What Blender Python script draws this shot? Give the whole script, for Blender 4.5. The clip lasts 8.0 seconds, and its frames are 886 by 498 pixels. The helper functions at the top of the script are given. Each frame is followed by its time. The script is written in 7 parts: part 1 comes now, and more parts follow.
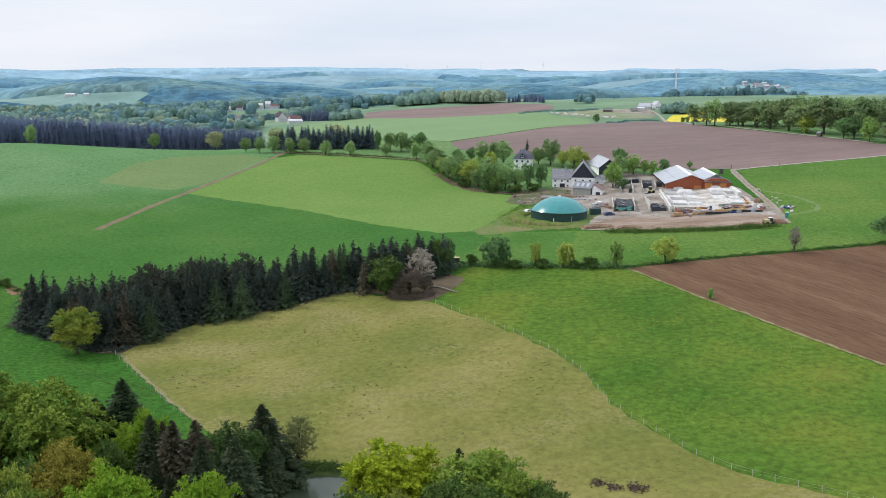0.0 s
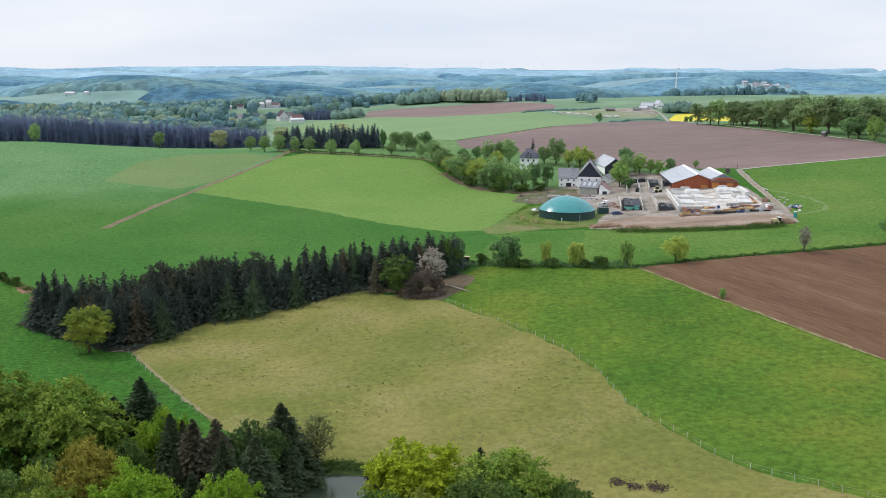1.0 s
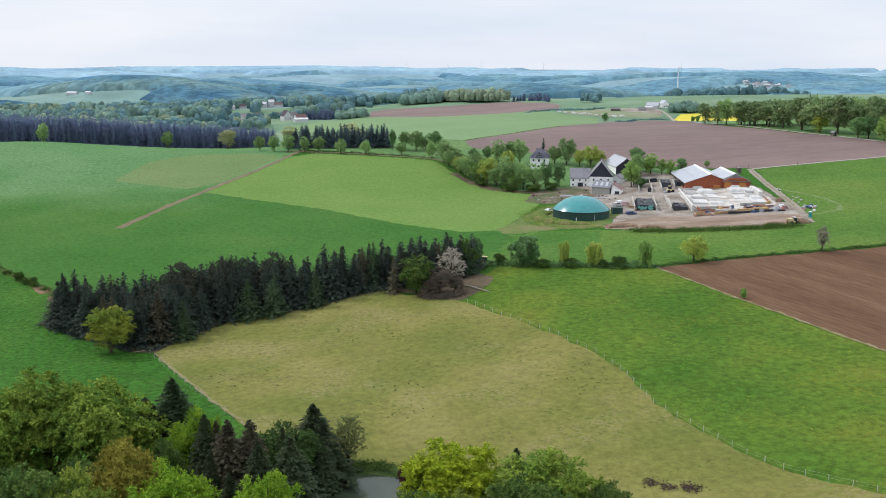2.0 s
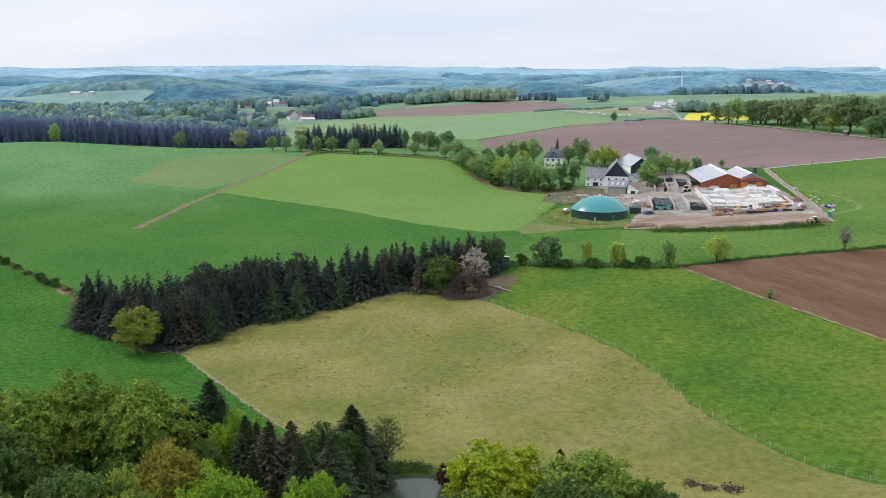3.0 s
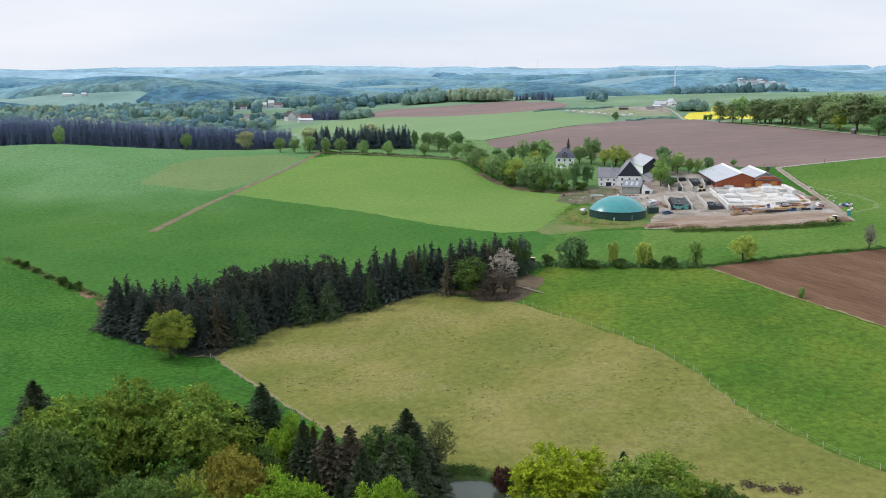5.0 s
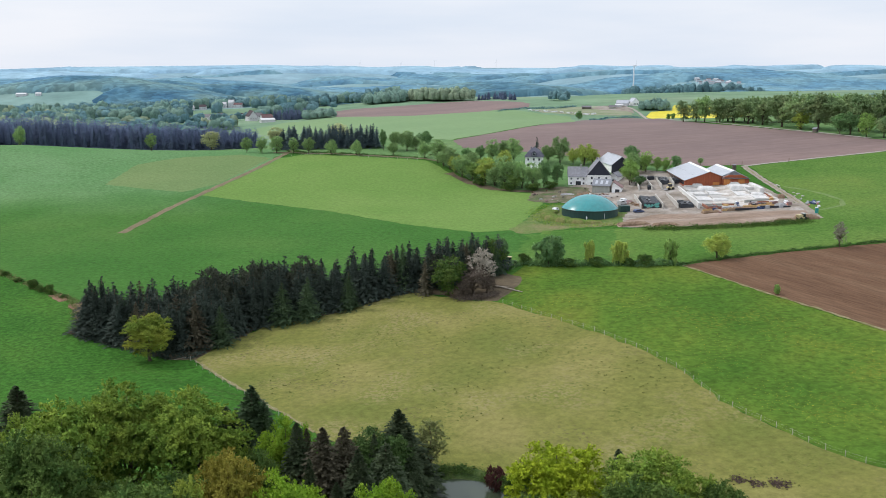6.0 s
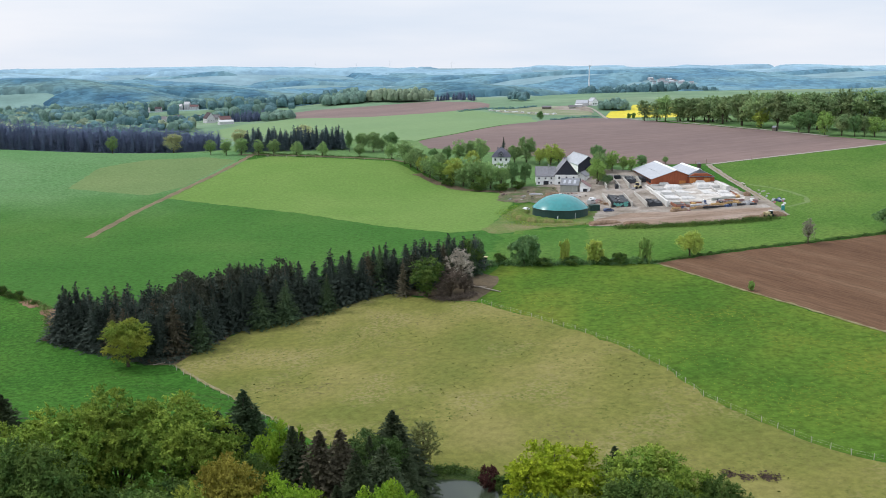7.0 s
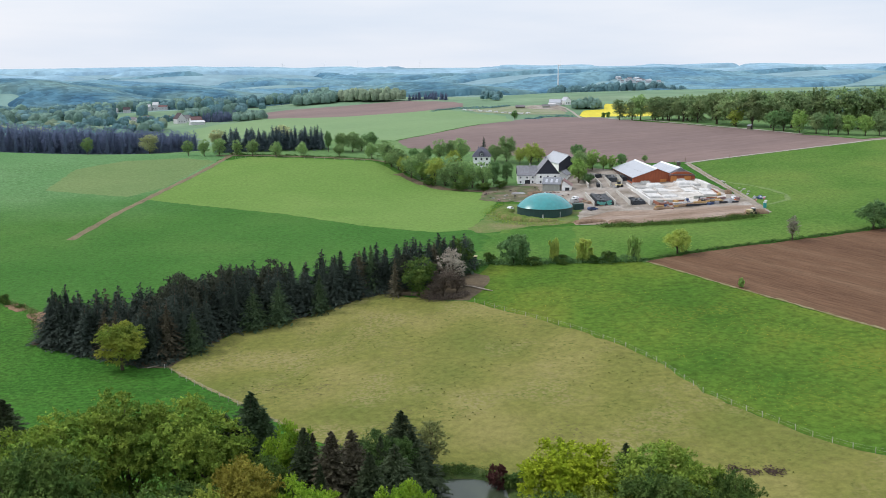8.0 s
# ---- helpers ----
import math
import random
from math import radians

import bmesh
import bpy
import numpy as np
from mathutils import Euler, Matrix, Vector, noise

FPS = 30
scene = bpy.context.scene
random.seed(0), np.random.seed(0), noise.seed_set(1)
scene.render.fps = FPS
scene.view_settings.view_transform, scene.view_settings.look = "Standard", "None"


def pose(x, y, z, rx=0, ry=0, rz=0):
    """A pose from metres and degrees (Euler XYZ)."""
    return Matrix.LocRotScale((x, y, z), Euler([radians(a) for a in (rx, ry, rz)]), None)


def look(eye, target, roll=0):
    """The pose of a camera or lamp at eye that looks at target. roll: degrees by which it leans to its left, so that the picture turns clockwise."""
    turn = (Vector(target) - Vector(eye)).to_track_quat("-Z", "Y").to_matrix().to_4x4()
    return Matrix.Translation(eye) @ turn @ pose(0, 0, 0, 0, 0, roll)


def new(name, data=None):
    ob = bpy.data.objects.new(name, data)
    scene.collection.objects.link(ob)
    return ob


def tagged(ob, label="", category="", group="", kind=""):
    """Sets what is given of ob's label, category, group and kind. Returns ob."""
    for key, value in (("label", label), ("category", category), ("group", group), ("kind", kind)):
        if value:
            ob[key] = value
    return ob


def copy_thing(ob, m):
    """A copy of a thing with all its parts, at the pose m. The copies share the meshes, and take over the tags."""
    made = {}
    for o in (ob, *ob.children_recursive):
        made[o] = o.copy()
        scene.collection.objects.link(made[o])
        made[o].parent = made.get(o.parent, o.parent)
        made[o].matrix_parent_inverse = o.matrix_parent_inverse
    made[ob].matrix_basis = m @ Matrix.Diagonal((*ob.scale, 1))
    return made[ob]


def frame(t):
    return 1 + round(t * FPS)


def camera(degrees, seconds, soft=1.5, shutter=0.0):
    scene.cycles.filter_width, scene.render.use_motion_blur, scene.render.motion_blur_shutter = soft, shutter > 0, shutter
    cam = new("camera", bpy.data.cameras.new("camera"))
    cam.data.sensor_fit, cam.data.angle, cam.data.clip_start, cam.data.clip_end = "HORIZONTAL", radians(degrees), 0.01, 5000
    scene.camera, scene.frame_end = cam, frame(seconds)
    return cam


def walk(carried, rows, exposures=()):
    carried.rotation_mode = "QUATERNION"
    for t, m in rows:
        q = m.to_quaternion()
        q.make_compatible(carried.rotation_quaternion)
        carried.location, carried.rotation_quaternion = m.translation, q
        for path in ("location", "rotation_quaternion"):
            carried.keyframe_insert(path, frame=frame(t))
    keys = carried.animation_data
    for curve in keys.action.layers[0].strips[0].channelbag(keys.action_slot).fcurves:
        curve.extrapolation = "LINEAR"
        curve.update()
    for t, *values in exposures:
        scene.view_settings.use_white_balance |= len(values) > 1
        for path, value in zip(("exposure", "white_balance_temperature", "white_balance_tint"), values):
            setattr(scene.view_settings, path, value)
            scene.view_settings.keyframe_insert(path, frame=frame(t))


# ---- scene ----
from mathutils.geometry import delaunay_2d_cdt

cam = camera(48.1, 8.0, soft=0.9)
PATH = [
    (0, (-1.193, 0.469, 69.736), (-1.182, 2.435, 69.369), 0.2),
    (0.5, (-2.831, 0.454, 69.74), (-2.818, 2.42, 69.372), 0.2),
    (1, (-4.968, 0.451, 69.742), (-4.954, 2.417, 69.373), 0.3),
    (1.5, (-7.735, 0.52, 69.766), (-7.72, 2.485, 69.397), 0.3),
    (3, (-17.767, 0.999, 69.991), (-17.754, 2.965, 69.62), 0.2),
    (3.5, (-20.921, 1.244, 70.071), (-20.91, 3.209, 69.7), 0.1),
    (4, (-23.848, 1.475, 70.124), (-23.832, 3.44, 69.753), 0.0),
    (5.5, (-32.258, 2.124, 70.364), (-32.193, 4.088, 69.993), -0.0),
    (6, (-35.196, 2.283, 70.385), (-35.08, 4.244, 70.013), -0.0),
    (6.5, (-38.259, 2.373, 70.403), (-38.098, 4.332, 70.031), -0.1),
    (7, (-41.589, 2.538, 70.46), (-41.385, 4.493, 70.089), -0.2),
    (7.5, (-45.091, 2.806, 70.524), (-44.852, 4.756, 70.151), -0.2),
    (8, (-48.696, 3.163, 70.586), (-48.428, 5.109, 70.214), -0.3),
]
walk(cam, [(t, look(eye, target, roll)) for t, eye, target, roll in PATH])

# ---------------------------------------------------------------- light
SUN_FROM = Vector((-0.62, 0.27, 0.71)).normalized()
EXPOSURE = 0.0
world = bpy.data.worlds.new("hazy_sky")
scene.world = world
world.use_nodes = True
wn, wl = world.node_tree.nodes, world.node_tree.links
wn.clear()
sky = wn.new("ShaderNodeTexSky")
sky.sky_type, sky.sun_disc = "NISHITA", False
sky.sun_elevation = math.asin(SUN_FROM.z)
sky.sun_rotation = math.atan2(SUN_FROM.x, SUN_FROM.y)
sky.air_density, sky.dust_density = 1.0, 3.0
sky_gain = wn.new("ShaderNodeVectorMath")
sky_gain.operation = "SCALE"
sky_gain.inputs["Scale"].default_value = 0.09
wl.new(sky.outputs[0], sky_gain.inputs[0])
coords = wn.new("ShaderNodeTexCoord")
stretch = wn.new("ShaderNodeMapping")
stretch.inputs["Scale"].default_value = (1.0, 1.0, 7.0)
wl.new(coords.outputs["Generated"], stretch.inputs["Vector"])
cloud = wn.new("ShaderNodeTexNoise")
cloud.inputs["Scale"].default_value, cloud.inputs["Detail"].default_value = 2.6, 5.0
wl.new(stretch.outputs[0], cloud.inputs["Vector"])
veil = wn.new("ShaderNodeValToRGB")
veil.color_ramp.elements[0].position, veil.color_ramp.elements[0].color = 0.3, (0.76, 0.855, 1.0, 1)
veil.color_ramp.elements[1].position, veil.color_ramp.elements[1].color = 0.68, (0.95, 0.982, 1.06, 1)
wl.new(cloud.outputs["Fac"], veil.inputs["Fac"])
over = wn.new("ShaderNodeMix")
over.data_type = "RGBA"
over.inputs["Factor"].default_value = 0.9
wl.new(sky_gain.outputs[0], over.inputs["A"])
wl.new(veil.outputs[0], over.inputs["B"])
background = wn.new("ShaderNodeBackground")
lift = wn.new("ShaderNodeSeparateXYZ")
wl.new(coords.outputs["Generated"], lift.inputs[0])
brighter = wn.new("ShaderNodeMapRange")
brighter.inputs["From Min"].default_value, brighter.inputs["From Max"].default_value = 0.05, 0.9
brighter.inputs["To Min"].default_value, brighter.inputs["To Max"].default_value = 1.0, 1.5
wl.new(lift.outputs["Z"], brighter.inputs["Value"])
wl.new(brighter.outputs["Result"], background.inputs["Strength"])
wl.new(over.outputs["Result"], background.inputs["Color"])
wl.new(background.outputs[0], wn.new("ShaderNodeOutputWorld").inputs["Surface"])

sun = new("sun", bpy.data.lights.new("sun", "SUN"))
sun.data.energy, sun.data.angle, sun.data.color = 1.9, radians(3), (1.0, 0.955, 0.925)
sun.matrix_world = look(SUN_FROM * 300, (0, 0, 0))
scene.view_settings.exposure = EXPOSURE

# ---------------------------------------------------------------- materials


def material(name, colours, scale=0.2, detail=6.0, rough=0.9, fine=2.0, fine_amount=0.25, random_amount=0.0, island=0.0,
             bump=0.0, bump_scale=3.0, translucent=0.0, metal=0.0, stretch_by=(1, 1, 1), turn=0.0, spec=0.2, drift=None):
    """A surface whose colour wanders through colours at one scale and is grained at a finer one.
    drift: a second colour pair (dark and light), tinted for distance haze, that takes over between two northings, with
    a ragged edge."""
    m = bpy.data.materials.new(name)
    m.use_nodes = True
    n, k = m.node_tree.nodes, m.node_tree.links
    shader = n["Principled BSDF"]
    where = n.new("ShaderNodeTexCoord")
    place = n.new("ShaderNodeMapping")
    place.vector_type = "TEXTURE"
    place.inputs["Scale"].default_value = [1 / v for v in stretch_by]
    place.inputs["Rotation"].default_value = (0, 0, radians(turn))
    k.new(where.outputs["Object"], place.inputs["Vector"])
    broad = n.new("ShaderNodeTexNoise")
    broad.inputs["Scale"].default_value, broad.inputs["Detail"].default_value = scale, detail
    k.new(place.outputs[0], broad.inputs["Vector"])
    ramp = n.new("ShaderNodeValToRGB")
    steps = ramp.color_ramp.elements
    for i, c in enumerate(colours):
        at = 0.3 + 0.4 * i / max(1, len(colours) - 1)
        e = steps[i] if i < 2 else steps.new(at)
        e.position, e.color = at, (*c, 1)
    if len(colours) == 1:
        steps[1].color = (*colours[0], 1)
    k.new(broad.outputs["Fac"], ramp.inputs["Fac"])
    colour = ramp.outputs["Color"]
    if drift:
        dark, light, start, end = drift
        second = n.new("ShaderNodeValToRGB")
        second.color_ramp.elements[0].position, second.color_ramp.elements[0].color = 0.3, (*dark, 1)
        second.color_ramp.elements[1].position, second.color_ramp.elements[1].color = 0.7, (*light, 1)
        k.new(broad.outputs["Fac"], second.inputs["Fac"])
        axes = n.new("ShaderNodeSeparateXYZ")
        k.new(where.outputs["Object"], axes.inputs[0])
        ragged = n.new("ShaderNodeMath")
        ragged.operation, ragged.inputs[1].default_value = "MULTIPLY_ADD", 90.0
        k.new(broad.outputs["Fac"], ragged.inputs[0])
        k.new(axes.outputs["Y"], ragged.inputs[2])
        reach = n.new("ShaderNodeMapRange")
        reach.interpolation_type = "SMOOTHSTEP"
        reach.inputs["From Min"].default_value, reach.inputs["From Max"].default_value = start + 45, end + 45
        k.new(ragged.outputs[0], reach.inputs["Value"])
        both_tones = n.new("ShaderNodeMix")
        both_tones.data_type = "RGBA"
        k.new(reach.outputs["Result"], both_tones.inputs["Factor"])
        k.new(colour, both_tones.inputs["A"])
        k.new(second.outputs["Color"], both_tones.inputs["B"])
        colour = both_tones.outputs["Result"]
    grain = n.new("ShaderNodeTexNoise")
    grain.inputs["Scale"].default_value, grain.inputs["Detail"].default_value, grain.inputs["Roughness"].default_value = fine, 5.0, 0.72
    k.new(place.outputs[0], grain.inputs["Vector"])
    gain = n.new("ShaderNodeMapRange")
    gain.inputs["From Min"].default_value, gain.inputs["From Max"].default_value = 0.3, 0.7
    gain.inputs["To Min"].default_value, gain.inputs["To Max"].default_value = 1 - fine_amount, 1 + fine_amount
    k.new(grain.outputs["Fac"], gain.inputs["Value"])
    level = gain.outputs["Result"]
    for source, amount in ((("ShaderNodeObjectInfo", "Random"), random_amount), (("ShaderNodeNewGeometry", "Random Per Island"), island)):
        if amount:
            vary = n.new("ShaderNodeMapRange")
            vary.inputs["To Min"].default_value, vary.inputs["To Max"].default_value = 1 - amount, 1 + amount
            k.new(n.new(source[0]).outputs[source[1]], vary.inputs["Value"])
            times = n.new("ShaderNodeMath")
            times.operation = "MULTIPLY"
            k.new(level, times.inputs[0])
            k.new(vary.outputs["Result"], times.inputs[1])
            level = times.outputs[0]
    shade = n.new("ShaderNodeVectorMath")
    shade.operation = "SCALE"
    k.new(colour, shade.inputs[0])
    k.new(level, shade.inputs["Scale"])
    k.new(shade.outputs[0], shader.inputs["Base Color"])
    shader.inputs["Roughness"].default_value = rough
    shader.inputs["Metallic"].default_value = metal
    shader.inputs["Specular IOR Level"].default_value = spec
    if bump:
        relief = n.new("ShaderNodeTexNoise")
        relief.inputs["Scale"].default_value, relief.inputs["Detail"].default_value = bump_scale, 5.0
        k.new(place.outputs[0], relief.inputs["Vector"])
        b = n.new("ShaderNodeBump")
        b.inputs["Strength"].default_value, b.inputs["Distance"].default_value = 1.0, bump
        k.new(relief.outputs["Fac"], b.inputs["Height"])
        k.new(b.outputs[0], shader.inputs["Normal"])
    if translucent:
        leaf = n.new("ShaderNodeBsdfTranslucent")
        k.new(shade.outputs[0], leaf.inputs["Color"])
        both = n.new("ShaderNodeMixShader")
        both.inputs["Fac"].default_value = translucent
        k.new(shader.outputs[0], both.inputs[1])
        k.new(leaf.outputs[0], both.inputs[2])
        k.new(both.outputs[0], n["Material Output"].inputs["Surface"])
    return m


MEADOW = material("meadow_grass", [(0.029, 0.098, 0.014), (0.041, 0.118, 0.018), (0.063, 0.135, 0.022)], 0.02, 9, fine=0.8, fine_amount=0.5, bump=0.24, bump_scale=1.2, spec=0.04)
NEAR_MEADOW = material("flowering_meadow_grass", [(0.05, 0.112, 0.015), (0.075, 0.135, 0.019), (0.118, 0.152, 0.024)], 0.03, 10, fine=0.6, fine_amount=0.42, bump=0.2, bump_scale=1.2, spec=0.04)
# lighter grass up the slope, with distance haze mixed into its blue
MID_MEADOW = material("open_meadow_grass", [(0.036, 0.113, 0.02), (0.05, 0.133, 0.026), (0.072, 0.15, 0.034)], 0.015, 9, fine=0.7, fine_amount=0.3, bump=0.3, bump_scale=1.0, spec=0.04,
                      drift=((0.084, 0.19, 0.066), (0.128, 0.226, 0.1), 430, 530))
GRAZED = material("grazed_grass", [(0.112, 0.2, 0.046), (0.139, 0.222, 0.057)], 0.03, 7, fine=0.7, fine_amount=0.2, bump=0.1, spec=0.04)
GRAZED_DULL = material("dry_grazed_grass", [(0.122, 0.185, 0.07), (0.146, 0.204, 0.08)], 0.03, 7, fine=0.7, fine_amount=0.2, bump=0.1, spec=0.04)
PASTURE = material("worn_pasture_grass", [(0.12, 0.138, 0.033), (0.154, 0.157, 0.042), (0.205, 0.188, 0.064)], 0.035, 12, fine=0.6, fine_amount=0.26, bump=0.12, bump_scale=1.2, spec=0.06)


def mottle(m, colour, patch, patch_from, speck, speck_from, most):
    """Adds a second tone to a sward: specks that gather in loose patches."""
    n, k = m.node_tree.nodes, m.node_tree.links
    where = next(q for q in n if q.bl_idname == "ShaderNodeTexCoord")
    reach = []
    for scale, start, width, detail in ((patch, patch_from, 0.14, 3.0), (speck, speck_from, 0.09, 4.0)):
        noise = n.new("ShaderNodeTexNoise")
        noise.inputs["Scale"].default_value, noise.inputs["Detail"].default_value = scale, detail
        k.new(where.outputs["Object"], noise.inputs["Vector"])
        step = n.new("ShaderNodeMapRange")
        step.inputs["From Min"].default_value, step.inputs["From Max"].default_value = start, start + width
        k.new(noise.outputs["Fac"], step.inputs["Value"])
        reach.append(step.outputs["Result"])
    share = n.new("ShaderNodeMath")
    share.operation = "MULTIPLY"
    k.new(reach[0], share.inputs[0])
    k.new(reach[1], share.inputs[1])
    part_of = n.new("ShaderNodeMath")
    part_of.operation, part_of.inputs[1].default_value = "MULTIPLY", most
    k.new(share.outputs[0], part_of.inputs[0])
    both = n.new("ShaderNodeMix")
    both.data_type = "RGBA"
    both.inputs["B"].default_value = (*colour, 1)
    base = n["Principled BSDF"].inputs["Base Color"]
    k.new(part_of.outputs[0], both.inputs["Factor"])
    k.new(base.links[0].from_socket, both.inputs["A"])
    k.new(both.outputs["Result"], base)


mottle(PASTURE, (0.25, 0.215, 0.105), 0.045, 0.5, 1.1, 0.48, 0.55)
mottle(PASTURE, (0.085, 0.105, 0.024), 0.06, 0.46, 0.9, 0.57, 0.8)
mottle(PASTURE, (0.105, 0.085, 0.045), 0.05, 0.55, 1.3, 0.56, 0.8)
mottle(NEAR_MEADOW, (0.17, 0.175, 0.026), 0.035, 0.5, 1.3, 0.5, 0.5)
mottle(NEAR_MEADOW, (0.13, 0.12, 0.04), 0.03, 0.6, 0.5, 0.5, 0.5)
mottle(MID_MEADOW, (0.03, 0.1, 0.018), 0.022, 0.46, 0.5, 0.47, 0.28)
mottle(MEADOW, (0.022, 0.07, 0.011), 0.05, 0.42, 0.9, 0.52, 0.6)
PLOUGH = material("ploughed_red_brown_soil", [(0.105, 0.06, 0.037), (0.132, 0.077, 0.047), (0.165, 0.105, 0.066)], 0.06, 9, fine=1.5, fine_amount=0.36, bump=0.25, stretch_by=(0.07, 1, 1), turn=-65, spec=0.04)
# far soil and crop: the blue of distance haze is mixed into the colour
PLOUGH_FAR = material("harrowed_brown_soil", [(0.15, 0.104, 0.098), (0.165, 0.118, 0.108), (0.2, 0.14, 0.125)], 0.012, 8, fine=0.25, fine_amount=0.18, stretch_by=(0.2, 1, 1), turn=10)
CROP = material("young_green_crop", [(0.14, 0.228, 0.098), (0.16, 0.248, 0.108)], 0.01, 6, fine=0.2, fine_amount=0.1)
RAPE = material("flowering_rape", [(0.52, 0.45, 0.045), (0.6, 0.52, 0.06)], 0.05, 5, fine=0.5, fine_amount=0.15)
WOOD_EARTH = material("needle_litter", [(0.07, 0.055, 0.035), (0.13, 0.1, 0.06)], 0.2, 8, fine=1.5, fine_amount=0.3, bump=0.1)
# upper grass carries distance haze as a paler, bluer colour
UPPER = material("upper_meadow_grass", [(0.085, 0.172, 0.058), (0.108, 0.195, 0.072), (0.13, 0.208, 0.082)], 0.02, 8, fine=0.4, fine_amount=0.28, bump=0.2, bump_scale=0.7, spec=0.04)
UPPER_DRY = material("dry_paddock_grass", [(0.16, 0.2, 0.1), (0.22, 0.235, 0.15), (0.27, 0.27, 0.2)], 0.08, 8, fine=0.5, fine_amount=0.2, stretch_by=(0.3, 1, 1))
EAST = material("light_meadow_grass", [(0.062, 0.138, 0.024), (0.088, 0.162, 0.033), (0.114, 0.176, 0.039)], 0.025, 9, fine=0.8, fine_amount=0.4, bump=0.3, bump_scale=1.2, spec=0.04)
BARE_STRIP = material("rutted_bare_soil", [(0.180, 0.122, 0.086), (0.243, 0.176, 0.131), (0.315, 0.252, 0.207)], 0.12, 9, fine=0.8, fine_amount=0.3, bump=0.15, stretch_by=(0.3, 1, 1), turn=-3)
RED_SOIL = material("bare_reddish_soil", [(0.15, 0.095, 0.055), (0.24, 0.14, 0.09)], 0.3, 8, fine=1.0, fine_amount=0.35, bump=0.1)
DIRT = material("trodden_brown_earth", [(0.13, 0.106, 0.06), (0.185, 0.148, 0.086)], 0.15, 8, fine=1.2, fine_amount=0.2, bump=0.1)
PALE_DIRT = material("pale_trodden_path", [(0.14, 0.14, 0.045), (0.19, 0.17, 0.08), (0.235, 0.2, 0.11)], 0.5, 8, fine=1.5, fine_amount=0.35)
RUT = material("pressed_meadow_grass", [(0.1, 0.17, 0.045), (0.14, 0.195, 0.065)], 0.25, 8, fine=0.8, fine_amount=0.3)
BANK = material("dark_wet_bank_grass", [(0.03, 0.05, 0.014), (0.05, 0.085, 0.02), (0.08, 0.09, 0.03)], 0.4, 8, fine=1.5, fine_amount=0.35, bump=0.2)
GARDEN = material("rough_garden_soil", [(0.06, 0.105, 0.03), (0.105, 0.1, 0.055), (0.18, 0.145, 0.11)], 0.16, 9, fine=1.0, fine_amount=0.35, bump=0.15)
YARD = material("yard_gravel_and_mud", [(0.16, 0.135, 0.105), (0.25, 0.215, 0.18), (0.33, 0.305, 0.275)], 0.12, 10, fine=0.8, fine_amount=0.3, bump=0.1)
DRIVE = material("brown_gravel_drive", [(0.2, 0.17, 0.135), (0.3, 0.265, 0.22)], 0.3, 8, fine=1.5, fine_amount=0.25)
ROAD = material("pale_asphalt_lane", [(0.27, 0.25, 0.21), (0.33, 0.31, 0.27)], 0.3, 6, fine=2, fine_amount=0.12)
# distance haze is part of both field colours, bluer again towards the skyline
LAND = material("hazed_mixed_fields", [(0.11, 0.19, 0.11), (0.13, 0.22, 0.125), (0.2, 0.25, 0.16)], 0.004, 5, fine=0.02, fine_amount=0.25)
HILL_LAND = material("hazed_blue_green_fields", [(0.125, 0.22, 0.2), (0.15, 0.25, 0.225), (0.19, 0.28, 0.25)], 0.003, 4, fine=0.012, fine_amount=0.2, drift=((0.158, 0.265, 0.305), (0.212, 0.325, 0.375), 2500, 3600))
BARK = material("grey_brown_bark", [(0.07, 0.055, 0.04), (0.12, 0.095, 0.07)], 2.0, 6, fine=9, fine_amount=0.3, bump=0.03, bump_scale=8, stretch_by=(1, 1, 0.3))
PALE_BARK = material("pale_dead_wood", [(0.34, 0.29, 0.23), (0.45, 0.39, 0.32)], 1.5, 6, fine=8, fine_amount=0.2)


def foliage(name, dark, light, glow=0.2, vary=0.22, trees=0.14, broad=0.35):
    """Leaves: tone wanders from limb to limb, differs a little from leaf to leaf and from tree to tree."""
    return material(name, [dark, light], broad, 4, rough=0.65, fine=1.2, fine_amount=0.22, random_amount=trees, island=vary, translucent=glow, spec=0.06)


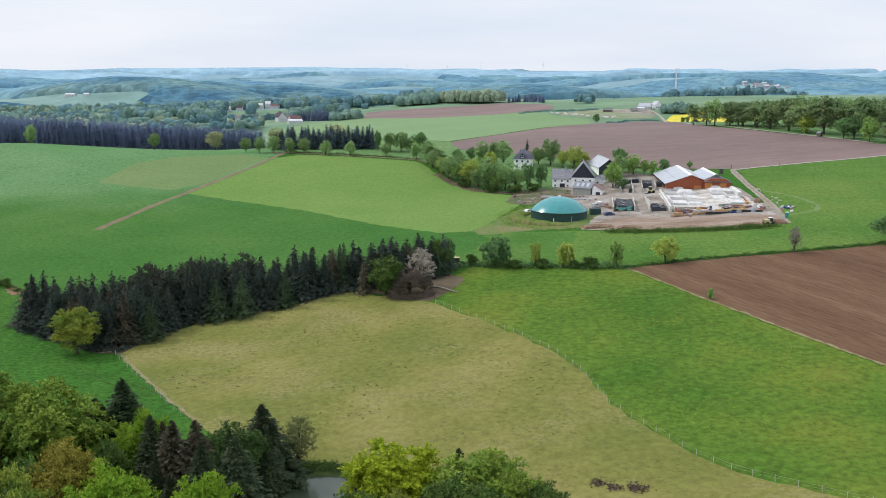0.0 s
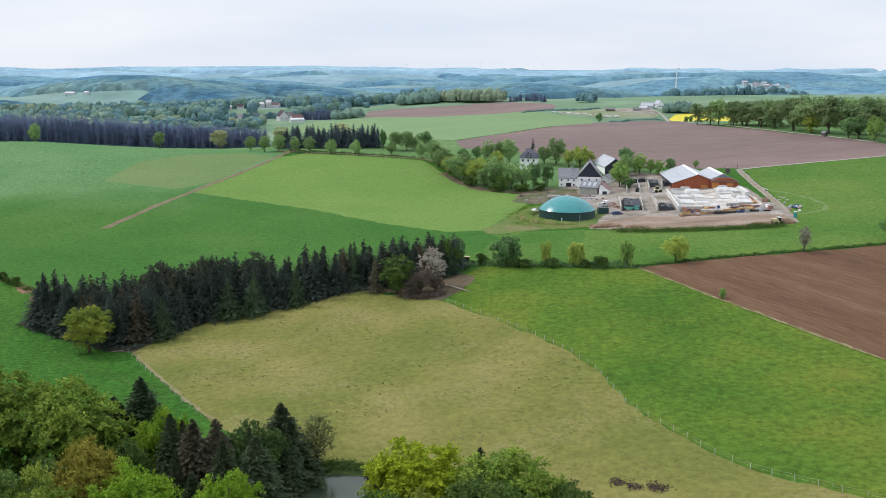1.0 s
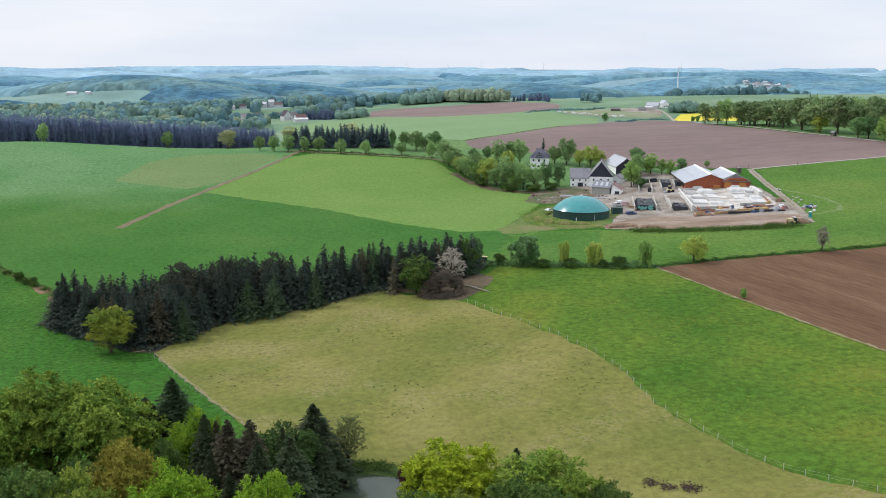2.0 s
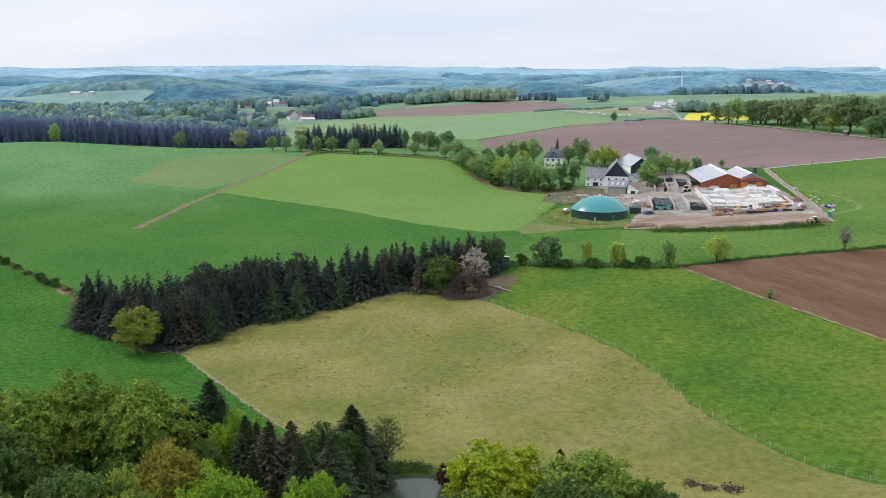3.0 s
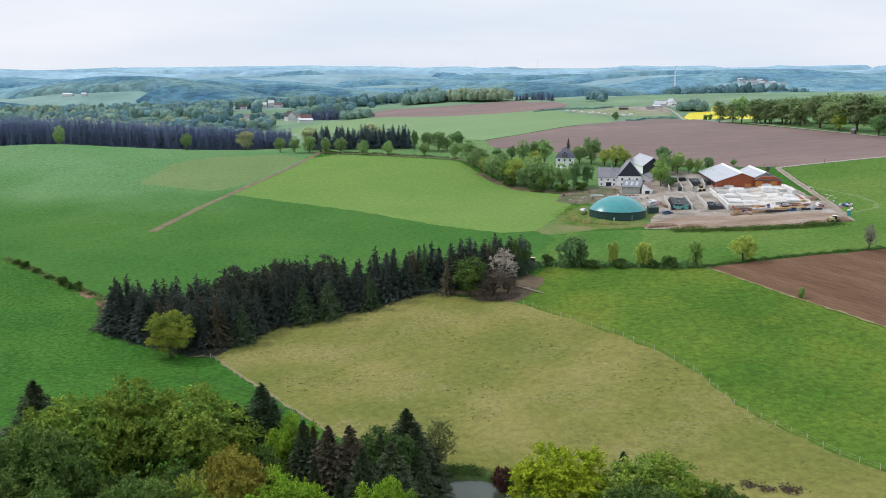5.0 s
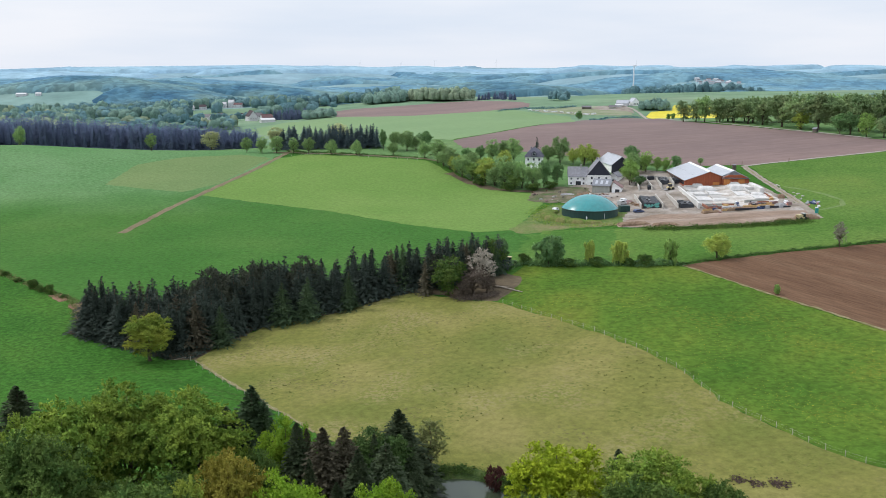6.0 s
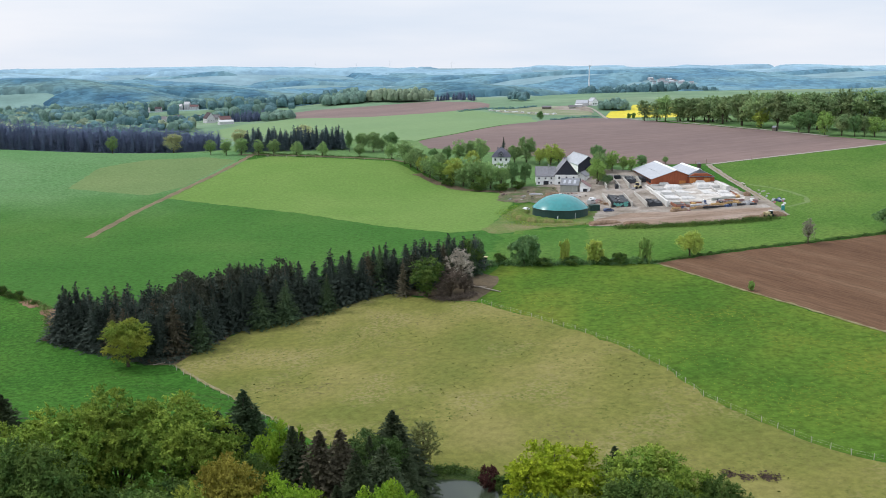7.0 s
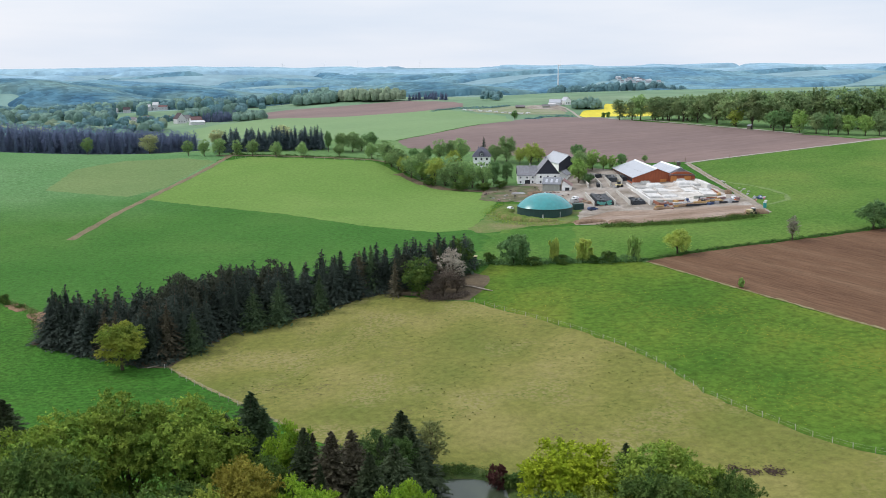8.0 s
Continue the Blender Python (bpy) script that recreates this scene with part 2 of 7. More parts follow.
LEAVES = {
    "oak": foliage("olive_green_leaves", (0.1, 0.195, 0.032), (0.25, 0.325, 0.05)),
    "bright": foliage("fresh_green_leaves", (0.13, 0.26, 0.022), (0.25, 0.37, 0.034)),
    "yellow": foliage("yellow_green_leaves", (0.2, 0.295, 0.018), (0.375, 0.44, 0.03), trees=0.08),
    "orange": foliage("copper_olive_leaves", (0.19, 0.185, 0.03), (0.31, 0.27, 0.05), trees=0.1),
    "dark": foliage("deep_green_leaves", (0.05, 0.1, 0.03), (0.09, 0.15, 0.042)),
    # darker copy of the oak leaves: shade put into the colour
    "deep": foliage("shade_darkened_oak_leaves", (0.045, 0.1, 0.026), (0.125, 0.185, 0.042)),
    "red": foliage("dark_red_leaves", (0.07, 0.03, 0.028), (0.105, 0.045, 0.04), 0.2),
    "pale": foliage("grey_green_leaves", (0.2, 0.24, 0.13), (0.28, 0.32, 0.18)),
    "briar": foliage("dry_brown_twigs", (0.1, 0.08, 0.062), (0.175, 0.14, 0.112), 0.2, 0.3),
    "bare": foliage("grey_white_buds", (0.26, 0.235, 0.19), (0.42, 0.385, 0.32), 0.2, 0.3, 0.2),
    "sparse": foliage("thin_olive_leaves", (0.13, 0.16, 0.055), (0.2, 0.215, 0.085)),
    "gold": foliage("olive_gold_leaves", (0.15, 0.23, 0.04), (0.34, 0.33, 0.05), broad=0.12),
    # paler leaf copies for trees farther off, with haze put into the colour
    "hazed_oak": foliage("haze_paled_leaves", (0.22, 0.36, 0.15), (0.34, 0.47, 0.19), 0.45, trees=0.2),
    "lime": foliage("haze_paled_green_leaves", (0.13, 0.25, 0.105), (0.2, 0.33, 0.125), 0.42, trees=0.18),
    "elm": foliage("olive_spring_leaves", (0.18, 0.285, 0.13), (0.33, 0.39, 0.175), 0.35, 0.12, 0.24, 0.12),
    "hazel": foliage("pale_catkin_leaves", (0.42, 0.47, 0.25), (0.56, 0.58, 0.33), 0.55, 0.12),
    "straw": foliage("pale_yellow_leaves", (0.32, 0.42, 0.1), (0.46, 0.52, 0.13), 0.5),
    "new": foliage("tender_green_leaves", (0.2, 0.34, 0.09), (0.3, 0.43, 0.12)),
    "spruce": material("dark_spruce_needles", [(0.04, 0.056, 0.046), (0.064, 0.084, 0.066)], 0.3, 5, spec=0.06, rough=0.7, fine=2, fine_amount=0.25, random_amount=0.22, island=0.2, translucent=0.15),
    "brown": material("brown_spruce_needles", [(0.082, 0.076, 0.05), (0.12, 0.108, 0.072)], 0.4, 5, spec=0.06, rough=0.7, fine=2, fine_amount=0.3, random_amount=0.2, island=0.2, translucent=0.15),
    "larch": material("green_spruce_needles", [(0.045, 0.066, 0.036), (0.076, 0.1, 0.05)], 0.3, 5, spec=0.06, rough=0.7, fine=2, fine_amount=0.25, random_amount=0.25, island=0.2, translucent=0.15),
    "fir": foliage("dull_brown_green_needles", (0.052, 0.062, 0.044), (0.082, 0.09, 0.062), 0.15, 0.2, 0.2),
    "pine": material("light_pine_needles", [(0.05, 0.085, 0.045), (0.085, 0.13, 0.06)], 0.4, 5, spec=0.06, rough=0.7, fine=2, fine_amount=0.25, random_amount=0.15, island=0.25, translucent=0.2),
    # conifers behind the ridge: haze painted in as blue needles
    "hazy": material("hazed_blue_green_needles", [(0.09, 0.135, 0.155), (0.13, 0.175, 0.185)], 0.4, 5, rough=0.7, fine=2, fine_amount=0.2, random_amount=0.25, island=0.15, translucent=0.4, spec=0.02),
}


def wooded(name, colours, broad, cell, relief, tint=0.25, glow=0.0, per_tree=0.0):
    """Tree crowns seen as a mass: rounded cells with a tone of their own, over slow changes of the wood."""
    m = material(name, colours, broad, 5, fine=0.6 / cell, fine_amount=0.16, island=per_tree, spec=0.03, translucent=glow)
    n, k = m.node_tree.nodes, m.node_tree.links
    where = next(q for q in n if q.bl_idname == "ShaderNodeTexCoord")
    crowns = n.new("ShaderNodeTexVoronoi")
    crowns.feature = "SMOOTH_F1"
    crowns.inputs["Scale"].default_value, crowns.inputs["Smoothness"].default_value = 1 / cell, 0.25
    k.new(where.outputs["Object"], crowns.inputs["Vector"])
    fall = n.new("ShaderNodeMath")
    fall.operation, fall.inputs[0].default_value = "SUBTRACT", 1.0
    k.new(crowns.outputs["Distance"], fall.inputs[1])
    b = n.new("ShaderNodeBump")
    b.inputs["Strength"].default_value, b.inputs["Distance"].default_value = 0.8, relief
    k.new(fall.outputs[0], b.inputs["Height"])
    shader = n["Principled BSDF"]
    k.new(b.outputs[0], shader.inputs["Normal"])
    tone = n.new("ShaderNodeSeparateColor")
    k.new(crowns.outputs["Color"], tone.inputs[0])
    own = n.new("ShaderNodeMapRange")
    own.inputs["To Min"].default_value, own.inputs["To Max"].default_value = 1 - tint, 1 + tint
    k.new(tone.outputs["Red"], own.inputs["Value"])
    last = shader.inputs["Base Color"].links[0].from_socket
    shade = n.new("ShaderNodeVectorMath")
    shade.operation = "SCALE"
    k.new(last, shade.inputs[0])
    k.new(own.outputs["Result"], shade.inputs["Scale"])
    k.new(shade.outputs[0], shader.inputs["Base Color"])
    return m


# aerial haze is mixed into these base colours, bluer and paler range by range
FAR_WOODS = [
    wooded("hazed_green_woods", [(0.15, 0.26, 0.225), (0.21, 0.315, 0.25)], 0.02, 2.6, 1.4, 0.16, 0.25, 0.2),
    wooded("hazed_blue_green_woods", [(0.04, 0.105, 0.165), (0.07, 0.155, 0.205), (0.115, 0.205, 0.22), (0.14, 0.225, 0.215)], 0.007, 15, 2.8, 0.26),
    wooded("hazed_pale_blue_woods", [(0.075, 0.17, 0.255), (0.11, 0.22, 0.29), (0.142, 0.26, 0.31), (0.162, 0.275, 0.31)], 0.005, 18, 2.4, 0.2),
    wooded("hazed_faint_blue_woods", [(0.21, 0.34, 0.44), (0.28, 0.42, 0.49)], 0.003, 30, 1.0, 0.1),
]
# valley and plateau crowns: haze goes into the colour as grey and blue
FAR_YELLOW = wooded("hazed_yellow_green_woods", [(0.23, 0.31, 0.215), (0.31, 0.37, 0.245)], 0.02, 2.6, 1.4, 0.16, 0.25, 0.18)
FAR_TEAL = wooded("hazed_teal_woods", [(0.105, 0.21, 0.235), (0.155, 0.26, 0.265)], 0.02, 2.6, 1.4, 0.16, 0.25, 0.2)
# the spruce colour is lifted and blued to hold the haze before it
FAR_SPRUCE = material("hazed_far_spruce", [(0.135, 0.172, 0.265), (0.17, 0.212, 0.31)], 0.05, 4, fine=0.5, fine_amount=0.1, island=0.06, translucent=0.5, spec=0.02)

# ---------------------------------------------------------------- the lie of the land

# Height of the land: coarse rows of heights (metres) across the slope, joined by smooth curves, then the far hills.
ACROSS = np.array((-260.0, -130.0, -60.0, 0.0, 60.0, 130.0, 260.0))
SLOPE = {
    60: (-16, -14, -12, -10, -7, -4, 1),
    150: (-13, -11.5, -9.5, -6.5, -1.6, 1.5, 6),
    205: (-10, -7.8, -4.2, -1.5, 1.3, 4.2, 8),
    250: (-8, -7, -4.6, 0.6, 4.2, 7, 11),
    310: (-5, -3.3, 0.5, 4.2, 7.6, 10, 13),
    400: (-1, 1.8, 5, 7.2, 9.2, 13.5, 18),
    475: (6, 6.8, 9, 8.6, 10.2, 17.3, 24),
    540: (15, 12, 15.5, 17.5, 17.5, 20.5, 27),
    595: (21.5, 16, 20.5, 22, 22.5, 24, 29),
}
# the plateau and the valley behind the ridge
SLOPE.update({
    700: (8, 11, 16, 21, 23, 25, 29),
    850: (-4, 4, 13, 18, 20.5, 20.5, 23),
    930: (-10, 1, 11, 16, 18, 16.8, 18),
    1010: (-8, 1, 10, 14, 17, 22, 26),
    1230: (-5, 0, 7, 9, 12, 21, 30),
    1432: (-10.5, -3, 6.5, 10.5, 13.5, 17.5, 21),
    1600: (-5, -1, 6, 12, 15, 14, 13),
})


def spline(knots, values, at):
    """Smooth curve (Catmull-Rom) through values at rising knots; values may hold one column per curve."""
    at = np.clip(at, knots[0], knots[-1])
    i = np.clip(np.searchsorted(knots, at) - 1, 0, len(knots) - 2)
    slope = np.gradient(values, knots, axis=0)
    h = knots[i + 1] - knots[i]
    u = (at - knots[i]) / h
    return i, u, h, slope


def height(x, y):
    x, y = np.atleast_1d(np.asarray(x, float)), np.atleast_1d(np.asarray(y, float))
    rows = np.array(list(SLOPE), float)
    table = np.array(list(SLOPE.values()), float)
    i, u, h, slope = spline(rows, table, y)
    u, h = u[:, None], h[:, None]
    line = ((1 + 2 * u) * (1 - u) ** 2 * table[i] + u * (1 - u) ** 2 * h * slope[i]
            + u * u * (3 - 2 * u) * table[i + 1] + u * u * (u - 1) * h * slope[i + 1])
    gx = np.gradient(line, ACROSS, axis=1)
    xc = np.clip(x, ACROSS[0], ACROSS[-1])
    j = np.clip(np.searchsorted(ACROSS, xc) - 1, 0, len(ACROSS) - 2)
    n = np.arange(len(x))
    w = ACROSS[j + 1] - ACROSS[j]
    v = (xc - ACROSS[j]) / w
    z = ((1 + 2 * v) * (1 - v) ** 2 * line[n, j] + v * (1 - v) ** 2 * w * gx[n, j]
         + v * v * (3 - 2 * v) * line[n, j + 1] + v * v * (v - 1) * w * gx[n, j + 1])
    # past the sides of the table the land runs on, slowly levelling
    out = np.maximum(np.abs(x) - 260, 0)
    z += np.where(x < 0, -10, 6) * (1 - np.exp(-out / 250))
    # beyond the plateau: rolling wooded hills that rise to the skyline
    r, a = np.hypot(x, y), np.arctan2(x, y)
    roll = (20 * np.sin(r / 300 + 2.1 * a + 1.1 * np.sin(5 * a)) + 15 * np.sin(r / 170 - 9 * a + 2)
            + 12 * np.sin(19 * a + r / 400) + 7 * np.sin(r / 90 + 31 * a))
    rise = -38 + (78 - 16 * np.clip((-a - 0.12) / 0.25, 0, 1)) * np.clip((r - 2200) / 2600, 0, 1) ** 1.15
    hills = rise + roll * np.clip(1.45 - 1.35 * (r / 4800) ** 2, 0.1, 1)
    k = np.clip((r - 1600) / 750, 0, 1)
    k = k * k * (3 - 2 * k)
    back = np.clip((150 - y) / 300, 0, 1)
    pond = 2.6 * np.exp(-((x + 21.5) / 8.2) ** 2 - ((y - 167.5) / 9) ** 2)
    ring = np.hypot((x + 23) / 8.5, (y - 165) / 10)
    rim = 1.5 * np.exp(-((ring - 1.3) / 0.28) ** 2) * np.clip((172 - y) / 5, 0, 1)
    knoll = 33 * np.exp(-((x - 640) / 190) ** 2 - ((y - 2020) / 130) ** 2)
    return (z * (1 - k) + hills * k) - 6 * back - pond + rim + knoll



def ground_at(x, y):
    return float(height(x, y)[0])


def mesh_object(name, verts, faces, mat, parent=None, label="", smooth=False):
    """One mesh object from arrays of corners and faces."""
    me = bpy.data.meshes.new(name)
    me.from_pydata([tuple(v) for v in np.asarray(verts, float).tolist()], [], [tuple(f) for f in faces])
    me.materials.append(mat)
    if smooth:
        me.polygons.foreach_set("use_smooth", [True] * len(me.polygons))
    ob = new(name, me)
    ob.parent = parent
    return tagged(ob, label)


def part(name, bm, mat, parent, label=""):
    me = bpy.data.meshes.new(name)
    bmesh.ops.recalc_face_normals(bm, faces=bm.faces)
    bm.to_mesh(me)
    bm.free()
    me.materials.append(mat)
    ob = new(name, me)
    ob.parent = parent
    return tagged(ob, label)


def thing(name, m, label, category, group=""):
    ob = new(name)
    ob.matrix_world = m
    return tagged(ob, label, category, group)


# ---- the fields: outlines on the plan, in metres
rng = np.random.default_rng(7)


def rough_line(points, step=3.0, wobble=0.35, closed=True):
    """The outline cut into short pieces that wander a little from the straight."""
    out, n = [], len(points)
    for i in range(n if closed else n - 1):
        a, b = np.array(points[i], float), np.array(points[(i + 1) % n], float)
        length = np.hypot(*(b - a))
        k = max(1, int(length / max(step, 0.006 * np.hypot(*a))))
        for j in range(k):
            p = a + (b - a) * j / k
            if j:
                p = p + rng.normal(0, wobble, 2)
            out.append((p[0], p[1]))
    if not closed:
        out.append(tuple(points[-1]))
    return out


def band(points, width, wobble=0.25, step=4.0):
    """A strip of the given width along a line."""
    line = np.array(rough_line(points, step, 0.15, closed=False))
    d = np.gradient(line, axis=0)
    d /= np.hypot(d[:, 0], d[:, 1])[:, None]
    side = np.stack([-d[:, 1], d[:, 0]], 1)
    w = width / 2 + rng.normal(0, wobble, (len(line), 1)).clip(-width / 5, width / 5)
    return [tuple(p) for p in line + side * w] + [tuple(p) for p in (line - side * w)[::-1]]


PASTURE_RIGHT = [(-1.7, 277.5), (7.7, 263.5), (19.0, 247.0), (27.4, 230.8), (31.5, 219.0), (33.7, 206.9), (34.8, 199.2),
                 (38.7, 190.2), (42.8, 181.9), (47.1, 172.8), (52, 166), (66, 155), (84, 143)]
PASTURE_LEFT = [(-84.6, 252.7), (-71.9, 231.0), (-59.5, 209.6), (-50, 196), (-40, 184)]
WOOD_EDGE = [(-84.6, 253), (-78.9, 264.6), (-69.9, 275.5), (-55.9, 280.1), (-43.3, 286.2), (-33.6, 293.3), (-26.8, 295.1),
             (-23.4, 293.1), (-11.7, 283.7)]
FIELDS = []


def field(name, label, surface, outline):
    FIELDS.append((name, label, surface, outline))


field("near_meadow", "lush green meadow with yellow flowers", NEAR_MEADOW,
     rough_line([*PASTURE_RIGHT, (140, 120), (200, 150), (92.9, 226.6), (88, 236), (73.4, 266.9), (57.5, 303), (47, 305), (28.7, 310), (10, 316), (2, 300), (-6, 283)]))
field("horse_pasture", "worn olive pasture with tussocks and bare spots", PASTURE,
     rough_line([*WOOD_EDGE, *PASTURE_RIGHT, (70, 110), (0, 112), (-8, 155), (-14, 172), (-22, 178.5), (-32, 178), *PASTURE_LEFT[::-1][:-1]]))
field("wood_floor", "brown needle-strewn floor under the wood", WOOD_EARTH,
     rough_line([(-126, 280), (-118, 275), (-108, 266), (-92, 254), *WOOD_EDGE, (-3, 280), (1, 286), (6.2, 297), (7.0, 303), (3, 308), (-4, 309), (-20, 306), (-40, 300), (-60, 293), (-90, 283), (-120, 286)]))
field("ploughed_field_near", "freshly ploughed red-brown field", PLOUGH,
     rough_line([(58, 303.5), (73.4, 266.9), (88.5, 235.5), (92.9, 226.6), (118, 176), (230, 215), (230, 348), (152.8, 325.9), (125.8, 319.1), (92.2, 312.6)]))
field("ploughed_field_far", "wide harrowed brown field behind the farm", PLOUGH_FAR,
     rough_line([(4.7, 607), (27, 645), (51.7, 696), (84, 750), (117.6, 794), (123, 817), (150, 885), (176.7, 933), (196, 937), (209, 925), (197, 846), (187.5, 752), (193.3, 697.7), (204, 660), (213, 624), (232.7, 580), (241, 560), (261, 524), (380, 552), (380, 548), (257.5, 517.5), (207, 504), (172, 494.5), (146, 489),
                 (125, 498), (88, 531), (51, 561), (10.4, 577)]))
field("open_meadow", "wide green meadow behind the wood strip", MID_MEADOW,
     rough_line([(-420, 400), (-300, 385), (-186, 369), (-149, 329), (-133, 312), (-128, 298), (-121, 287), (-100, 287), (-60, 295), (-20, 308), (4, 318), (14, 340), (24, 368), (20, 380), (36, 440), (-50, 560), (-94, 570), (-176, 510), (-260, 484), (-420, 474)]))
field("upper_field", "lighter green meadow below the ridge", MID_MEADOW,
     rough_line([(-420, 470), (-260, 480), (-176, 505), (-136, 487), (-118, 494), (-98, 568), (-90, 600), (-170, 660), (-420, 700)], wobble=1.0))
field("grazed_field", "short-grazed light green field", GRAZED,
     rough_line([(-123, 479), (-116.5, 500), (-105, 533), (-94, 568), (-80, 574), (-44.5, 557.1), (-13.1, 540.9), (-7.8, 529.3), (0.9, 506.1), (13.6, 480.4), (36.4, 464.7), (35.8, 439.1),
                 (22, 395), (12.4, 373), (-0.5, 372.5), (-24.2, 392.4), (-58.9, 429.8)]))
field("grazed_strip", "dull short-grazed strip of field", GRAZED_DULL,
     rough_line([(-175.7, 508.5), (-172, 560), (-150, 588), (-120, 592), (-99.5, 571), (-118.7, 506), (-133.7, 488.6)]))
field("ridge_green", "rough light grass behind the ridge lane", UPPER,
     rough_line([(-170, 660), (-90, 602), (-80, 580), (-44, 563), (-4, 538), (-8, 560), (10, 577), (6, 611), (-20, 640), (-60, 720), (-110, 750)], wobble=0.8))
field("lane_green", "rough light grass under the tall trees", UPPER,
     rough_line([(225, 785), (262, 800), (430, 760), (430, 566), (380, 554), (262, 527), (241, 560), (220, 609), (207, 664), (194, 764)], wobble=0.8))
field("farm_green", "rough grass round the farm trees", UPPER,
     rough_line([(-8, 560), (-2, 525), (14, 484), (38, 466), (55, 476), (84, 500), (120, 493), (88, 529), (50, 560), (10, 576)]))
field("dome_bank", "trodden dry bank round the gas dome", material("dry_bank_grass", [(0.065, 0.135, 0.026), (0.115, 0.155, 0.04), (0.18, 0.16, 0.075)], 0.1, 8, fine=0.9, fine_amount=0.25, bump=0.2),
     rough_line([(12, 374), (20, 391), (24, 400), (33, 420), (38, 430), (60, 428), (66, 384), (54, 372), (36, 372), (26, 366), (17, 364)], wobble=0.8))
field("farm_yard", "gravel and mud farm yard with tyre tracks", YARD,
     rough_line([(40, 440), (45, 470), (58, 482), (80, 500), (92, 508), (110, 486), (131, 478), (133, 440), (133, 400), (131, 372), (122, 362), (98.6, 362), (76, 363), (54.5, 368), (59, 388), (64, 398), (60, 420)], wobble=0.5))
field("site_floor", "dusty concrete floor of the building site", material("dusty_concrete", [(0.3, 0.26, 0.22), (0.45, 0.42, 0.38), (0.6, 0.58, 0.55)], 0.25, 8, fine=1.2, fine_amount=0.25),
     rough_line([(98.5, 446), (131, 437), (129.5, 405), (126, 398), (110, 395), (95, 399)], wobble=0.3))
field("bare_strip", "rutted bare soil along the front of the yard", BARE_STRIP,
     rough_line([(53, 368), (60, 383), (75, 391), (95, 386), (112, 384), (131, 380), (129, 366), (121, 360.5), (98, 361), (75, 362)], wobble=0.6))
field("east_meadow", "light green meadow beside the farm drive", EAST,
     rough_line([(146, 484.5), (172, 491.5), (257, 514.5), (380, 546), (430, 400), (230, 351), (152.8, 328.5), (120, 321.5), (92, 315), (60, 306.5), (20, 318), (14, 340), (24, 368), (50, 366), (76, 360.5), (98, 359.5), (122, 358), (131, 370), (135.5, 392), (139, 425), (142, 462)]))
field("meadow_seam", "mid-green sward between the two meadows", material("seam_grass", [(0.047, 0.125, 0.021), (0.066, 0.147, 0.029), (0.09, 0.162, 0.036)], 0.025, 9, fine=0.8, fine_amount=0.36, bump=0.3, bump_scale=1.2, spec=0.04),
     rough_line([(4, 321), (8, 331), (13, 343), (19, 363), (27, 366), (50, 365), (47, 345), (40, 326), (38, 313), (20, 318.5)], wobble=2.0))
field("bare_patch", "bare reddish soil at the field edge", RED_SOIL, rough_line([(-133, 307), (-128, 309), (-123, 299), (-122, 291), (-126, 290), (-129, 298)], 1.5, 0.5))
field("bare_patch", "bare reddish soil at the field edge", RED_SOIL, rough_line([(-143, 318), (-139, 319), (-134, 312), (-137, 310)], 1.5, 0.4))
field("grove_edge", "bare dark earth along the grove", WOOD_EARTH, band([(-2, 512), (8, 492), (18, 479), (30, 473), (40, 470)], 5, 0.8))
field("tyre_arc", "faint tyre track curving over the meadow", RUT, band([(141, 430), (147, 420), (151, 408), (152, 396), (148, 386), (138, 380), (131, 378)], 1.7, 0.4))
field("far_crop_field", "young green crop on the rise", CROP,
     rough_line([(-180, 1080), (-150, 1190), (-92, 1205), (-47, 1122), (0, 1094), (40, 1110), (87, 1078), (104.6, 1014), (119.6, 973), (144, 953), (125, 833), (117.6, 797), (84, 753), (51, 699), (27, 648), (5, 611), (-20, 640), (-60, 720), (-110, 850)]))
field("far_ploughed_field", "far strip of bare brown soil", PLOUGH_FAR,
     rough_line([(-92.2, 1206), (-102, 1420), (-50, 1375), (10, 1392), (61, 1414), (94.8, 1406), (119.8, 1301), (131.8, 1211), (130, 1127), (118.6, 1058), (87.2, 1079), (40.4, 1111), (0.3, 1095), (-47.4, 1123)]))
field("rape_field", "bright yellow flowering rape field", RAPE,
     rough_line([(213.8, 941), (219.6, 838), (226.3, 792), (259.9, 818), (318, 961), (307.5, 988), (274.3, 1006), (260.5, 1010), (249.4, 976.7), (227.2, 973)]))
field("field_track", "brown dirt track through the field", DIRT, band([(-141.8, 405.5), (-132.0, 452.2), (-118.7, 497.7), (-107.0, 532.2), (-93, 578), (-88, 600)], 3.3))
field("pasture_path", "pale trodden path beside the fence", PALE_DIRT, band(PASTURE_LEFT[:4], 0.85, 0.4, 1.6))
field("verge", "rough brown verge between meadow and ploughed soil", PALE_DIRT, band([(58, 303), (73.4, 266.9), (88.2, 235.8), (92.9, 226.6), (118, 177)], 0.9, 0.3, 1.5))
field("lane", "narrow pale lane past the fields", ROAD, band([(143, 486), (172, 493.2), (207.8, 502.7), (257.5, 516.2), (380, 549)], 2.5, 0.05))
field("farm_drive", "brown gravel farm drive beside the yard", DRIVE, band([(143.5, 486), (140.3, 462), (137, 425), (133.5, 392), (128.5, 364)], 3.2, 0.12))
field("drive_middle", "grassy strip along the middle of the drive", PALE_DIRT, band([(143.3, 484), (140.3, 462), (137, 425), (133.8, 395)], 0.6, 0.1))
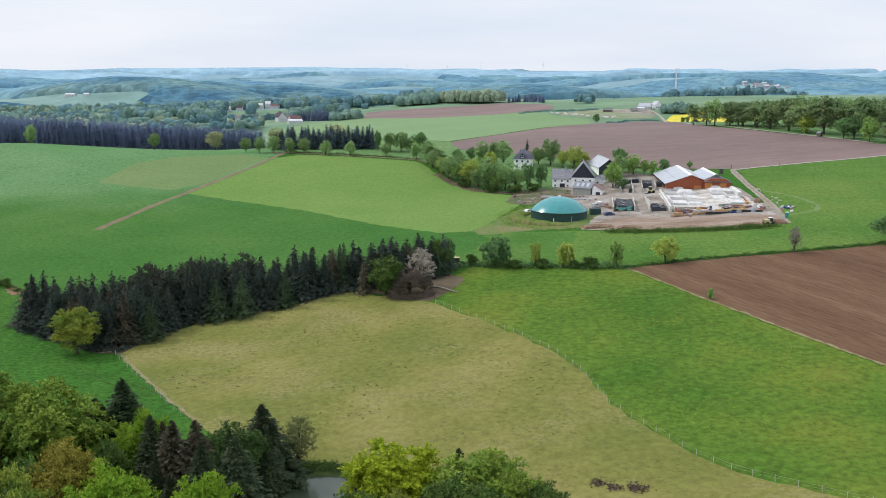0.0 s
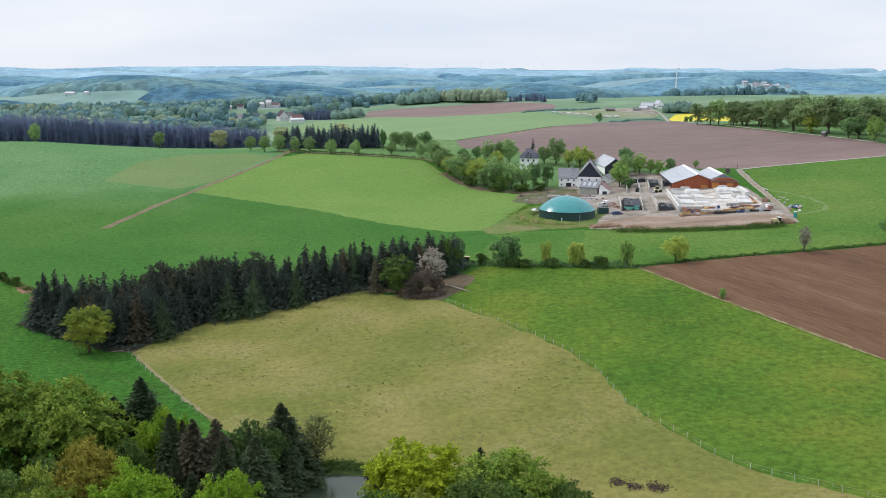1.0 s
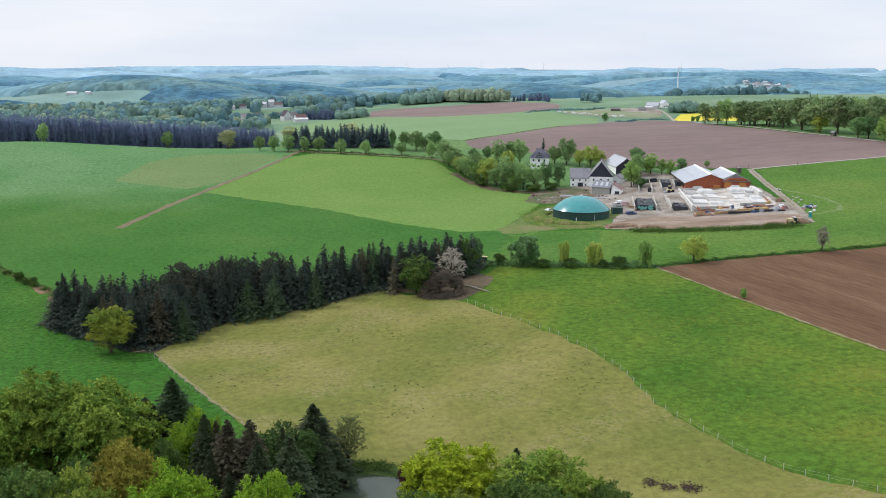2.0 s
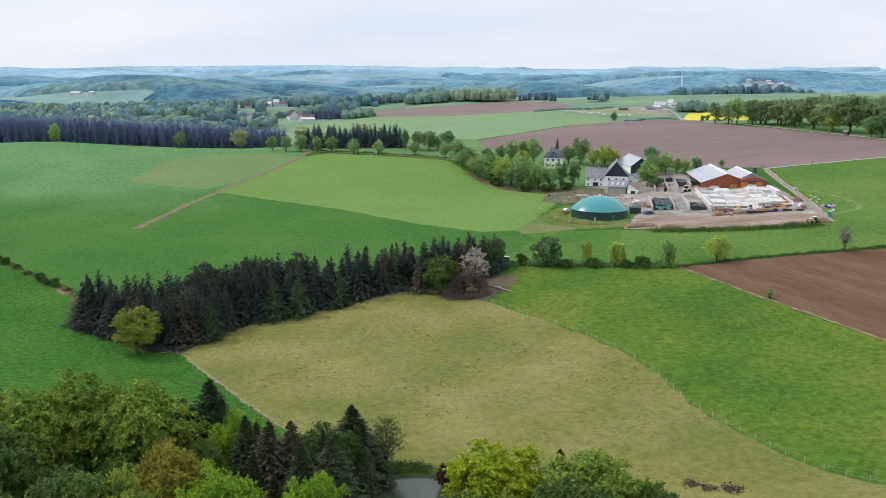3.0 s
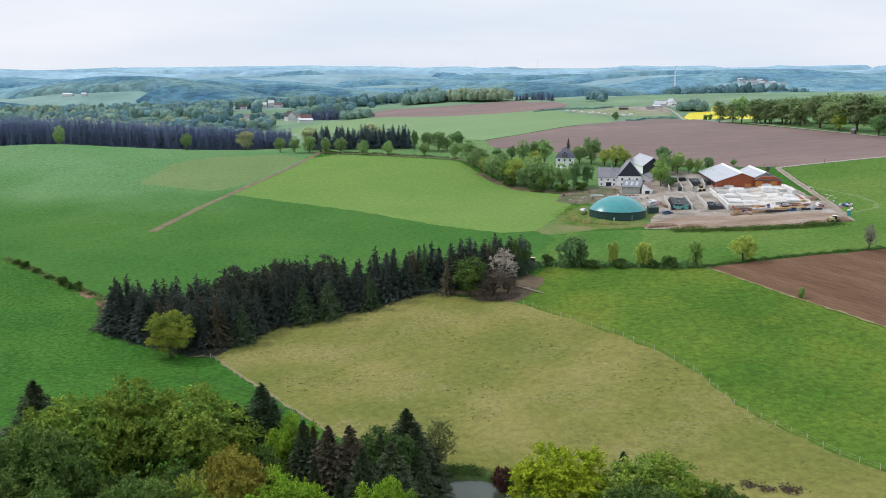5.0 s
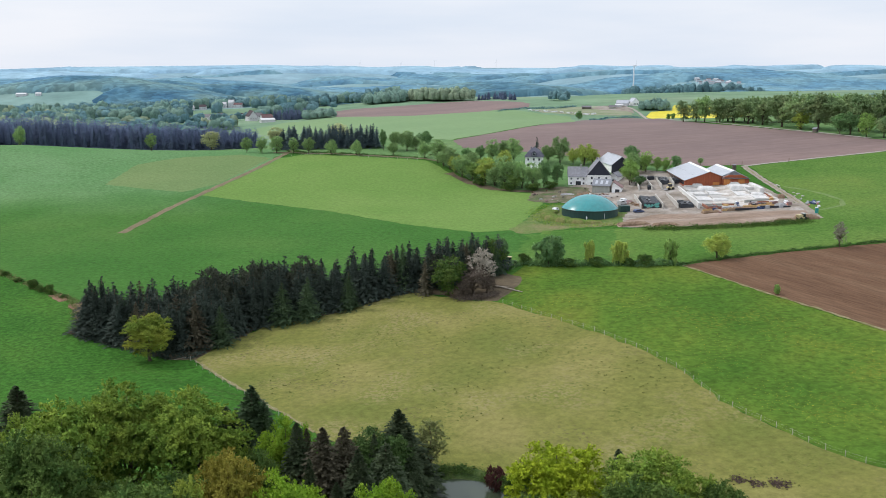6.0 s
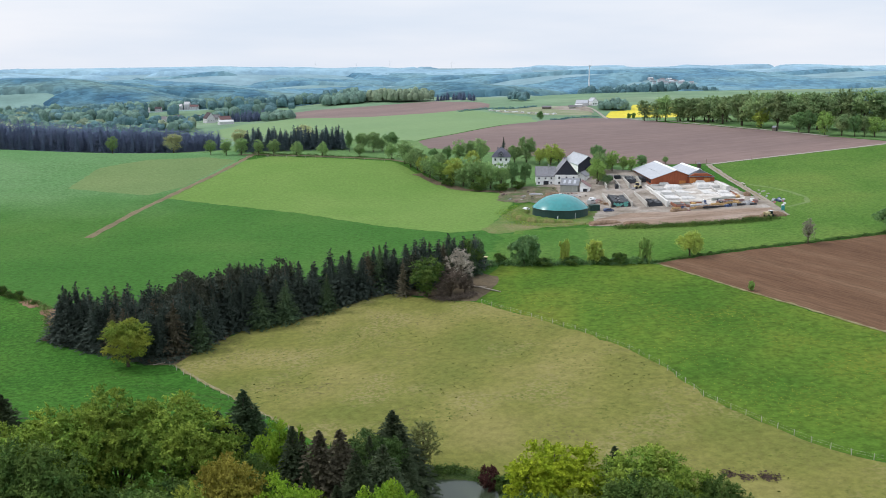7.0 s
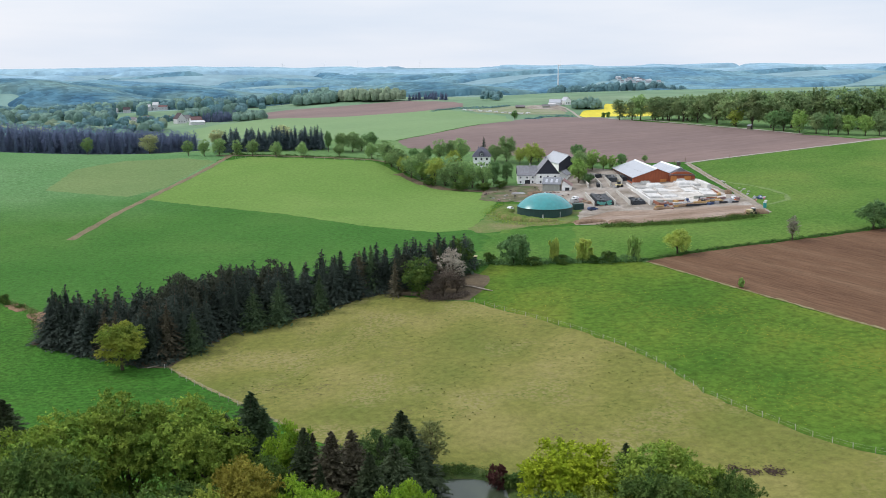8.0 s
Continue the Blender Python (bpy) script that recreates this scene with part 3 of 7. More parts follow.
field("rough_garden", "rough garden soil with rubble behind the dome", GARDEN,
     rough_line([(30, 446), (38, 478), (50, 480), (62, 474), (62, 458), (61, 447), (54, 438), (38, 436)], wobble=0.8))
field("pond_bank_ground", "dark wet grass round the pond", BANK,
     rough_line([(-36, 160), (-33.5, 177), (-29, 179), (-26, 179.3), (-22, 179.4), (-19, 178.4), (-15, 175.3), (-11, 169), (-9, 158), (-14, 150), (-30, 150)], wobble=0.3))
field("far_lane", "thin pale lane on the plateau", ROAD, band([(207.4, 1020), (213.3, 996), (214.3, 971), (212.8, 945), (201, 850), (190.8, 762), (199.9, 709.6), (206.5, 664), (217, 621), (243, 558)], 3.0, 0.05))
field("pale_paddock", "pale trodden paddock beside the far farm", UPPER_DRY, rough_line([(112, 1021), (122, 984), (152, 963), (190, 956), (205, 958), (210, 985), (190, 1020), (161, 1019), (131, 1012)], wobble=0.8))
field("far_yard", "pale gravel yard of the far farm", YARD, rough_line([(172, 1000), (190, 1021), (211, 1017), (213, 985), (208, 966), (204, 980), (184, 990)], wobble=0.6))
field("ridge_lane", "grassy lane along the tree row", DIRT, band([(-100, 590), (-80, 577.5), (-44.5, 560.5), (-13.1, 545), (-4, 535)], 2.2, 0.2))


def inside(poly, px, py):
    poly = np.asarray(poly)
    hit = np.zeros(len(px), bool)
    x0, y0 = poly[-1]
    for x1, y1 in poly:
        cross = (y0 > py) != (y1 > py)
        with np.errstate(divide="ignore", invalid="ignore"):
            hit ^= cross & (px < (x1 - x0) * (py - y0) / (y1 - y0) + x0)
        x0, y0 = x1, y1
    return hit


plan, edges = [], []
for _, _, _, outline in FIELDS:
    first = len(plan)
    plan += [Vector(p) for p in outline]
    edges += [(first + i, first + (i + 1) % len(outline)) for i in range(len(outline))]
for r in np.geomspace(40, 4860, 105):
    ahead = np.arange(-42, 48, 1.0 if r > 1400 else 1.3)
    for a in (*ahead, *np.arange(48, 318, 6.0)):
        jog = radians(a + rng.uniform(-0.3, 0.3))
        plan.append(Vector((r * math.sin(jog), r * math.cos(jog))))
plan.append(Vector((0.3, 0.2)))
flat, _, triangles, *_ = delaunay_2d_cdt(plan, edges, [], 0, 1e-4)
flat = np.array([(v.x, v.y) for v in flat])
triangles = np.array([t for t in triangles if len(t) == 3])
tops = np.column_stack([flat, height(flat[:, 0], flat[:, 1])])
middle = flat[triangles].mean(1)
far_out = np.hypot(middle[:, 0], middle[:, 1])


def sheet(name, label, mat, faces, lift):
    used, index = np.unique(faces, return_inverse=True)
    v = tops[used].copy()
    v[:, 2] += lift
    f = index.reshape(-1, 3)
    d = v[f[:, 1]] - v[f[:, 0]]
    e = v[f[:, 2]] - v[f[:, 0]]
    f = np.where((d[:, 0] * e[:, 1] - d[:, 1] * e[:, 0] < 0)[:, None], f[:, ::-1], f)
    return tagged(mesh_object(name, v, f.tolist(), mat, smooth=True), label, kind="structure")


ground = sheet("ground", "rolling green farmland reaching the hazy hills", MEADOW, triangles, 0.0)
# past 760 m and 1700 m the sheet takes colours with haze painted in
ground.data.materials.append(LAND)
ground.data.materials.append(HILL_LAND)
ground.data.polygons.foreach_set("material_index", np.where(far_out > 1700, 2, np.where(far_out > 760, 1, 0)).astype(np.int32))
for level, (name, label, mat, outline) in enumerate(FIELDS):
    own = inside(outline, middle[:, 0], middle[:, 1])
    sheet(name, label, mat, triangles[own], 0.02 + 0.004 * level)

# ---------------------------------------------------------------- trees


def tube(points, radii, sides=6):
    points, verts, faces = np.asarray(points, float), [], []
    for i, p in enumerate(points):
        d = points[min(i + 1, len(points) - 1)] - points[max(i - 1, 0)]
        d /= np.linalg.norm(d) + 1e-9
        a = np.cross(d, (0.31, 0.95, 0.05))
        a /= np.linalg.norm(a) + 1e-9
        b = np.cross(d, a)
        for s in range(sides):
            w = 2 * math.pi * s / sides
            verts.append(p + radii[i] * (math.cos(w) * a + math.sin(w) * b))
    for i in range(len(points) - 1):
        for s in range(sides):
            t = (s + 1) % sides
            faces.append((i * sides + s, i * sides + t, (i + 1) * sides + t, (i + 1) * sides + s))
    faces.append(tuple(range(sides))[::-1])
    faces.append(tuple((len(points) - 1) * sides + s for s in range(sides)))
    return verts, faces


def joined(pieces):
    verts, faces = [], []
    for v, f in pieces:
        n = len(verts)
        verts += list(v)
        faces += [tuple(i + n for i in q) for q in f]
    return verts, faces


def leaf_quads(g, at, normal, size):
    """Pointed leaf sprays: one bent diamond at each place."""
    n = len(at)
    normal = normal / (np.linalg.norm(normal, axis=1)[:, None] + 1e-9)
    a = np.cross(normal, g.normal(0, 1, (n, 3)))
    a /= np.linalg.norm(a, axis=1)[:, None] + 1e-9
    b = np.cross(normal, a)
    s = np.reshape(size, (-1, 1)) * g.uniform(0.6, 1.3, (n, 1))
    bend = normal * s * g.uniform(-0.25, 0.35, (n, 1))
    corners = np.stack([at - a * s, at + b * s * 0.55 + bend, at + a * s, at - b * s * 0.55 + bend], 1)
    return corners.reshape(-1, 3), np.arange(4 * n).reshape(-1, 4)


def leaf_tris(g, at, normal, along, size):
    """Slim pointed sprays, one triangle at each place, tip towards along."""
    n = len(at)
    along = along / (np.linalg.norm(along, axis=1)[:, None] + 1e-9)
    side = np.cross(normal, along)
    side /= np.linalg.norm(side, axis=1)[:, None] + 1e-9
    s = np.reshape(size, (-1, 1)) * g.uniform(0.6, 1.35, (n, 1))
    corners = np.stack([at + along * s * 1.1, at - along * s * 0.5 + side * s * 0.62, at - along * s * 0.5 - side * s * 0.62], 1)
    return corners.reshape(-1, 3), np.arange(3 * n).reshape(-1, 3)


def broadleaf(seed, leaves, size, tall=15.0, wide=12.0, puffs=34, low=0.22, gap=0.0, puff=(0.1, 0.22), twigs=14, limbs=14):
    """Trunk with limbs, and a crown of leaf sprays gathered in uneven puffs at the limbs' ends."""
    g = np.random.default_rng(seed)
    middle_z, half = tall * (low + 1) / 2, tall * (1 - low) / 2
    d = g.normal(0, 1, (puffs, 3))
    d[:, 2] = d[:, 2] * 0.9 + 0.25
    d /= np.linalg.norm(d, axis=1)[:, None]
    reach = g.uniform(0.3, 0.92, (puffs, 1)) * (1 + gap * g.normal(0, 0.3, (puffs, 1)))
    centre = d * reach * np.array((wide / 2, wide / 2, half)) + (0, 0, middle_z)
    radius = g.uniform(*puff, puffs) * wide * (1 - 0.35 * gap)
    radius = np.minimum(radius, (tall - centre[:, 2]).clip(0.8))
    share = radius ** 2 / (radius ** 2).sum()
    pick = g.choice(puffs, leaves, p=share)
    outward = centre - (0, 0, middle_z * 0.8)
    outward /= np.linalg.norm(outward, axis=1)[:, None]
    twig = g.normal(0, 1, (puffs, twigs, 3)) * (1, 1, 0.75) + outward[:, None] * 0.6 + (0, 0, 0.15)
    twig /= np.linalg.norm(twig, axis=2)[:, :, None]
    way = twig[pick, g.integers(twigs, size=leaves)]
    run = g.uniform(0.02, 1.0, (leaves, 1)) ** 0.6 * 1.5
    loose = (0.085 * radius[pick] * (1.3 - 0.6 * run[:, 0]))[:, None] + 0.05
    at = centre[pick] + way * radius[pick][:, None] * run * (1, 1, 0.85) + g.normal(0, 1, (leaves, 3)) * loose - (0, 0, 0.12) * radius[pick][:, None] * run ** 2
    normal = way * 1.1 + outward[pick] * 0.6 + g.normal(0, 0.42, (leaves, 3)) + (0, 0, 0.12)
    crown = leaf_tris(g, at, normal, way + g.normal(0, 0.8, (leaves, 3)), size)
    # the close-grown heart of every puff
    eight = np.array([(1, 0, 0), (0, 1, 0), (-1, 0, 0), (0, -1, 0), (0, 0, 1), (0, 0, -1)], float)
    sides = np.array([(0, 1, 4), (1, 2, 4), (2, 3, 4), (3, 0, 4), (1, 0, 5), (2, 1, 5), (3, 2, 5), (0, 3, 5)])
    hearts = (centre[:, None] + eight[None] * (radius * (1 - 0.9 * gap) * 0.48)[:, None, None] * g.uniform(0.7, 1.1, (puffs, 6, 1))).reshape(-1, 3)
    tris = (sides[None] + 6 * np.arange(puffs)[:, None, None]).reshape(-1, 3)
    crown = np.concatenate([crown[0], hearts]), np.concatenate([crown[1], tris + len(crown[0])])
    lean = g.normal(0, 0.25, 2)
    stem = [(0, 0, -0.6), (0.05, 0, tall * 0.12), (lean[0] * 0.5, lean[1] * 0.5, tall * 0.35), (lean[0], lean[1], tall * 0.6), (lean[0] * 1.4, lean[1], tall * 0.85)]
    r = 0.024 * tall
    pieces = [tube(stem, [r * 1.5, r, r * 0.75, r * 0.45, r * 0.1], 7)]
    for c in centre[: min(puffs, limbs)]:
        start = np.array((lean[0] * 0.5, lean[1] * 0.5, tall * g.uniform(low * 0.9, 0.5)))
        bow = start + (c - start) * 0.5 + (0, 0, -0.05 * tall * g.random())
        pieces.append(tube([start, bow, c], [r * 0.4, r * 0.25, r * 0.06], 5))
    return crown, joined(pieces), tall, wide


def conifer(seed, levels, boughs, sprays, tall=15.0, wide=6.0, size=0.5, low=0.08, taper=0.85, tip=0.03):
    """Straight stem with whorls of drooping boughs, each a row of needle sprays."""
    g = np.random.default_rng(seed)
    at, normal, sizes, along = [], [], [], []
    for i in range(levels):
        u = (i + g.uniform(-0.3, 0.3)) / levels
        z = tall * (low + (0.96 - low) * u)
        reach = wide / 2 * max(0.0, 1 - u) ** taper * g.uniform(0.85, 1.2) + tip * wide
        turn = g.uniform(0, 7)
        for b in range(max(3, int(boughs * (1 - 0.3 * u)))):
            w = turn + 2 * math.pi * b / boughs + g.uniform(-0.25, 0.25)
            length = reach * g.uniform(0.7, 1.15)
            k = max(2, int(sprays * (0.35 + 0.65 * (1 - u))))
            s = ((np.arange(k) + g.uniform(0.2, 0.9, k)) / k) ** 0.7
            lift = g.uniform(-0.6, 0.6) * tall / levels
            droop = lift + 0.12 * length * s - 0.42 * length * s ** 1.6
            side = g.normal(0, 0.16 * length, k) * (1.25 - s)
            p = np.stack([math.cos(w) * length * s - math.sin(w) * side, math.sin(w) * length * s + math.cos(w) * side, z + droop], 1)
            at.append(p)
            sizes.append(np.full(k, size * (0.45 + 0.65 * (1 - u))))
            along.append(np.column_stack([np.full(k, math.cos(w)), np.full(k, math.sin(w)), 0.1 - 0.7 * s + 1.8 * max(0.0, u) ** 2.5]) + g.normal(0, 0.45, (k, 3)))
            normal.append(np.tile((math.cos(w) * 0.5, math.sin(w) * 0.5, 1.0), (k, 1)) + g.normal(0, 0.35, (k, 3)))
    crown = leaf_tris(g, np.concatenate(at), np.concatenate(normal), np.concatenate(along), np.concatenate(sizes))
    # the close dark heart of the crown
    u = np.array((0.0, 0.15, 0.4, 0.6, 0.78))
    w = np.arange(7) * 2 * math.pi / 7
    reach = (wide / 2 * (1 - u) ** 0.9 * 0.36)[:, None] * g.uniform(0.6, 1.3, (5, 7))
    heart = np.stack([np.cos(w) * reach, np.sin(w) * reach, np.repeat((tall * (low + (0.98 - low) * u))[:, None], 7, 1)], 2).reshape(-1, 3)
    ring = np.array([(i * 7 + j, i * 7 + (j + 1) % 7, (i + 1) * 7 + j) for i in range(4) for j in range(7)] + [(i * 7 + (j + 1) % 7, (i + 1) * 7 + (j + 1) % 7, (i + 1) * 7 + j) for i in range(4) for j in range(7)])
    crown = np.concatenate([crown[0], heart]), np.concatenate([crown[1], ring + len(crown[0])])
    r = 0.016 * tall
    stem = tube([(0, 0, -0.5), (0, 0, tall * 0.4), (0, 0, tall * 0.95)], [r * 1.4, r, r * 0.1], 6)
    return crown, stem, tall, wide


SHAPES = {
    "near": [broadleaf(11, 32000, 0.175, puffs=170, low=0.08, puff=(0.05, 0.12)), broadleaf(12, 32000, 0.175, puffs=190, low=0.1, puff=(0.05, 0.115)), broadleaf(13, 31000, 0.175, puffs=150, low=0.06, puff=(0.055, 0.13))],
    "mid": [broadleaf(21, 5600, 0.37, puffs=84, low=0.1, puff=(0.07, 0.15)), broadleaf(22, 5600, 0.37, puffs=90, low=0.12, puff=(0.07, 0.14)), broadleaf(23, 5600, 0.37, puffs=76, low=0.08, puff=(0.08, 0.16)), broadleaf(24, 5600, 0.37, 15.0, 11.0, 80, 0.12, 0.0, (0.08, 0.16))],
    "row": [broadleaf(26, 5600, 0.36, puffs=40, low=0.08, puff=(0.11, 0.2)), broadleaf(27, 5600, 0.36, 15.0, 11.0, 36, 0.1, 0.0, (0.12, 0.21)), broadleaf(28, 5600, 0.36, puffs=46, low=0.06, puff=(0.1, 0.19))],
    "bush": [broadleaf(31, 3000, 0.29, 6.0, 7.0, 22, 0.0), broadleaf(32, 3000, 0.29, 6.0, 7.0, 26, 0.0)],
    "small": [broadleaf(35, 3200, 0.44, 6.0, 7.0, 30, 0.0, 0.0, (0.09, 0.19)), broadleaf(36, 3200, 0.44, 6.0, 7.0, 34, 0.0, 0.0, (0.09, 0.18))],
    "thin": [broadleaf(41, 9000, 0.15, 14.0, 9.0, 130, 0.1, 0.2, (0.06, 0.12), 8, 26), broadleaf(42, 9000, 0.15, 14.0, 9.0, 140, 0.08, 0.2, (0.06, 0.11), 8, 26)],
    "slender": [broadleaf(43, 11000, 0.14, 14.0, 9.0, 170, 0.12, 0.1, (0.05, 0.09), 8, 40)],
    "near_conifer": [conifer(51, 52, 15, 34, size=0.26, wide=6.5, taper=0.84, tip=0.008), conifer(52, 48, 16, 32, size=0.26, wide=7, taper=0.78, tip=0.01), conifer(53, 46, 15, 33, size=0.27, wide=6.8, taper=0.82, tip=0.012)],
    "edge_conifer": [conifer(71, 30, 12, 19, size=0.28, wide=7.0, low=0.03, taper=0.98, tip=0.01), conifer(72, 28, 12, 19, size=0.29, wide=7.4, low=0.04, taper=0.86, tip=0.015), conifer(73, 31, 11, 20, size=0.27, wide=6.6, low=0.03, taper=0.92, tip=0.008)],
    "mid_conifer": [conifer(61, 22, 10, 11, size=0.42, wide=6.8, taper=0.86, tip=0.012), conifer(62, 20, 10, 11, size=0.43, wide=7.2, low=0.1, taper=0.82, tip=0.014), conifer(63, 23, 9, 12, size=0.42, wide=6.2, low=0.05, taper=0.9, tip=0.01), conifer(64, 21, 10, 11, size=0.43, wide=6.8, taper=0.78, tip=0.014)],
}
KINDS = {
    "oak": ("broadleaf_tree", "olive-green broadleaf tree in spring leaf", "tree"),
    "bright": ("broadleaf_tree", "fresh light-green broadleaf tree in new leaf", "tree"),
    "yellow": ("broadleaf_tree", "yellow-green broadleaf tree in young leaf", "tree"),
    "orange": ("broadleaf_tree", "copper and olive broadleaf tree in young leaf", "tree"),
    "gold": ("broadleaf_tree", "olive and gold broadleaf tree beside the wood", "tree"),
    "dark": ("broadleaf_tree", "dense deep-green broadleaf tree", "tree"),
    "deep": ("broadleaf_tree", "mid-green broadleaf tree, oak leaves darkened by painted shade", "tree"),
    "red": ("shrub", "dark red-leaved shrub beside the pond", "shrub"),
    "pale": ("shrub", "pale grey-green shrub beside the meadow", "shrub"),
    "briar": ("shrub", "leafless brown shrub at the end of the wood", "shrub"),
    "bare": ("bare_tree", "nearly bare grey tree with first buds", "tree"),
    "sparse": ("young_tree", "thin sparse-leaved tree beside the pond", "tree"),
    "spruce": ("spruce_tree", "tall dark-green spruce with drooping boughs", "tree"),
    "brown": ("spruce_tree", "brownish half-dry spruce with drooping boughs", "tree"),
    "fir": ("fir_tree", "dull brown-green fir with a rounded crown", "tree"),
    "pine": ("pine_tree", "light green pine with layered boughs", "tree"),
    "hazy": ("spruce_tree", "dark haze-tinted spruce behind the ridge lane", "tree"),
    "hazel": ("broadleaf_tree", "pale yellow-green tree among the dark conifers", "tree"),
    "elm": ("broadleaf_tree", "tall olive-green broadleaf tree along the lane", "tree"),
    "bush": ("bush", "rounded green bush in the hedgerow", "bush"),
}
stock = {}


def plant(kind, shape, x, y, tall, wide, group=""):
    """Stands a tree of that kind on the land."""
    variants = SHAPES[shape]
    v = int(rng.integers(len(variants)))
    crown, stem, h, w = variants[v]
    m = pose(x, y, ground_at(x, y) - 0.1, 0, 0, rng.uniform(0, 360)) @ Matrix.Diagonal((wide / w, wide / w, tall / h, 1))
    key = (kind, shape, v, group)
    if key in stock:
        back = Matrix.Diagonal([1 / s for s in stock[key].scale] + [1])
        return copy_thing(stock[key], m @ back)
    name, label, category = KINDS[kind]
    ob = thing(name, m, label, category, group)
    # mid-distance shapes swap to the paler leaf colours that carry haze
    mesh_object("crown", crown[0], crown[1].tolist(), LEAVES[{("oak", "mid"): "hazed_oak", ("oak", "row"): "hazed_oak", ("dark", "mid"): "lime", ("bush", "bush"): "deep", ("yellow", "mid"): "straw", ("bright", "mid"): "new", ("orange", "mid"): "elm", ("yellow", "small"): "straw", ("spruce", "near_conifer"): "larch", ("oak", "small"): "new", ("dark", "small"): "lime"}.get((kind, shape), kind)], ob)
    mesh_object("trunk", stem[0], stem[1], BARK, ob, smooth=True)
    stock[key] = ob
    return ob


def shape_for(kind, near):
    if kind in ("spruce", "brown", "pine"):
        return "near_conifer" if near else "mid_conifer"
    if kind == "sparse":
        return "slender"
    if kind in ("bare", "briar"):
        return "thin"
    if kind in ("bush", "red", "pale"):
        return "bush"
    return "near" if near else "mid"


# the front trees take the darkened oak copy, their shade painted in
FOREGROUND = [
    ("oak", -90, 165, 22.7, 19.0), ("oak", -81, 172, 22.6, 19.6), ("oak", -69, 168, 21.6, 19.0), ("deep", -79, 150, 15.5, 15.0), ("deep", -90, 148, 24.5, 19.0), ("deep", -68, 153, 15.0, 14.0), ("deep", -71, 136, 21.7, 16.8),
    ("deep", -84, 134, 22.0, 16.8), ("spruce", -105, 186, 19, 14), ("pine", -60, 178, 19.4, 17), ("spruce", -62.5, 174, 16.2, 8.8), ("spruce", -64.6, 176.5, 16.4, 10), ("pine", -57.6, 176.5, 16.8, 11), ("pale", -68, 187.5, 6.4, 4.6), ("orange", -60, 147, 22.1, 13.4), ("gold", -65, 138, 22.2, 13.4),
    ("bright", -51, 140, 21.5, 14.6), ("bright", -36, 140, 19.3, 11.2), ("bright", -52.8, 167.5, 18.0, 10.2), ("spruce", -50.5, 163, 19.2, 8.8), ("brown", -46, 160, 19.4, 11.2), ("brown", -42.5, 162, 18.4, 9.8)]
FOREGROUND_RIGHT = [
    ("spruce", -40, 155, 17.6, 8.8), ("dark", -37, 168, 14.2, 12.4), ("spruce", -43, 147, 16.3, 8.1), ("spruce", -33, 173, 15.8, 11.6), ("spruce", -35.5, 160, 15.2, 9.8), ("sparse", -27.2, 177.6, 11.0, 7.6), ("red", -15.8, 170.5, 5.2, 3.5),
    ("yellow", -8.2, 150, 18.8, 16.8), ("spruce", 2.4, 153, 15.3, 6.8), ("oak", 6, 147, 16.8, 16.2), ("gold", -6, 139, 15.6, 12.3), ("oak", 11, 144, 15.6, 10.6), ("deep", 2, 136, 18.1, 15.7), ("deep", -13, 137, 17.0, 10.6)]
for kind, x, y, tall, wide in [(k, x, y, t * (1.07 if k in ("oak", "deep") else 1.0), w) for k, x, y, t, w in FOREGROUND] + FOREGROUND_RIGHT:
    plant(kind, shape_for(kind, True), x, y, tall, wide * (1.3 if kind in ("spruce", "brown") else 1.0), "trees below the camera" if kind not in ("pale", "red", "sparse") else "")

# the strip of conifers between pasture and field
WOOD = [(-121, 279), (-108, 267.5), (-92, 256.5), (-85.5, 256), (-79.5, 267), (-70, 277.5), (-56, 282.5), (-43, 288.5), (-33, 295.5), (-26, 297.5), (-20, 296),
        (-14, 300), (-4, 306), (3, 312), (-8, 314), (-25, 309), (-45, 301), (-65, 294), (-85, 287), (-105, 285), (-120, 287)]
for gx in np.arange(-124, 6, 3.9):
    for gy in np.arange(252, 320, 3.9):
        x, y = gx + rng.uniform(-1.5, 1.5), gy + rng.uniform(-1.5, 1.5)
        if inside(WOOD, np.array([x]), np.array([y]))[0]:
            tall = rng.uniform(12.2, 16.6) * (1.06 if -88 < x < -62 else 0.95 if x < -30 else 0.87)
            kind = "brown" if rng.random() < 0.07 else "spruce"
            front = y - np.interp(x, [q[0] for q in WOOD[:11]], [q[1] for q in WOOD[:11]]) < 9
            if -92 < x < -58 and not front and rng.random() < 0.5:
                plant("fir", "mid", x, y, tall * 0.98, rng.uniform(8.0, 10.5), "rounded firs of the wood strip")
                continue
            plant(kind, "edge_conifer" if front else "mid_conifer", x, y + 1.3 * front, tall, rng.uniform(9.0, 12.5) if front else rng.uniform(9.0, 12.0), "conifers of the wood strip")
for x, y, tall, wide in ((-79.5, 263.5, 11.5, 9), (-64.5, 277.8, 12.8, 10.5), (-57.5, 279.8, 13.2, 10), (-46, 285.2, 12, 8.5), (-30, 300, 15, 9)):
    plant("pine", "edge_conifer", x, y, tall, wide, "pines of the wood strip")
for kind, x, y, tall, wide in (("spruce", -12, 303, 12.2, 9), ("pine", -8, 306.5, 11.6, 8.5), ("spruce", -3.6, 306, 11.2, 9), ("deep", -1.2, 311.5, 10.8, 8.0), ("pine", -0.6, 308, 10.4, 7.5), ("spruce", -15.5, 298.5, 11.4, 8.5), ("fir", -19.5, 298, 11.2, 8)):
    plant(kind, "mid" if kind in ("fir", "deep") else "edge_conifer", x, y, tall, wide, "trees at the end of the wood strip")

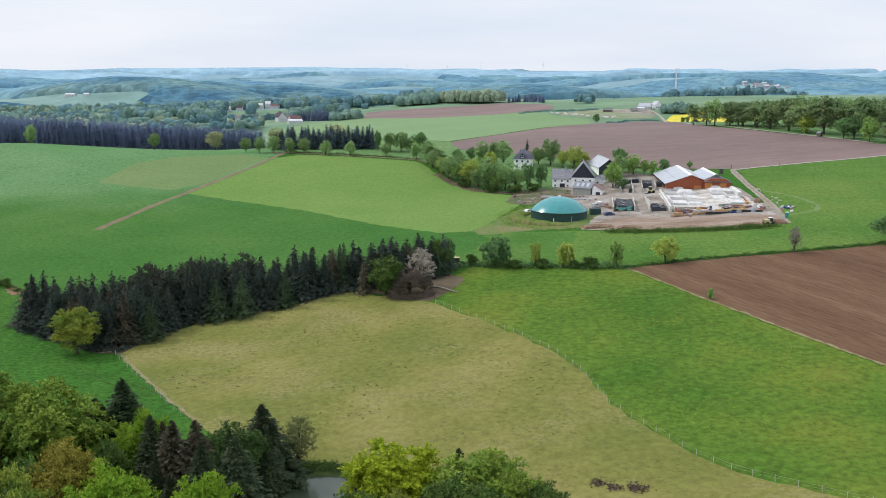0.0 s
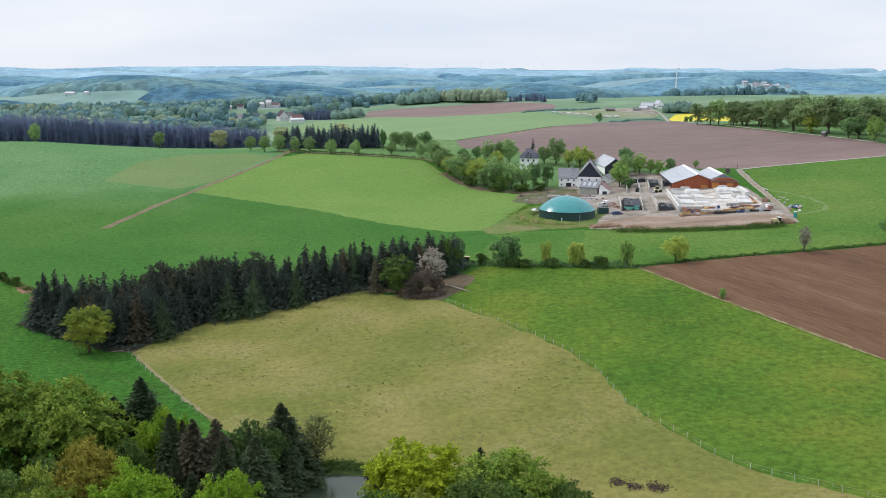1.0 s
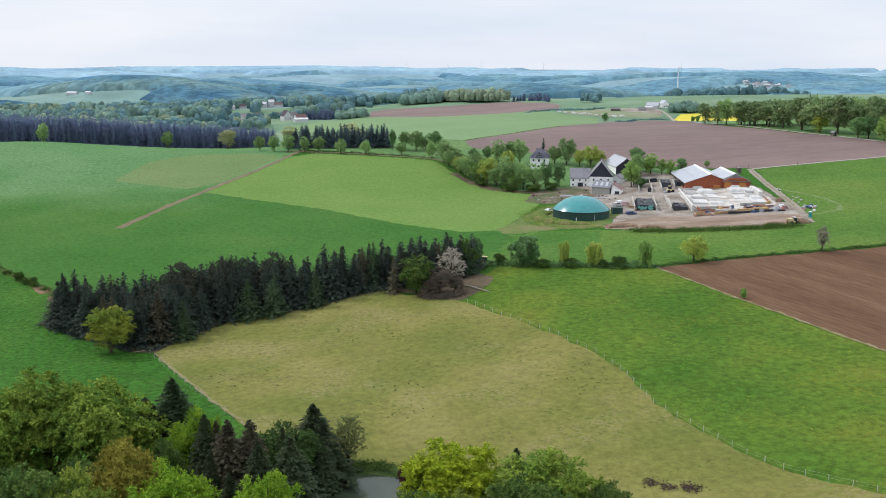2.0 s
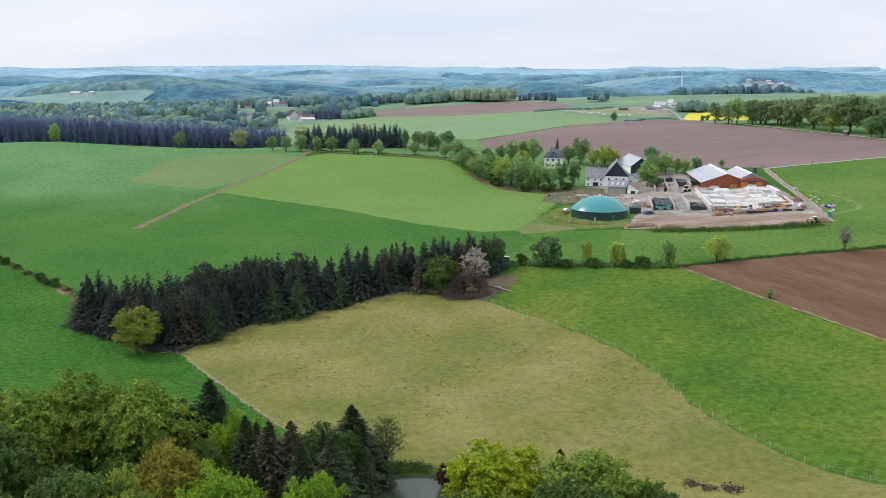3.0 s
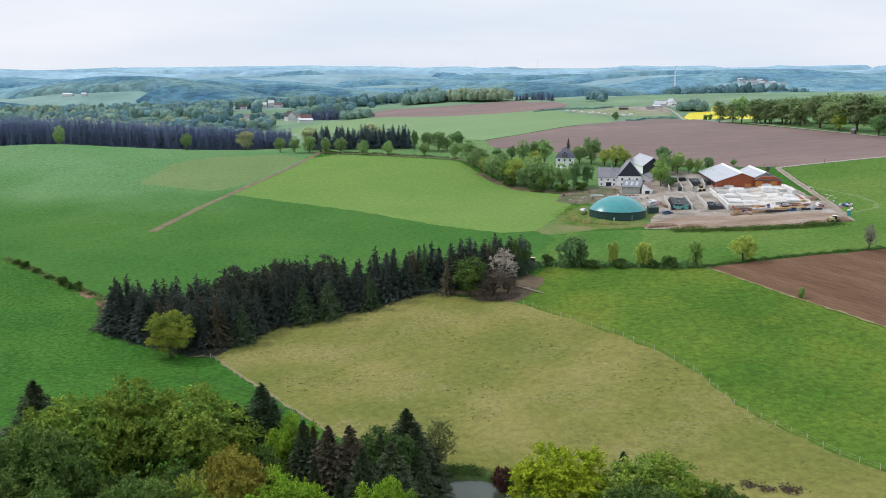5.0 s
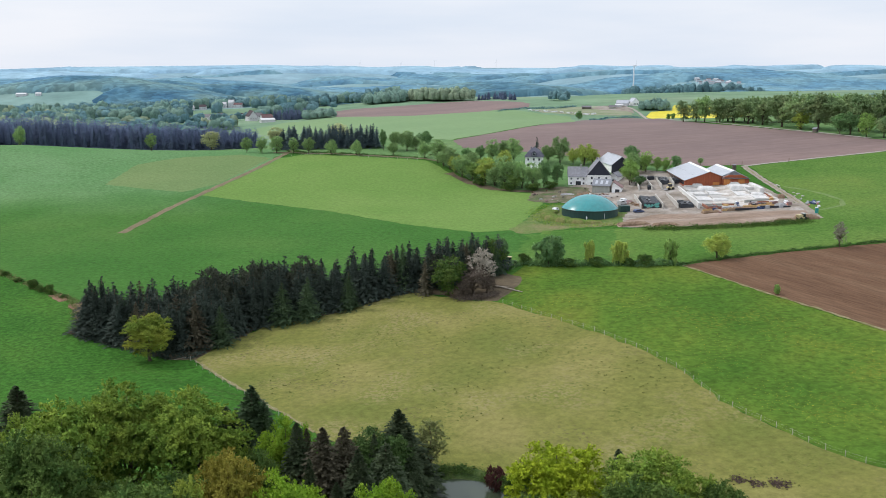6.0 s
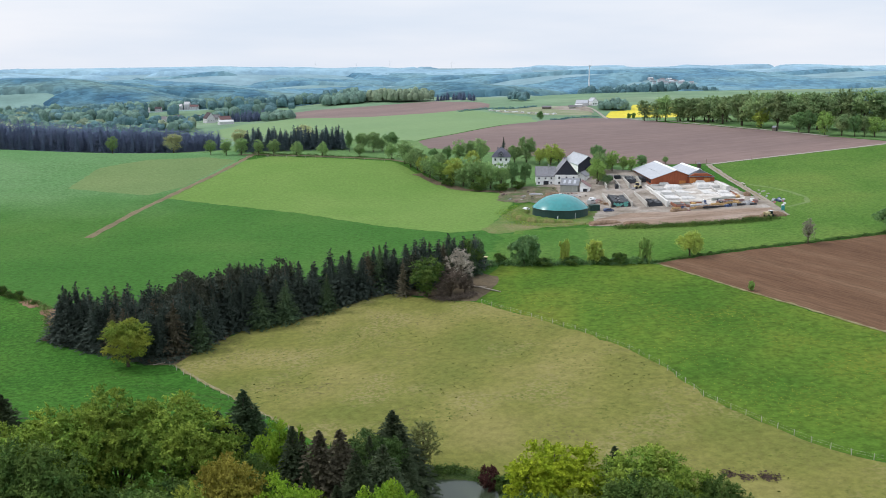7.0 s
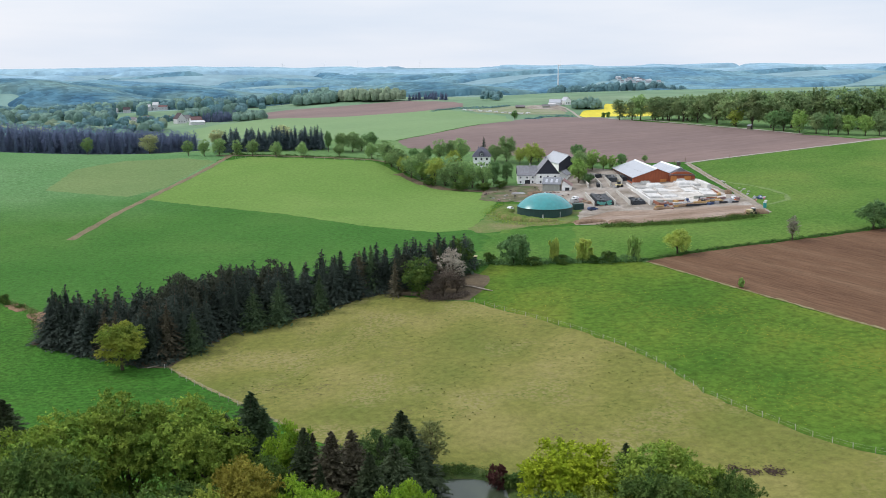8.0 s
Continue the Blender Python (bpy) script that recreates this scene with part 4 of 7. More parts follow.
HEDGE = [
    ("dark", 17.4, 314.3, 10.0, 9.5), ("yellow", 30.1, 311.3, 9.0, 3.2), ("yellow", 39.2, 309.2, 7.8, 5.8), ("oak", 54.9, 305.2, 9.0, 4.4), ("yellow", 71.2, 309.7, 8.6, 8.4), ("bush", 32.1, 309.4, 3.3, 4.5),
    ("bush", 46.5, 305.5, 4.3, 5.0), ("bush", 9.9, 317.5, 3.9, 3.5), ("bush", 23.5, 312.1, 2.6, 5.5), ("bush", 42.4, 307.1, 2.7, 3.8), ("bare", 114.8, 316.8, 9.3, 4.6), ("oak", 74.5, 267.8, 2.9, 1.8),
    ("gold", -96.4, 253.8, 12.9, 12.6), ("bare", -5.9, 293.5, 13.4, 9.4), ("deep", -16.6, 289.4, 12.2, 10.6), ("brown", -23.4, 292.4, 12.0, 5.6), ("dark", 0.6, 315.0, 11.0, 7.4), ("briar", -9.4, 287.4, 9.2, 9.2), ("briar", -5.2, 288.6, 6.0, 6.5), ("briar", -12.6, 286.6, 5.2, 5.5), ("dark", 149.6, 325.8, 10.9, 10.8)]
for kind, x, y, tall, wide in HEDGE:
    full = kind in ("yellow", "oak", "dark") and wide < 8 or x in (17.4, 0.6)
    plant(kind, "small" if full else shape_for(kind, kind == "gold"), x, y, tall, wide, "hedgerow trees and bushes")
for x, y, tall, wide in ((-172.5, 351.7, 3.1, 3.2), (-178, 358, 2.2, 3), (-166, 345, 2.0, 3), (-150.8, 327.4, 3.3, 3.4), (-142.7, 319.8, 3.6, 3), (-147, 323, 2.6, 3), (-159, 337, 1.4, 3), (-137, 315, 1.3, 2.5)):
    plant("bush", "bush", x, y, tall, wide, "bushes of the field edge")

RIDGE = [("oak", -117, 601, 9.5, 6.8), ("oak", -107, 592, 10.0, 7), ("oak", -98, 588, 10.6, 8.4), ("oak", -78.6, 575.7, 10.1, 7.4), ("oak", -65.2, 568.0, 9.0, 6.8), ("oak", -50.8, 563.2, 8.9, 6), ("oak", -30.2, 557.7, 7.9, 6),
         ("oak", -87.5, 581, 9.5, 6.4), ("dark", -35.7, 575, 12.7, 4.2), ("oak", -28.4, 573, 11.5, 8.8), ("oak", -22.2, 571, 12.1, 8.8), ("dark", -11.8, 578, 10.7, 9), ("oak", -17.0, 573, 8.0, 8), ("oak", -178, 622, 11.2, 6.6), ("dark", 141, 898, 9.0, 6), ("hazel", -146, 648, 12.8, 12), ("hazel", -101, 618, 13.2, 11), ("hazel", -62, 604, 14, 11.5), ("oak", -268, 654, 15.5, 7.5)]
for kind, x, y, tall, wide in RIDGE:
    plant(kind, "mid", x, y, tall, wide, "trees along the ridge lane")

GROVE = [
    ("oak", -6.5, 534.4, 11.5, 10.9), ("oak", -0.9, 519.3, 11.2, 10.1), ("oak", 4.2, 503.9, 11.2, 10.3), ("oak", 10.4, 510.2, 11.0, 8.7), ("yellow", 14.8, 490.7, 12.1, 11.2), ("oak", 23.2, 481.1, 14.9, 12.1),
    ("oak", 31.6, 479.3, 12.3, 11.0), ("yellow", 25.7, 499.2, 14.2, 9.7), ("oak", 22.5, 531.2, 12.1, 9.1), ("oak", 34.0, 531.0, 13.2, 9.6), ("oak", 29.1, 534, 11.5, 7.9), ("dark", 9.3, 539.2, 6.7, 6.1),
    ("dark", 16.9, 537.8, 8.2, 6.1), ("oak", 36.6, 477.4, 12.0, 9.8)]
FARM_TREES = [
    ("dark", 42.5, 481, 12.2, 7.4), ("dark", 49.3, 482.6, 11.2, 7.1), ("oak", 59.2, 531.8, 13.2, 11.5), ("spruce", 46.4, 531, 13.5, 8), ("yellow", 70.7, 523, 10.7, 10.7), ("yellow", 64.9, 524, 8.9, 6.5), ("dark", 91.5, 505, 12.0, 9.4),
    ("bright", 82.2, 470, 11.8, 9.3), ("bright", 96.7, 495.7, 9.9, 7.9), ("bright", 101.6, 492.9, 7.6, 5.2), ("bright", 105.5, 490.6, 7.0, 6.1), ("dark", 112.2, 496, 6.5, 6.2), ("oak", 126, 500, 3.7, 3.4), ("oak", 89.5, 494.4, 10.7, 8.4),
    ("oak", -13.0, 547.0, 8.7, 7.5)]
for kind, x, y, tall, wide in GROVE + FARM_TREES:
    plant(kind, shape_for(kind, False), x, y, tall * 1.1, wide * 0.92, "trees round the farmstead")
for kind, x, y, tall, wide in (("bright", 9, 499, 9, 9), ("oak", 19, 486, 10, 10), ("bright", 27, 479, 9, 9), ("yellow", 2, 513, 9, 9), ("oak", -4, 526, 9, 9), ("bright", 17, 503, 11, 10), ("oak", 28, 488, 12, 10), ("bush", 36, 473, 4, 7),
                               ("bush", 24, 476, 4, 7), ("bush", 12, 489, 4, 6), ("bush", 45, 476, 4, 6), ("bright", 84, 474, 8, 7), ("oak", 96, 503, 8, 8), ("dark", 86, 466, 5, 6), ("yellow", 76, 527, 8, 8), ("oak", 53, 533, 10, 8)):
    plant(kind, shape_for(kind, False), x, y, tall, wide, "trees round the farmstead")
for kind, x, y, tall, wide in (("spruce", -56, 171, 13, 6), ("spruce", -48, 156, 16, 6.5), ("dark", -44, 168, 12, 9), ("dark", -39, 162, 12, 9), ("spruce", -37.5, 165, 15, 6.5), ("spruce", -31, 168, 12, 6), ("deep", -57, 158, 17, 10), ("dark", -47, 171, 9, 8), ("spruce", -39, 150, 14, 5.5),
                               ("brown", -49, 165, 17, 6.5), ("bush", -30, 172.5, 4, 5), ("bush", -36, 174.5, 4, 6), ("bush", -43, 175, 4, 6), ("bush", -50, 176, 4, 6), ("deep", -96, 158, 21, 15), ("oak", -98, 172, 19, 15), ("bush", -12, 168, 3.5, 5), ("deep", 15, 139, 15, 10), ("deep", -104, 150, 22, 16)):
    plant(kind, shape_for(kind, True), x, y, tall, wide, "trees below the camera")

TREE_LINE = [
    ("elm", 186, 730, 14.6, 10), ("elm", 193, 722, 15.3, 11.5), ("elm", 205, 705, 16.2, 15), ("elm", 210, 690, 15.6, 13), ("elm", 215, 676, 17.5, 16.5), ("elm", 219, 660, 17.5, 16.5), ("elm", 223.5, 638, 20.7, 18.5),
    ("elm", 228, 620, 21.9, 18.8), ("elm", 234, 607, 21.5, 16.7), ("yellow", 226.5, 614.5, 12.3, 10.2), ("elm", 242, 597, 18.2, 15)]
TREE_ROW = [
    ("elm", 252, 590, 21.3, 18), ("elm", 262, 581, 22.9, 18), ("elm", 273, 575, 23.7, 18), ("elm", 284, 568, 23.8, 18), ("elm", 295, 562, 23.3, 17.5), ("elm", 308, 560, 23, 18), ("elm", 322, 562, 23, 18), ("elm", 338, 566, 23, 18), ("dark", 235.3, 580.0, 12.0, 9.4),
    ("dark", 239.5, 575.6, 12.9, 10), ("bright", 243, 562.4, 13.3, 8.7), ("orange", 249.9, 555.6, 12.2, 9.3), ("dark", 254.7, 550, 12.1, 7.9), ("orange", 258.9, 547, 11.7, 6.5), ("bright", 263, 543, 11.3, 8.5), ("bright", 270.6, 538, 11.5, 8.4)]
for kind, x, y, tall, wide in TREE_LINE + TREE_ROW + [("orange", 278, 536, 11.4, 8.3), ("oak", 290, 538, 11.4, 8.3), ("bright", 302, 541, 11.4, 8.3)]:
    plant(kind, "row" if kind == "elm" else "mid", x, y, tall * 1.1, wide * 1.1, "tall trees along the lane")
for i in range(13):
    plant("elm" if i % 3 else "oak", "row", 196 + 8.2 * i + rng.uniform(-2, 2), 712 - 8.6 * i + rng.uniform(-4, 4) + 0.28 * i * i, rng.uniform(15, 20), rng.uniform(12, 15), "tall trees along the lane")
for i in range(14):
    plant("elm", "row", 214 + 9.5 * i + rng.uniform(-3, 3), 716 - 9.5 * i + rng.uniform(-3, 3) + 0.33 * i * i, rng.uniform(15, 18.5) + 0.2 * i, rng.uniform(13, 17), "tall trees along the lane")


# ---------------------------------------------------------------- far woods, joined as stuff
def billow(seed, detail=2):
    """A closed crown of rounded lobes, for trees that are seen as a mass."""
    g = np.random.default_rng(seed)
    bm = bmesh.new()
    bmesh.ops.create_icosphere(bm, subdivisions=detail, radius=1.0)
    bmesh.ops.delete(bm, geom=[v for v in bm.verts if v.co.z < -0.75], context="VERTS")
    v = np.array([tuple(c.co) for c in bm.verts])
    f = np.array([tuple(c.index for c in face.verts) for face in bm.faces])
    bm.free()
    lobes = g.normal(0, 1, (15, 3)) + (0, 0, 0.35)
    lobes /= np.linalg.norm(lobes, axis=1)[:, None]
    swell = np.exp(-(1 - v @ lobes.T) * g.uniform(7, 13, 15)) * g.uniform(0.2, 0.42, 15)
    squash = g.uniform(0.85, 1.15, 3) * (6.5, 6.5, 8.2)
    v = v * (0.74 + swell.max(1) + g.normal(0, 0.05, len(v)))[:, None] * squash + (0, 0, 6.8)
    upper = np.flatnonzero(v[:, 2] > 5)
    k = upper[g.integers(len(upper), size=46)]
    sprays, quads = leaf_quads(g, v[k] * g.uniform(0.97, 1.05, (46, 1)), v[k] - (0, 0, 6) + g.normal(0, 3, (46, 3)), g.uniform(0.5, 1.0, 46))
    return np.concatenate([v, sprays]), np.concatenate([np.column_stack([f, f[:, 2]]), quads + len(v)])


def spire(seed):
    """A conifer of coarse sprays round a closed core."""
    crown = conifer(seed, 11, 8, 7, 15.0, 6.5, 0.6, 0.02, 0.65)[0]
    core, f = tube([(0, 0, 0), (0, 0, 6.0), (0, 0, 11.5)], [1.5, 1.2, 0.2], 6)
    f = [q for q in f if len(q) == 4]
    return np.concatenate([np.array(core), crown[0]]), np.concatenate([np.array(f), np.column_stack([crown[1], crown[1][:, 2]]) + len(core)])


CLUMP = [billow(81 + i) for i in range(8)]
SPIRE = [spire(91 + i) for i in range(3)]
FINE_SPIRE = [conifer(95 + i, 17, 9, 11, 15.0, 6.5, 0.42, 0.02, 0.65)[0] for i in range(3)]


def woods(name, label, mat, places, shapes):
    """Many tree crowns as one mesh. places: rows of x, y, height, width."""
    verts, faces, n = [], [], 0
    z = height(places[:, 0], places[:, 1])
    for (x, y, tall, wide), low in zip(places, z):
        v, f = shapes[int(rng.integers(len(shapes)))]
        a = rng.uniform(0, 2 * math.pi)
        s = wide / 13.0 if shapes is not SPIRE and shapes is not FINE_SPIRE else wide / 6.0
        c, d = math.cos(a) * s, math.sin(a) * s
        verts.append(np.column_stack([x + v[:, 0] * c - v[:, 1] * d, y + v[:, 0] * d + v[:, 1] * c, low - 0.5 + v[:, 2] * tall / 15.0]))
        faces.append(f + n)
        n += len(v)
    faces = [tuple(dict.fromkeys(q)) for q in np.concatenate(faces).tolist()]
    return tagged(mesh_object(name, np.concatenate(verts), faces, mat, smooth=shapes is CLUMP), label, kind="stuff")


def scatter(outline, step, jog=0.4):
    outline = np.asarray(outline, float)
    gx, gy = np.meshgrid(np.arange(outline[:, 0].min(), outline[:, 0].max(), step), np.arange(outline[:, 1].min(), outline[:, 1].max(), step))
    p = np.column_stack([gx.ravel(), gy.ravel()]) + rng.uniform(-jog * step, jog * step, (gx.size, 2))
    return p[inside(outline, p[:, 0], p[:, 1])]


def sized(p, tall, wide):
    return np.column_stack([p, rng.uniform(*tall, len(p)), rng.uniform(*wide, len(p))])


def bumpy(x, y, s):
    return (np.sin(x / s + 1.7 * np.sin(y / s * 0.7)) + np.sin(y / s * 1.3 + 1.1 * np.sin(x / s * 0.8) + 2)) / 2


# rounded trees on the near side of the valley meadow
p = scatter([(-500, 1085), (-362, 1090), (-302, 1086), (-241, 1078), (-205, 1105), (-190, 1150), (-215, 1180), (-246, 1118), (-300, 1150), (-330, 1260), (-520, 1300)], 15)
for k, (mat, label) in enumerate(((FAR_TEAL, "haze-tinted rounded trees below the village"), (FAR_WOODS[0], "mid-green rounded trees below the village"), (FAR_YELLOW, "yellow-green rounded trees below the village"))):
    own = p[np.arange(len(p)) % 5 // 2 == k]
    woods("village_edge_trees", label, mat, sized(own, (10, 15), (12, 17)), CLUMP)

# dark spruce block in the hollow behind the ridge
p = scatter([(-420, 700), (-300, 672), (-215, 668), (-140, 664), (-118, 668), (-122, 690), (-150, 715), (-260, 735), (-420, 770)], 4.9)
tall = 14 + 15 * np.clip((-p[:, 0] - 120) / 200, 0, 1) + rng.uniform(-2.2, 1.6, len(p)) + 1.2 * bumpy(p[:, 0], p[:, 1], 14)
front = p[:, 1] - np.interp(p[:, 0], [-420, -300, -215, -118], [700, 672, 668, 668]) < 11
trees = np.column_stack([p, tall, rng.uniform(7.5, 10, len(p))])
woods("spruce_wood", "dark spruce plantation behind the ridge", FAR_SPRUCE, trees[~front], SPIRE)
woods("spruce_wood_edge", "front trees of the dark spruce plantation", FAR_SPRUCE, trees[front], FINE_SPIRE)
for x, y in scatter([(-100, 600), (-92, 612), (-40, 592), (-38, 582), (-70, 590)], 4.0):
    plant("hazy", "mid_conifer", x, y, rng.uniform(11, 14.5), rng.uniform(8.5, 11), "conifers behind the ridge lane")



def open_view(p, reach=150.0):
    """Leaves out the trees that would stand close before the village houses."""
    keep = np.ones(len(p), bool)
    for hx, hy in ((-200, 1285), (-186, 1262), (-180, 1226), (-190, 1325), (-275, 1432), (-258, 1440), (-343, 1675), (-325, 1675), (-303, 1754), (-292, 1760), (-275, 1750), (-878, 2440), (-842, 2432)):
        off = p[:, 0] - hx * p[:, 1] / hy - 30 * (p[:, 1] / hy - 1)
        keep &= ~((np.abs(off) < 13) & (p[:, 1] < hy + 22) & (p[:, 1] > hy - (reach if hy < 1600 else 3 * reach)))
    return p[keep]


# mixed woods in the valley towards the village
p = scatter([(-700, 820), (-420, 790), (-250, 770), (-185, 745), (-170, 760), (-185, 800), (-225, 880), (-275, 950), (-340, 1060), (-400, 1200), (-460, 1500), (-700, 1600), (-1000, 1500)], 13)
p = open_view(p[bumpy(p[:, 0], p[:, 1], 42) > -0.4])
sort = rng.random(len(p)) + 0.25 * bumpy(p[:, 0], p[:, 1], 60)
for lo, hi, mat, label in ((-9, 0.3, FAR_TEAL, "haze-tinted woods in the valley"), (0.3, 0.85, FAR_WOODS[0], "mid-green woods in the valley"), (0.85, 9, FAR_YELLOW, "yellow-green spring woods in the valley")):
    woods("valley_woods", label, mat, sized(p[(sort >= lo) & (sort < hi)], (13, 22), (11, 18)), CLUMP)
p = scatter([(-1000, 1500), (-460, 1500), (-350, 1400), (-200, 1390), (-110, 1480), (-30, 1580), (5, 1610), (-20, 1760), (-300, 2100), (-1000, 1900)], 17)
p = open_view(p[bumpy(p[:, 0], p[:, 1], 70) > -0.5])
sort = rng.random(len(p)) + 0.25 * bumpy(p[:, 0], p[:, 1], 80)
for lo, hi, mat, label in ((-9, 0.5, FAR_TEAL, "haze-tinted woods behind the village"), (0.5, 9, FAR_WOODS[0], "mid-green woods behind the village")):
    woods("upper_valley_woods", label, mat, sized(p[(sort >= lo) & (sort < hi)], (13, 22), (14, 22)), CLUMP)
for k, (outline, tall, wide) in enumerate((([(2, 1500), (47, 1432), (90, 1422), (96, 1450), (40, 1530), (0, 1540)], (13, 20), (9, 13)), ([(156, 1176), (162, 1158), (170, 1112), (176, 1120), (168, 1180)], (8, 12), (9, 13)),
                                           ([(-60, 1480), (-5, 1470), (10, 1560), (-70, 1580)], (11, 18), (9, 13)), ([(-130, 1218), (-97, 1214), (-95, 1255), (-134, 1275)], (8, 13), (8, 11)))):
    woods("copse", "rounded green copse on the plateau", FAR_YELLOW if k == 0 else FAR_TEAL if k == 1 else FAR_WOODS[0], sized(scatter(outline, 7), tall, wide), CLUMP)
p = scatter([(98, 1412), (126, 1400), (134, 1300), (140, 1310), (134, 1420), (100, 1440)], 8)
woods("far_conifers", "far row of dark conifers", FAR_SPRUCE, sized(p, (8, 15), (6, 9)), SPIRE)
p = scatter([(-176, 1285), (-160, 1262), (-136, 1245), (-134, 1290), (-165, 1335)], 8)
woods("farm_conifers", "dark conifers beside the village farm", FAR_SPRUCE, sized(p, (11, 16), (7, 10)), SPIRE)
p = scatter([(440, 1960), (800, 1960), (800, 2040), (440, 2040)], 17)
woods("ridge_wood", "dark haze-tinted wood on the ridge behind the plateau", FAR_TEAL, sized(p, (18, 26), (15, 23)), CLUMP)
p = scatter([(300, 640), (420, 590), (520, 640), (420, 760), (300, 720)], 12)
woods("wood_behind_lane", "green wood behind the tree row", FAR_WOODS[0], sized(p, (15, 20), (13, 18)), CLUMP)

# the hills: woods thin out into fields; haze is painted in, paler with distance
for label, mat, near, far, cover, crown in (("haze-tinted wooded slopes of the nearer hills", FAR_WOODS[1], 1800, 2750, 0.42, 24), ("hazy blue wooded hills", FAR_WOODS[2], 2750, 3950, 0.25, 36),
                                             ("faint haze-blue wooded hills at the skyline", FAR_WOODS[3], 3950, 4780, 0.0, 60)):
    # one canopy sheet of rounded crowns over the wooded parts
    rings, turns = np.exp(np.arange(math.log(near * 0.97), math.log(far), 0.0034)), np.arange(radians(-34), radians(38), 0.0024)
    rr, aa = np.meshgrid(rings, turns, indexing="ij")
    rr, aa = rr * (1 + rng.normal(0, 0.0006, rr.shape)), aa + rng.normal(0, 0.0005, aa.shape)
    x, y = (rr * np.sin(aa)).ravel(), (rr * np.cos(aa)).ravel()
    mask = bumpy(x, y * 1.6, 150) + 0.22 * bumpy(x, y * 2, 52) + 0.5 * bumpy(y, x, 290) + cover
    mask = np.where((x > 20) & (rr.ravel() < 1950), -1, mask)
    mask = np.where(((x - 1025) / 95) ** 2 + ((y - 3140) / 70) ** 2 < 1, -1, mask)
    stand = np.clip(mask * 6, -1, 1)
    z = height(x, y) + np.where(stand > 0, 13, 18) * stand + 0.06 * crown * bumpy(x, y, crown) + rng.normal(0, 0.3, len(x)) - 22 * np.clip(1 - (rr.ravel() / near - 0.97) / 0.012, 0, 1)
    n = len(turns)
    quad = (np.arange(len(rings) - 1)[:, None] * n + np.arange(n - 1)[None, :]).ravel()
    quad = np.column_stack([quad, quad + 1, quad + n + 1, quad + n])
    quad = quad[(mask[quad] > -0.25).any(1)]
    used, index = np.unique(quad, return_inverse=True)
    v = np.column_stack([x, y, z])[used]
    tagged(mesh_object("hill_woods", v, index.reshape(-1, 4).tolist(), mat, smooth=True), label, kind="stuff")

# ---------------------------------------------------------------- hedges and rough growth, as stuff


def growth(name, label, mat, line, width, tall, count, size):
    """Low tangled growth along a line."""
    line = np.asarray(line, float)
    seg = np.hypot(*np.diff(line, axis=0).T)
    s = rng.uniform(0, seg.sum(), count)
    cum = np.concatenate([[0], np.cumsum(seg)])
    x, y = np.interp(s, cum, line[:, 0]), np.interp(s, cum, line[:, 1])
    x, y = x + rng.normal(0, width / 2.5, count), y + rng.normal(0, width / 2.5, count)
    lump = 0.55 + 0.45 * np.sin(s * 0.9 + 2 * np.sin(s * 0.31))
    z = height(x, y) + tall * lump * rng.uniform(0.05, 1.0, count)
    way = np.column_stack([rng.normal(0, 0.7, (count, 2)), rng.uniform(0.2, 1, count)])
    v, f = leaf_quads(rng, np.column_stack([x, y, z]), way, size)
    return tagged(mesh_object(name, v, f.tolist(), mat), label, kind="stuff")


growth("scrub", "dark brushwood at the end of the wood", LEAVES["briar"], [(-14, 285.5), (-10, 284), (-6, 284), (-3, 287)], 3.0, 1.1, 2200, 0.24)
growth("hedge", "dark low scrub hedge along the ploughed field", LEAVES["dark"], [(57, 304), (92.2, 313.2), (125.8, 319.9), (152.8, 326.8), (230, 349)], 1.3, 1.1, 5200, 0.28)
growth("hedge", "overgrown green hedge between the meadows", LEAVES["lime"], [(4, 316), (10, 317.5), (16.5, 314), (28.7, 311), (39, 308.8), (47, 305), (58, 304)], 2.6, 2.3, 3200, 0.36)
growth("weeds", "tall mid-green weeds on the bank before the yard", LEAVES["deep"], [(62, 361), (74, 358.5), (90, 357), (108, 357), (122, 359)], 4.6, 1.4, 9000, 0.25)
growth("weeds", "rough weeds round the foot of the dome", LEAVES["oak"], [(54, 374), (40, 374), (30, 380), (26, 392), (27, 408), (33, 424), (40, 432)], 5, 0.6, 2600, 0.18)
growth("undergrowth", "dark undergrowth along the wood's edge", LEAVES["spruce"], [(-120, 276), (-108, 266), (-92, 255), (-85.5, 254.5), (-79.5, 265.5), (-70, 276.5), (-56, 281.5), (-43, 287.5), (-33, 294.5), (-24, 294.5)], 1.6, 1.5, 2600, 0.34)
growth("field_edge", "rough grass along the field edge", LEAVES["sparse"], [(-186, 367), (-172.8, 353.3), (-148.8, 327.2), (-132.8, 311), (-127.9, 297), (-121, 280)], 2.4, 0.7, 2200, 0.3)
growth("pond_bank", "green reeds and weeds on the pond bank", LEAVES["deep"], [(-32, 178), (-26, 178.4), (-20, 177.8), (-15, 174.4), (-12.3, 168.5)], 2.0, 0.9, 3800, 0.19)
for line in ([(-99.5, 247), (-91, 238), (-82.5, 230), (-73, 221.5), (-66, 215)], [(-97.5, 248.5), (-89, 239.8), (-80.8, 231.8), (-71.3, 223.3), (-64.5, 217)]):
    growth("tyre_rut", "faint pale tyre rut pressed in meadow grass", RUT, line, 0.9, 0.03, 700, 0.14)
growth("ridge_hedge", "low dark hedge along the ridge lane", LEAVES["dark"], [(-92, 588), (-78, 579.5), (-44, 562), (-12, 546)], 1.4, 1.0, 1200, 0.4)

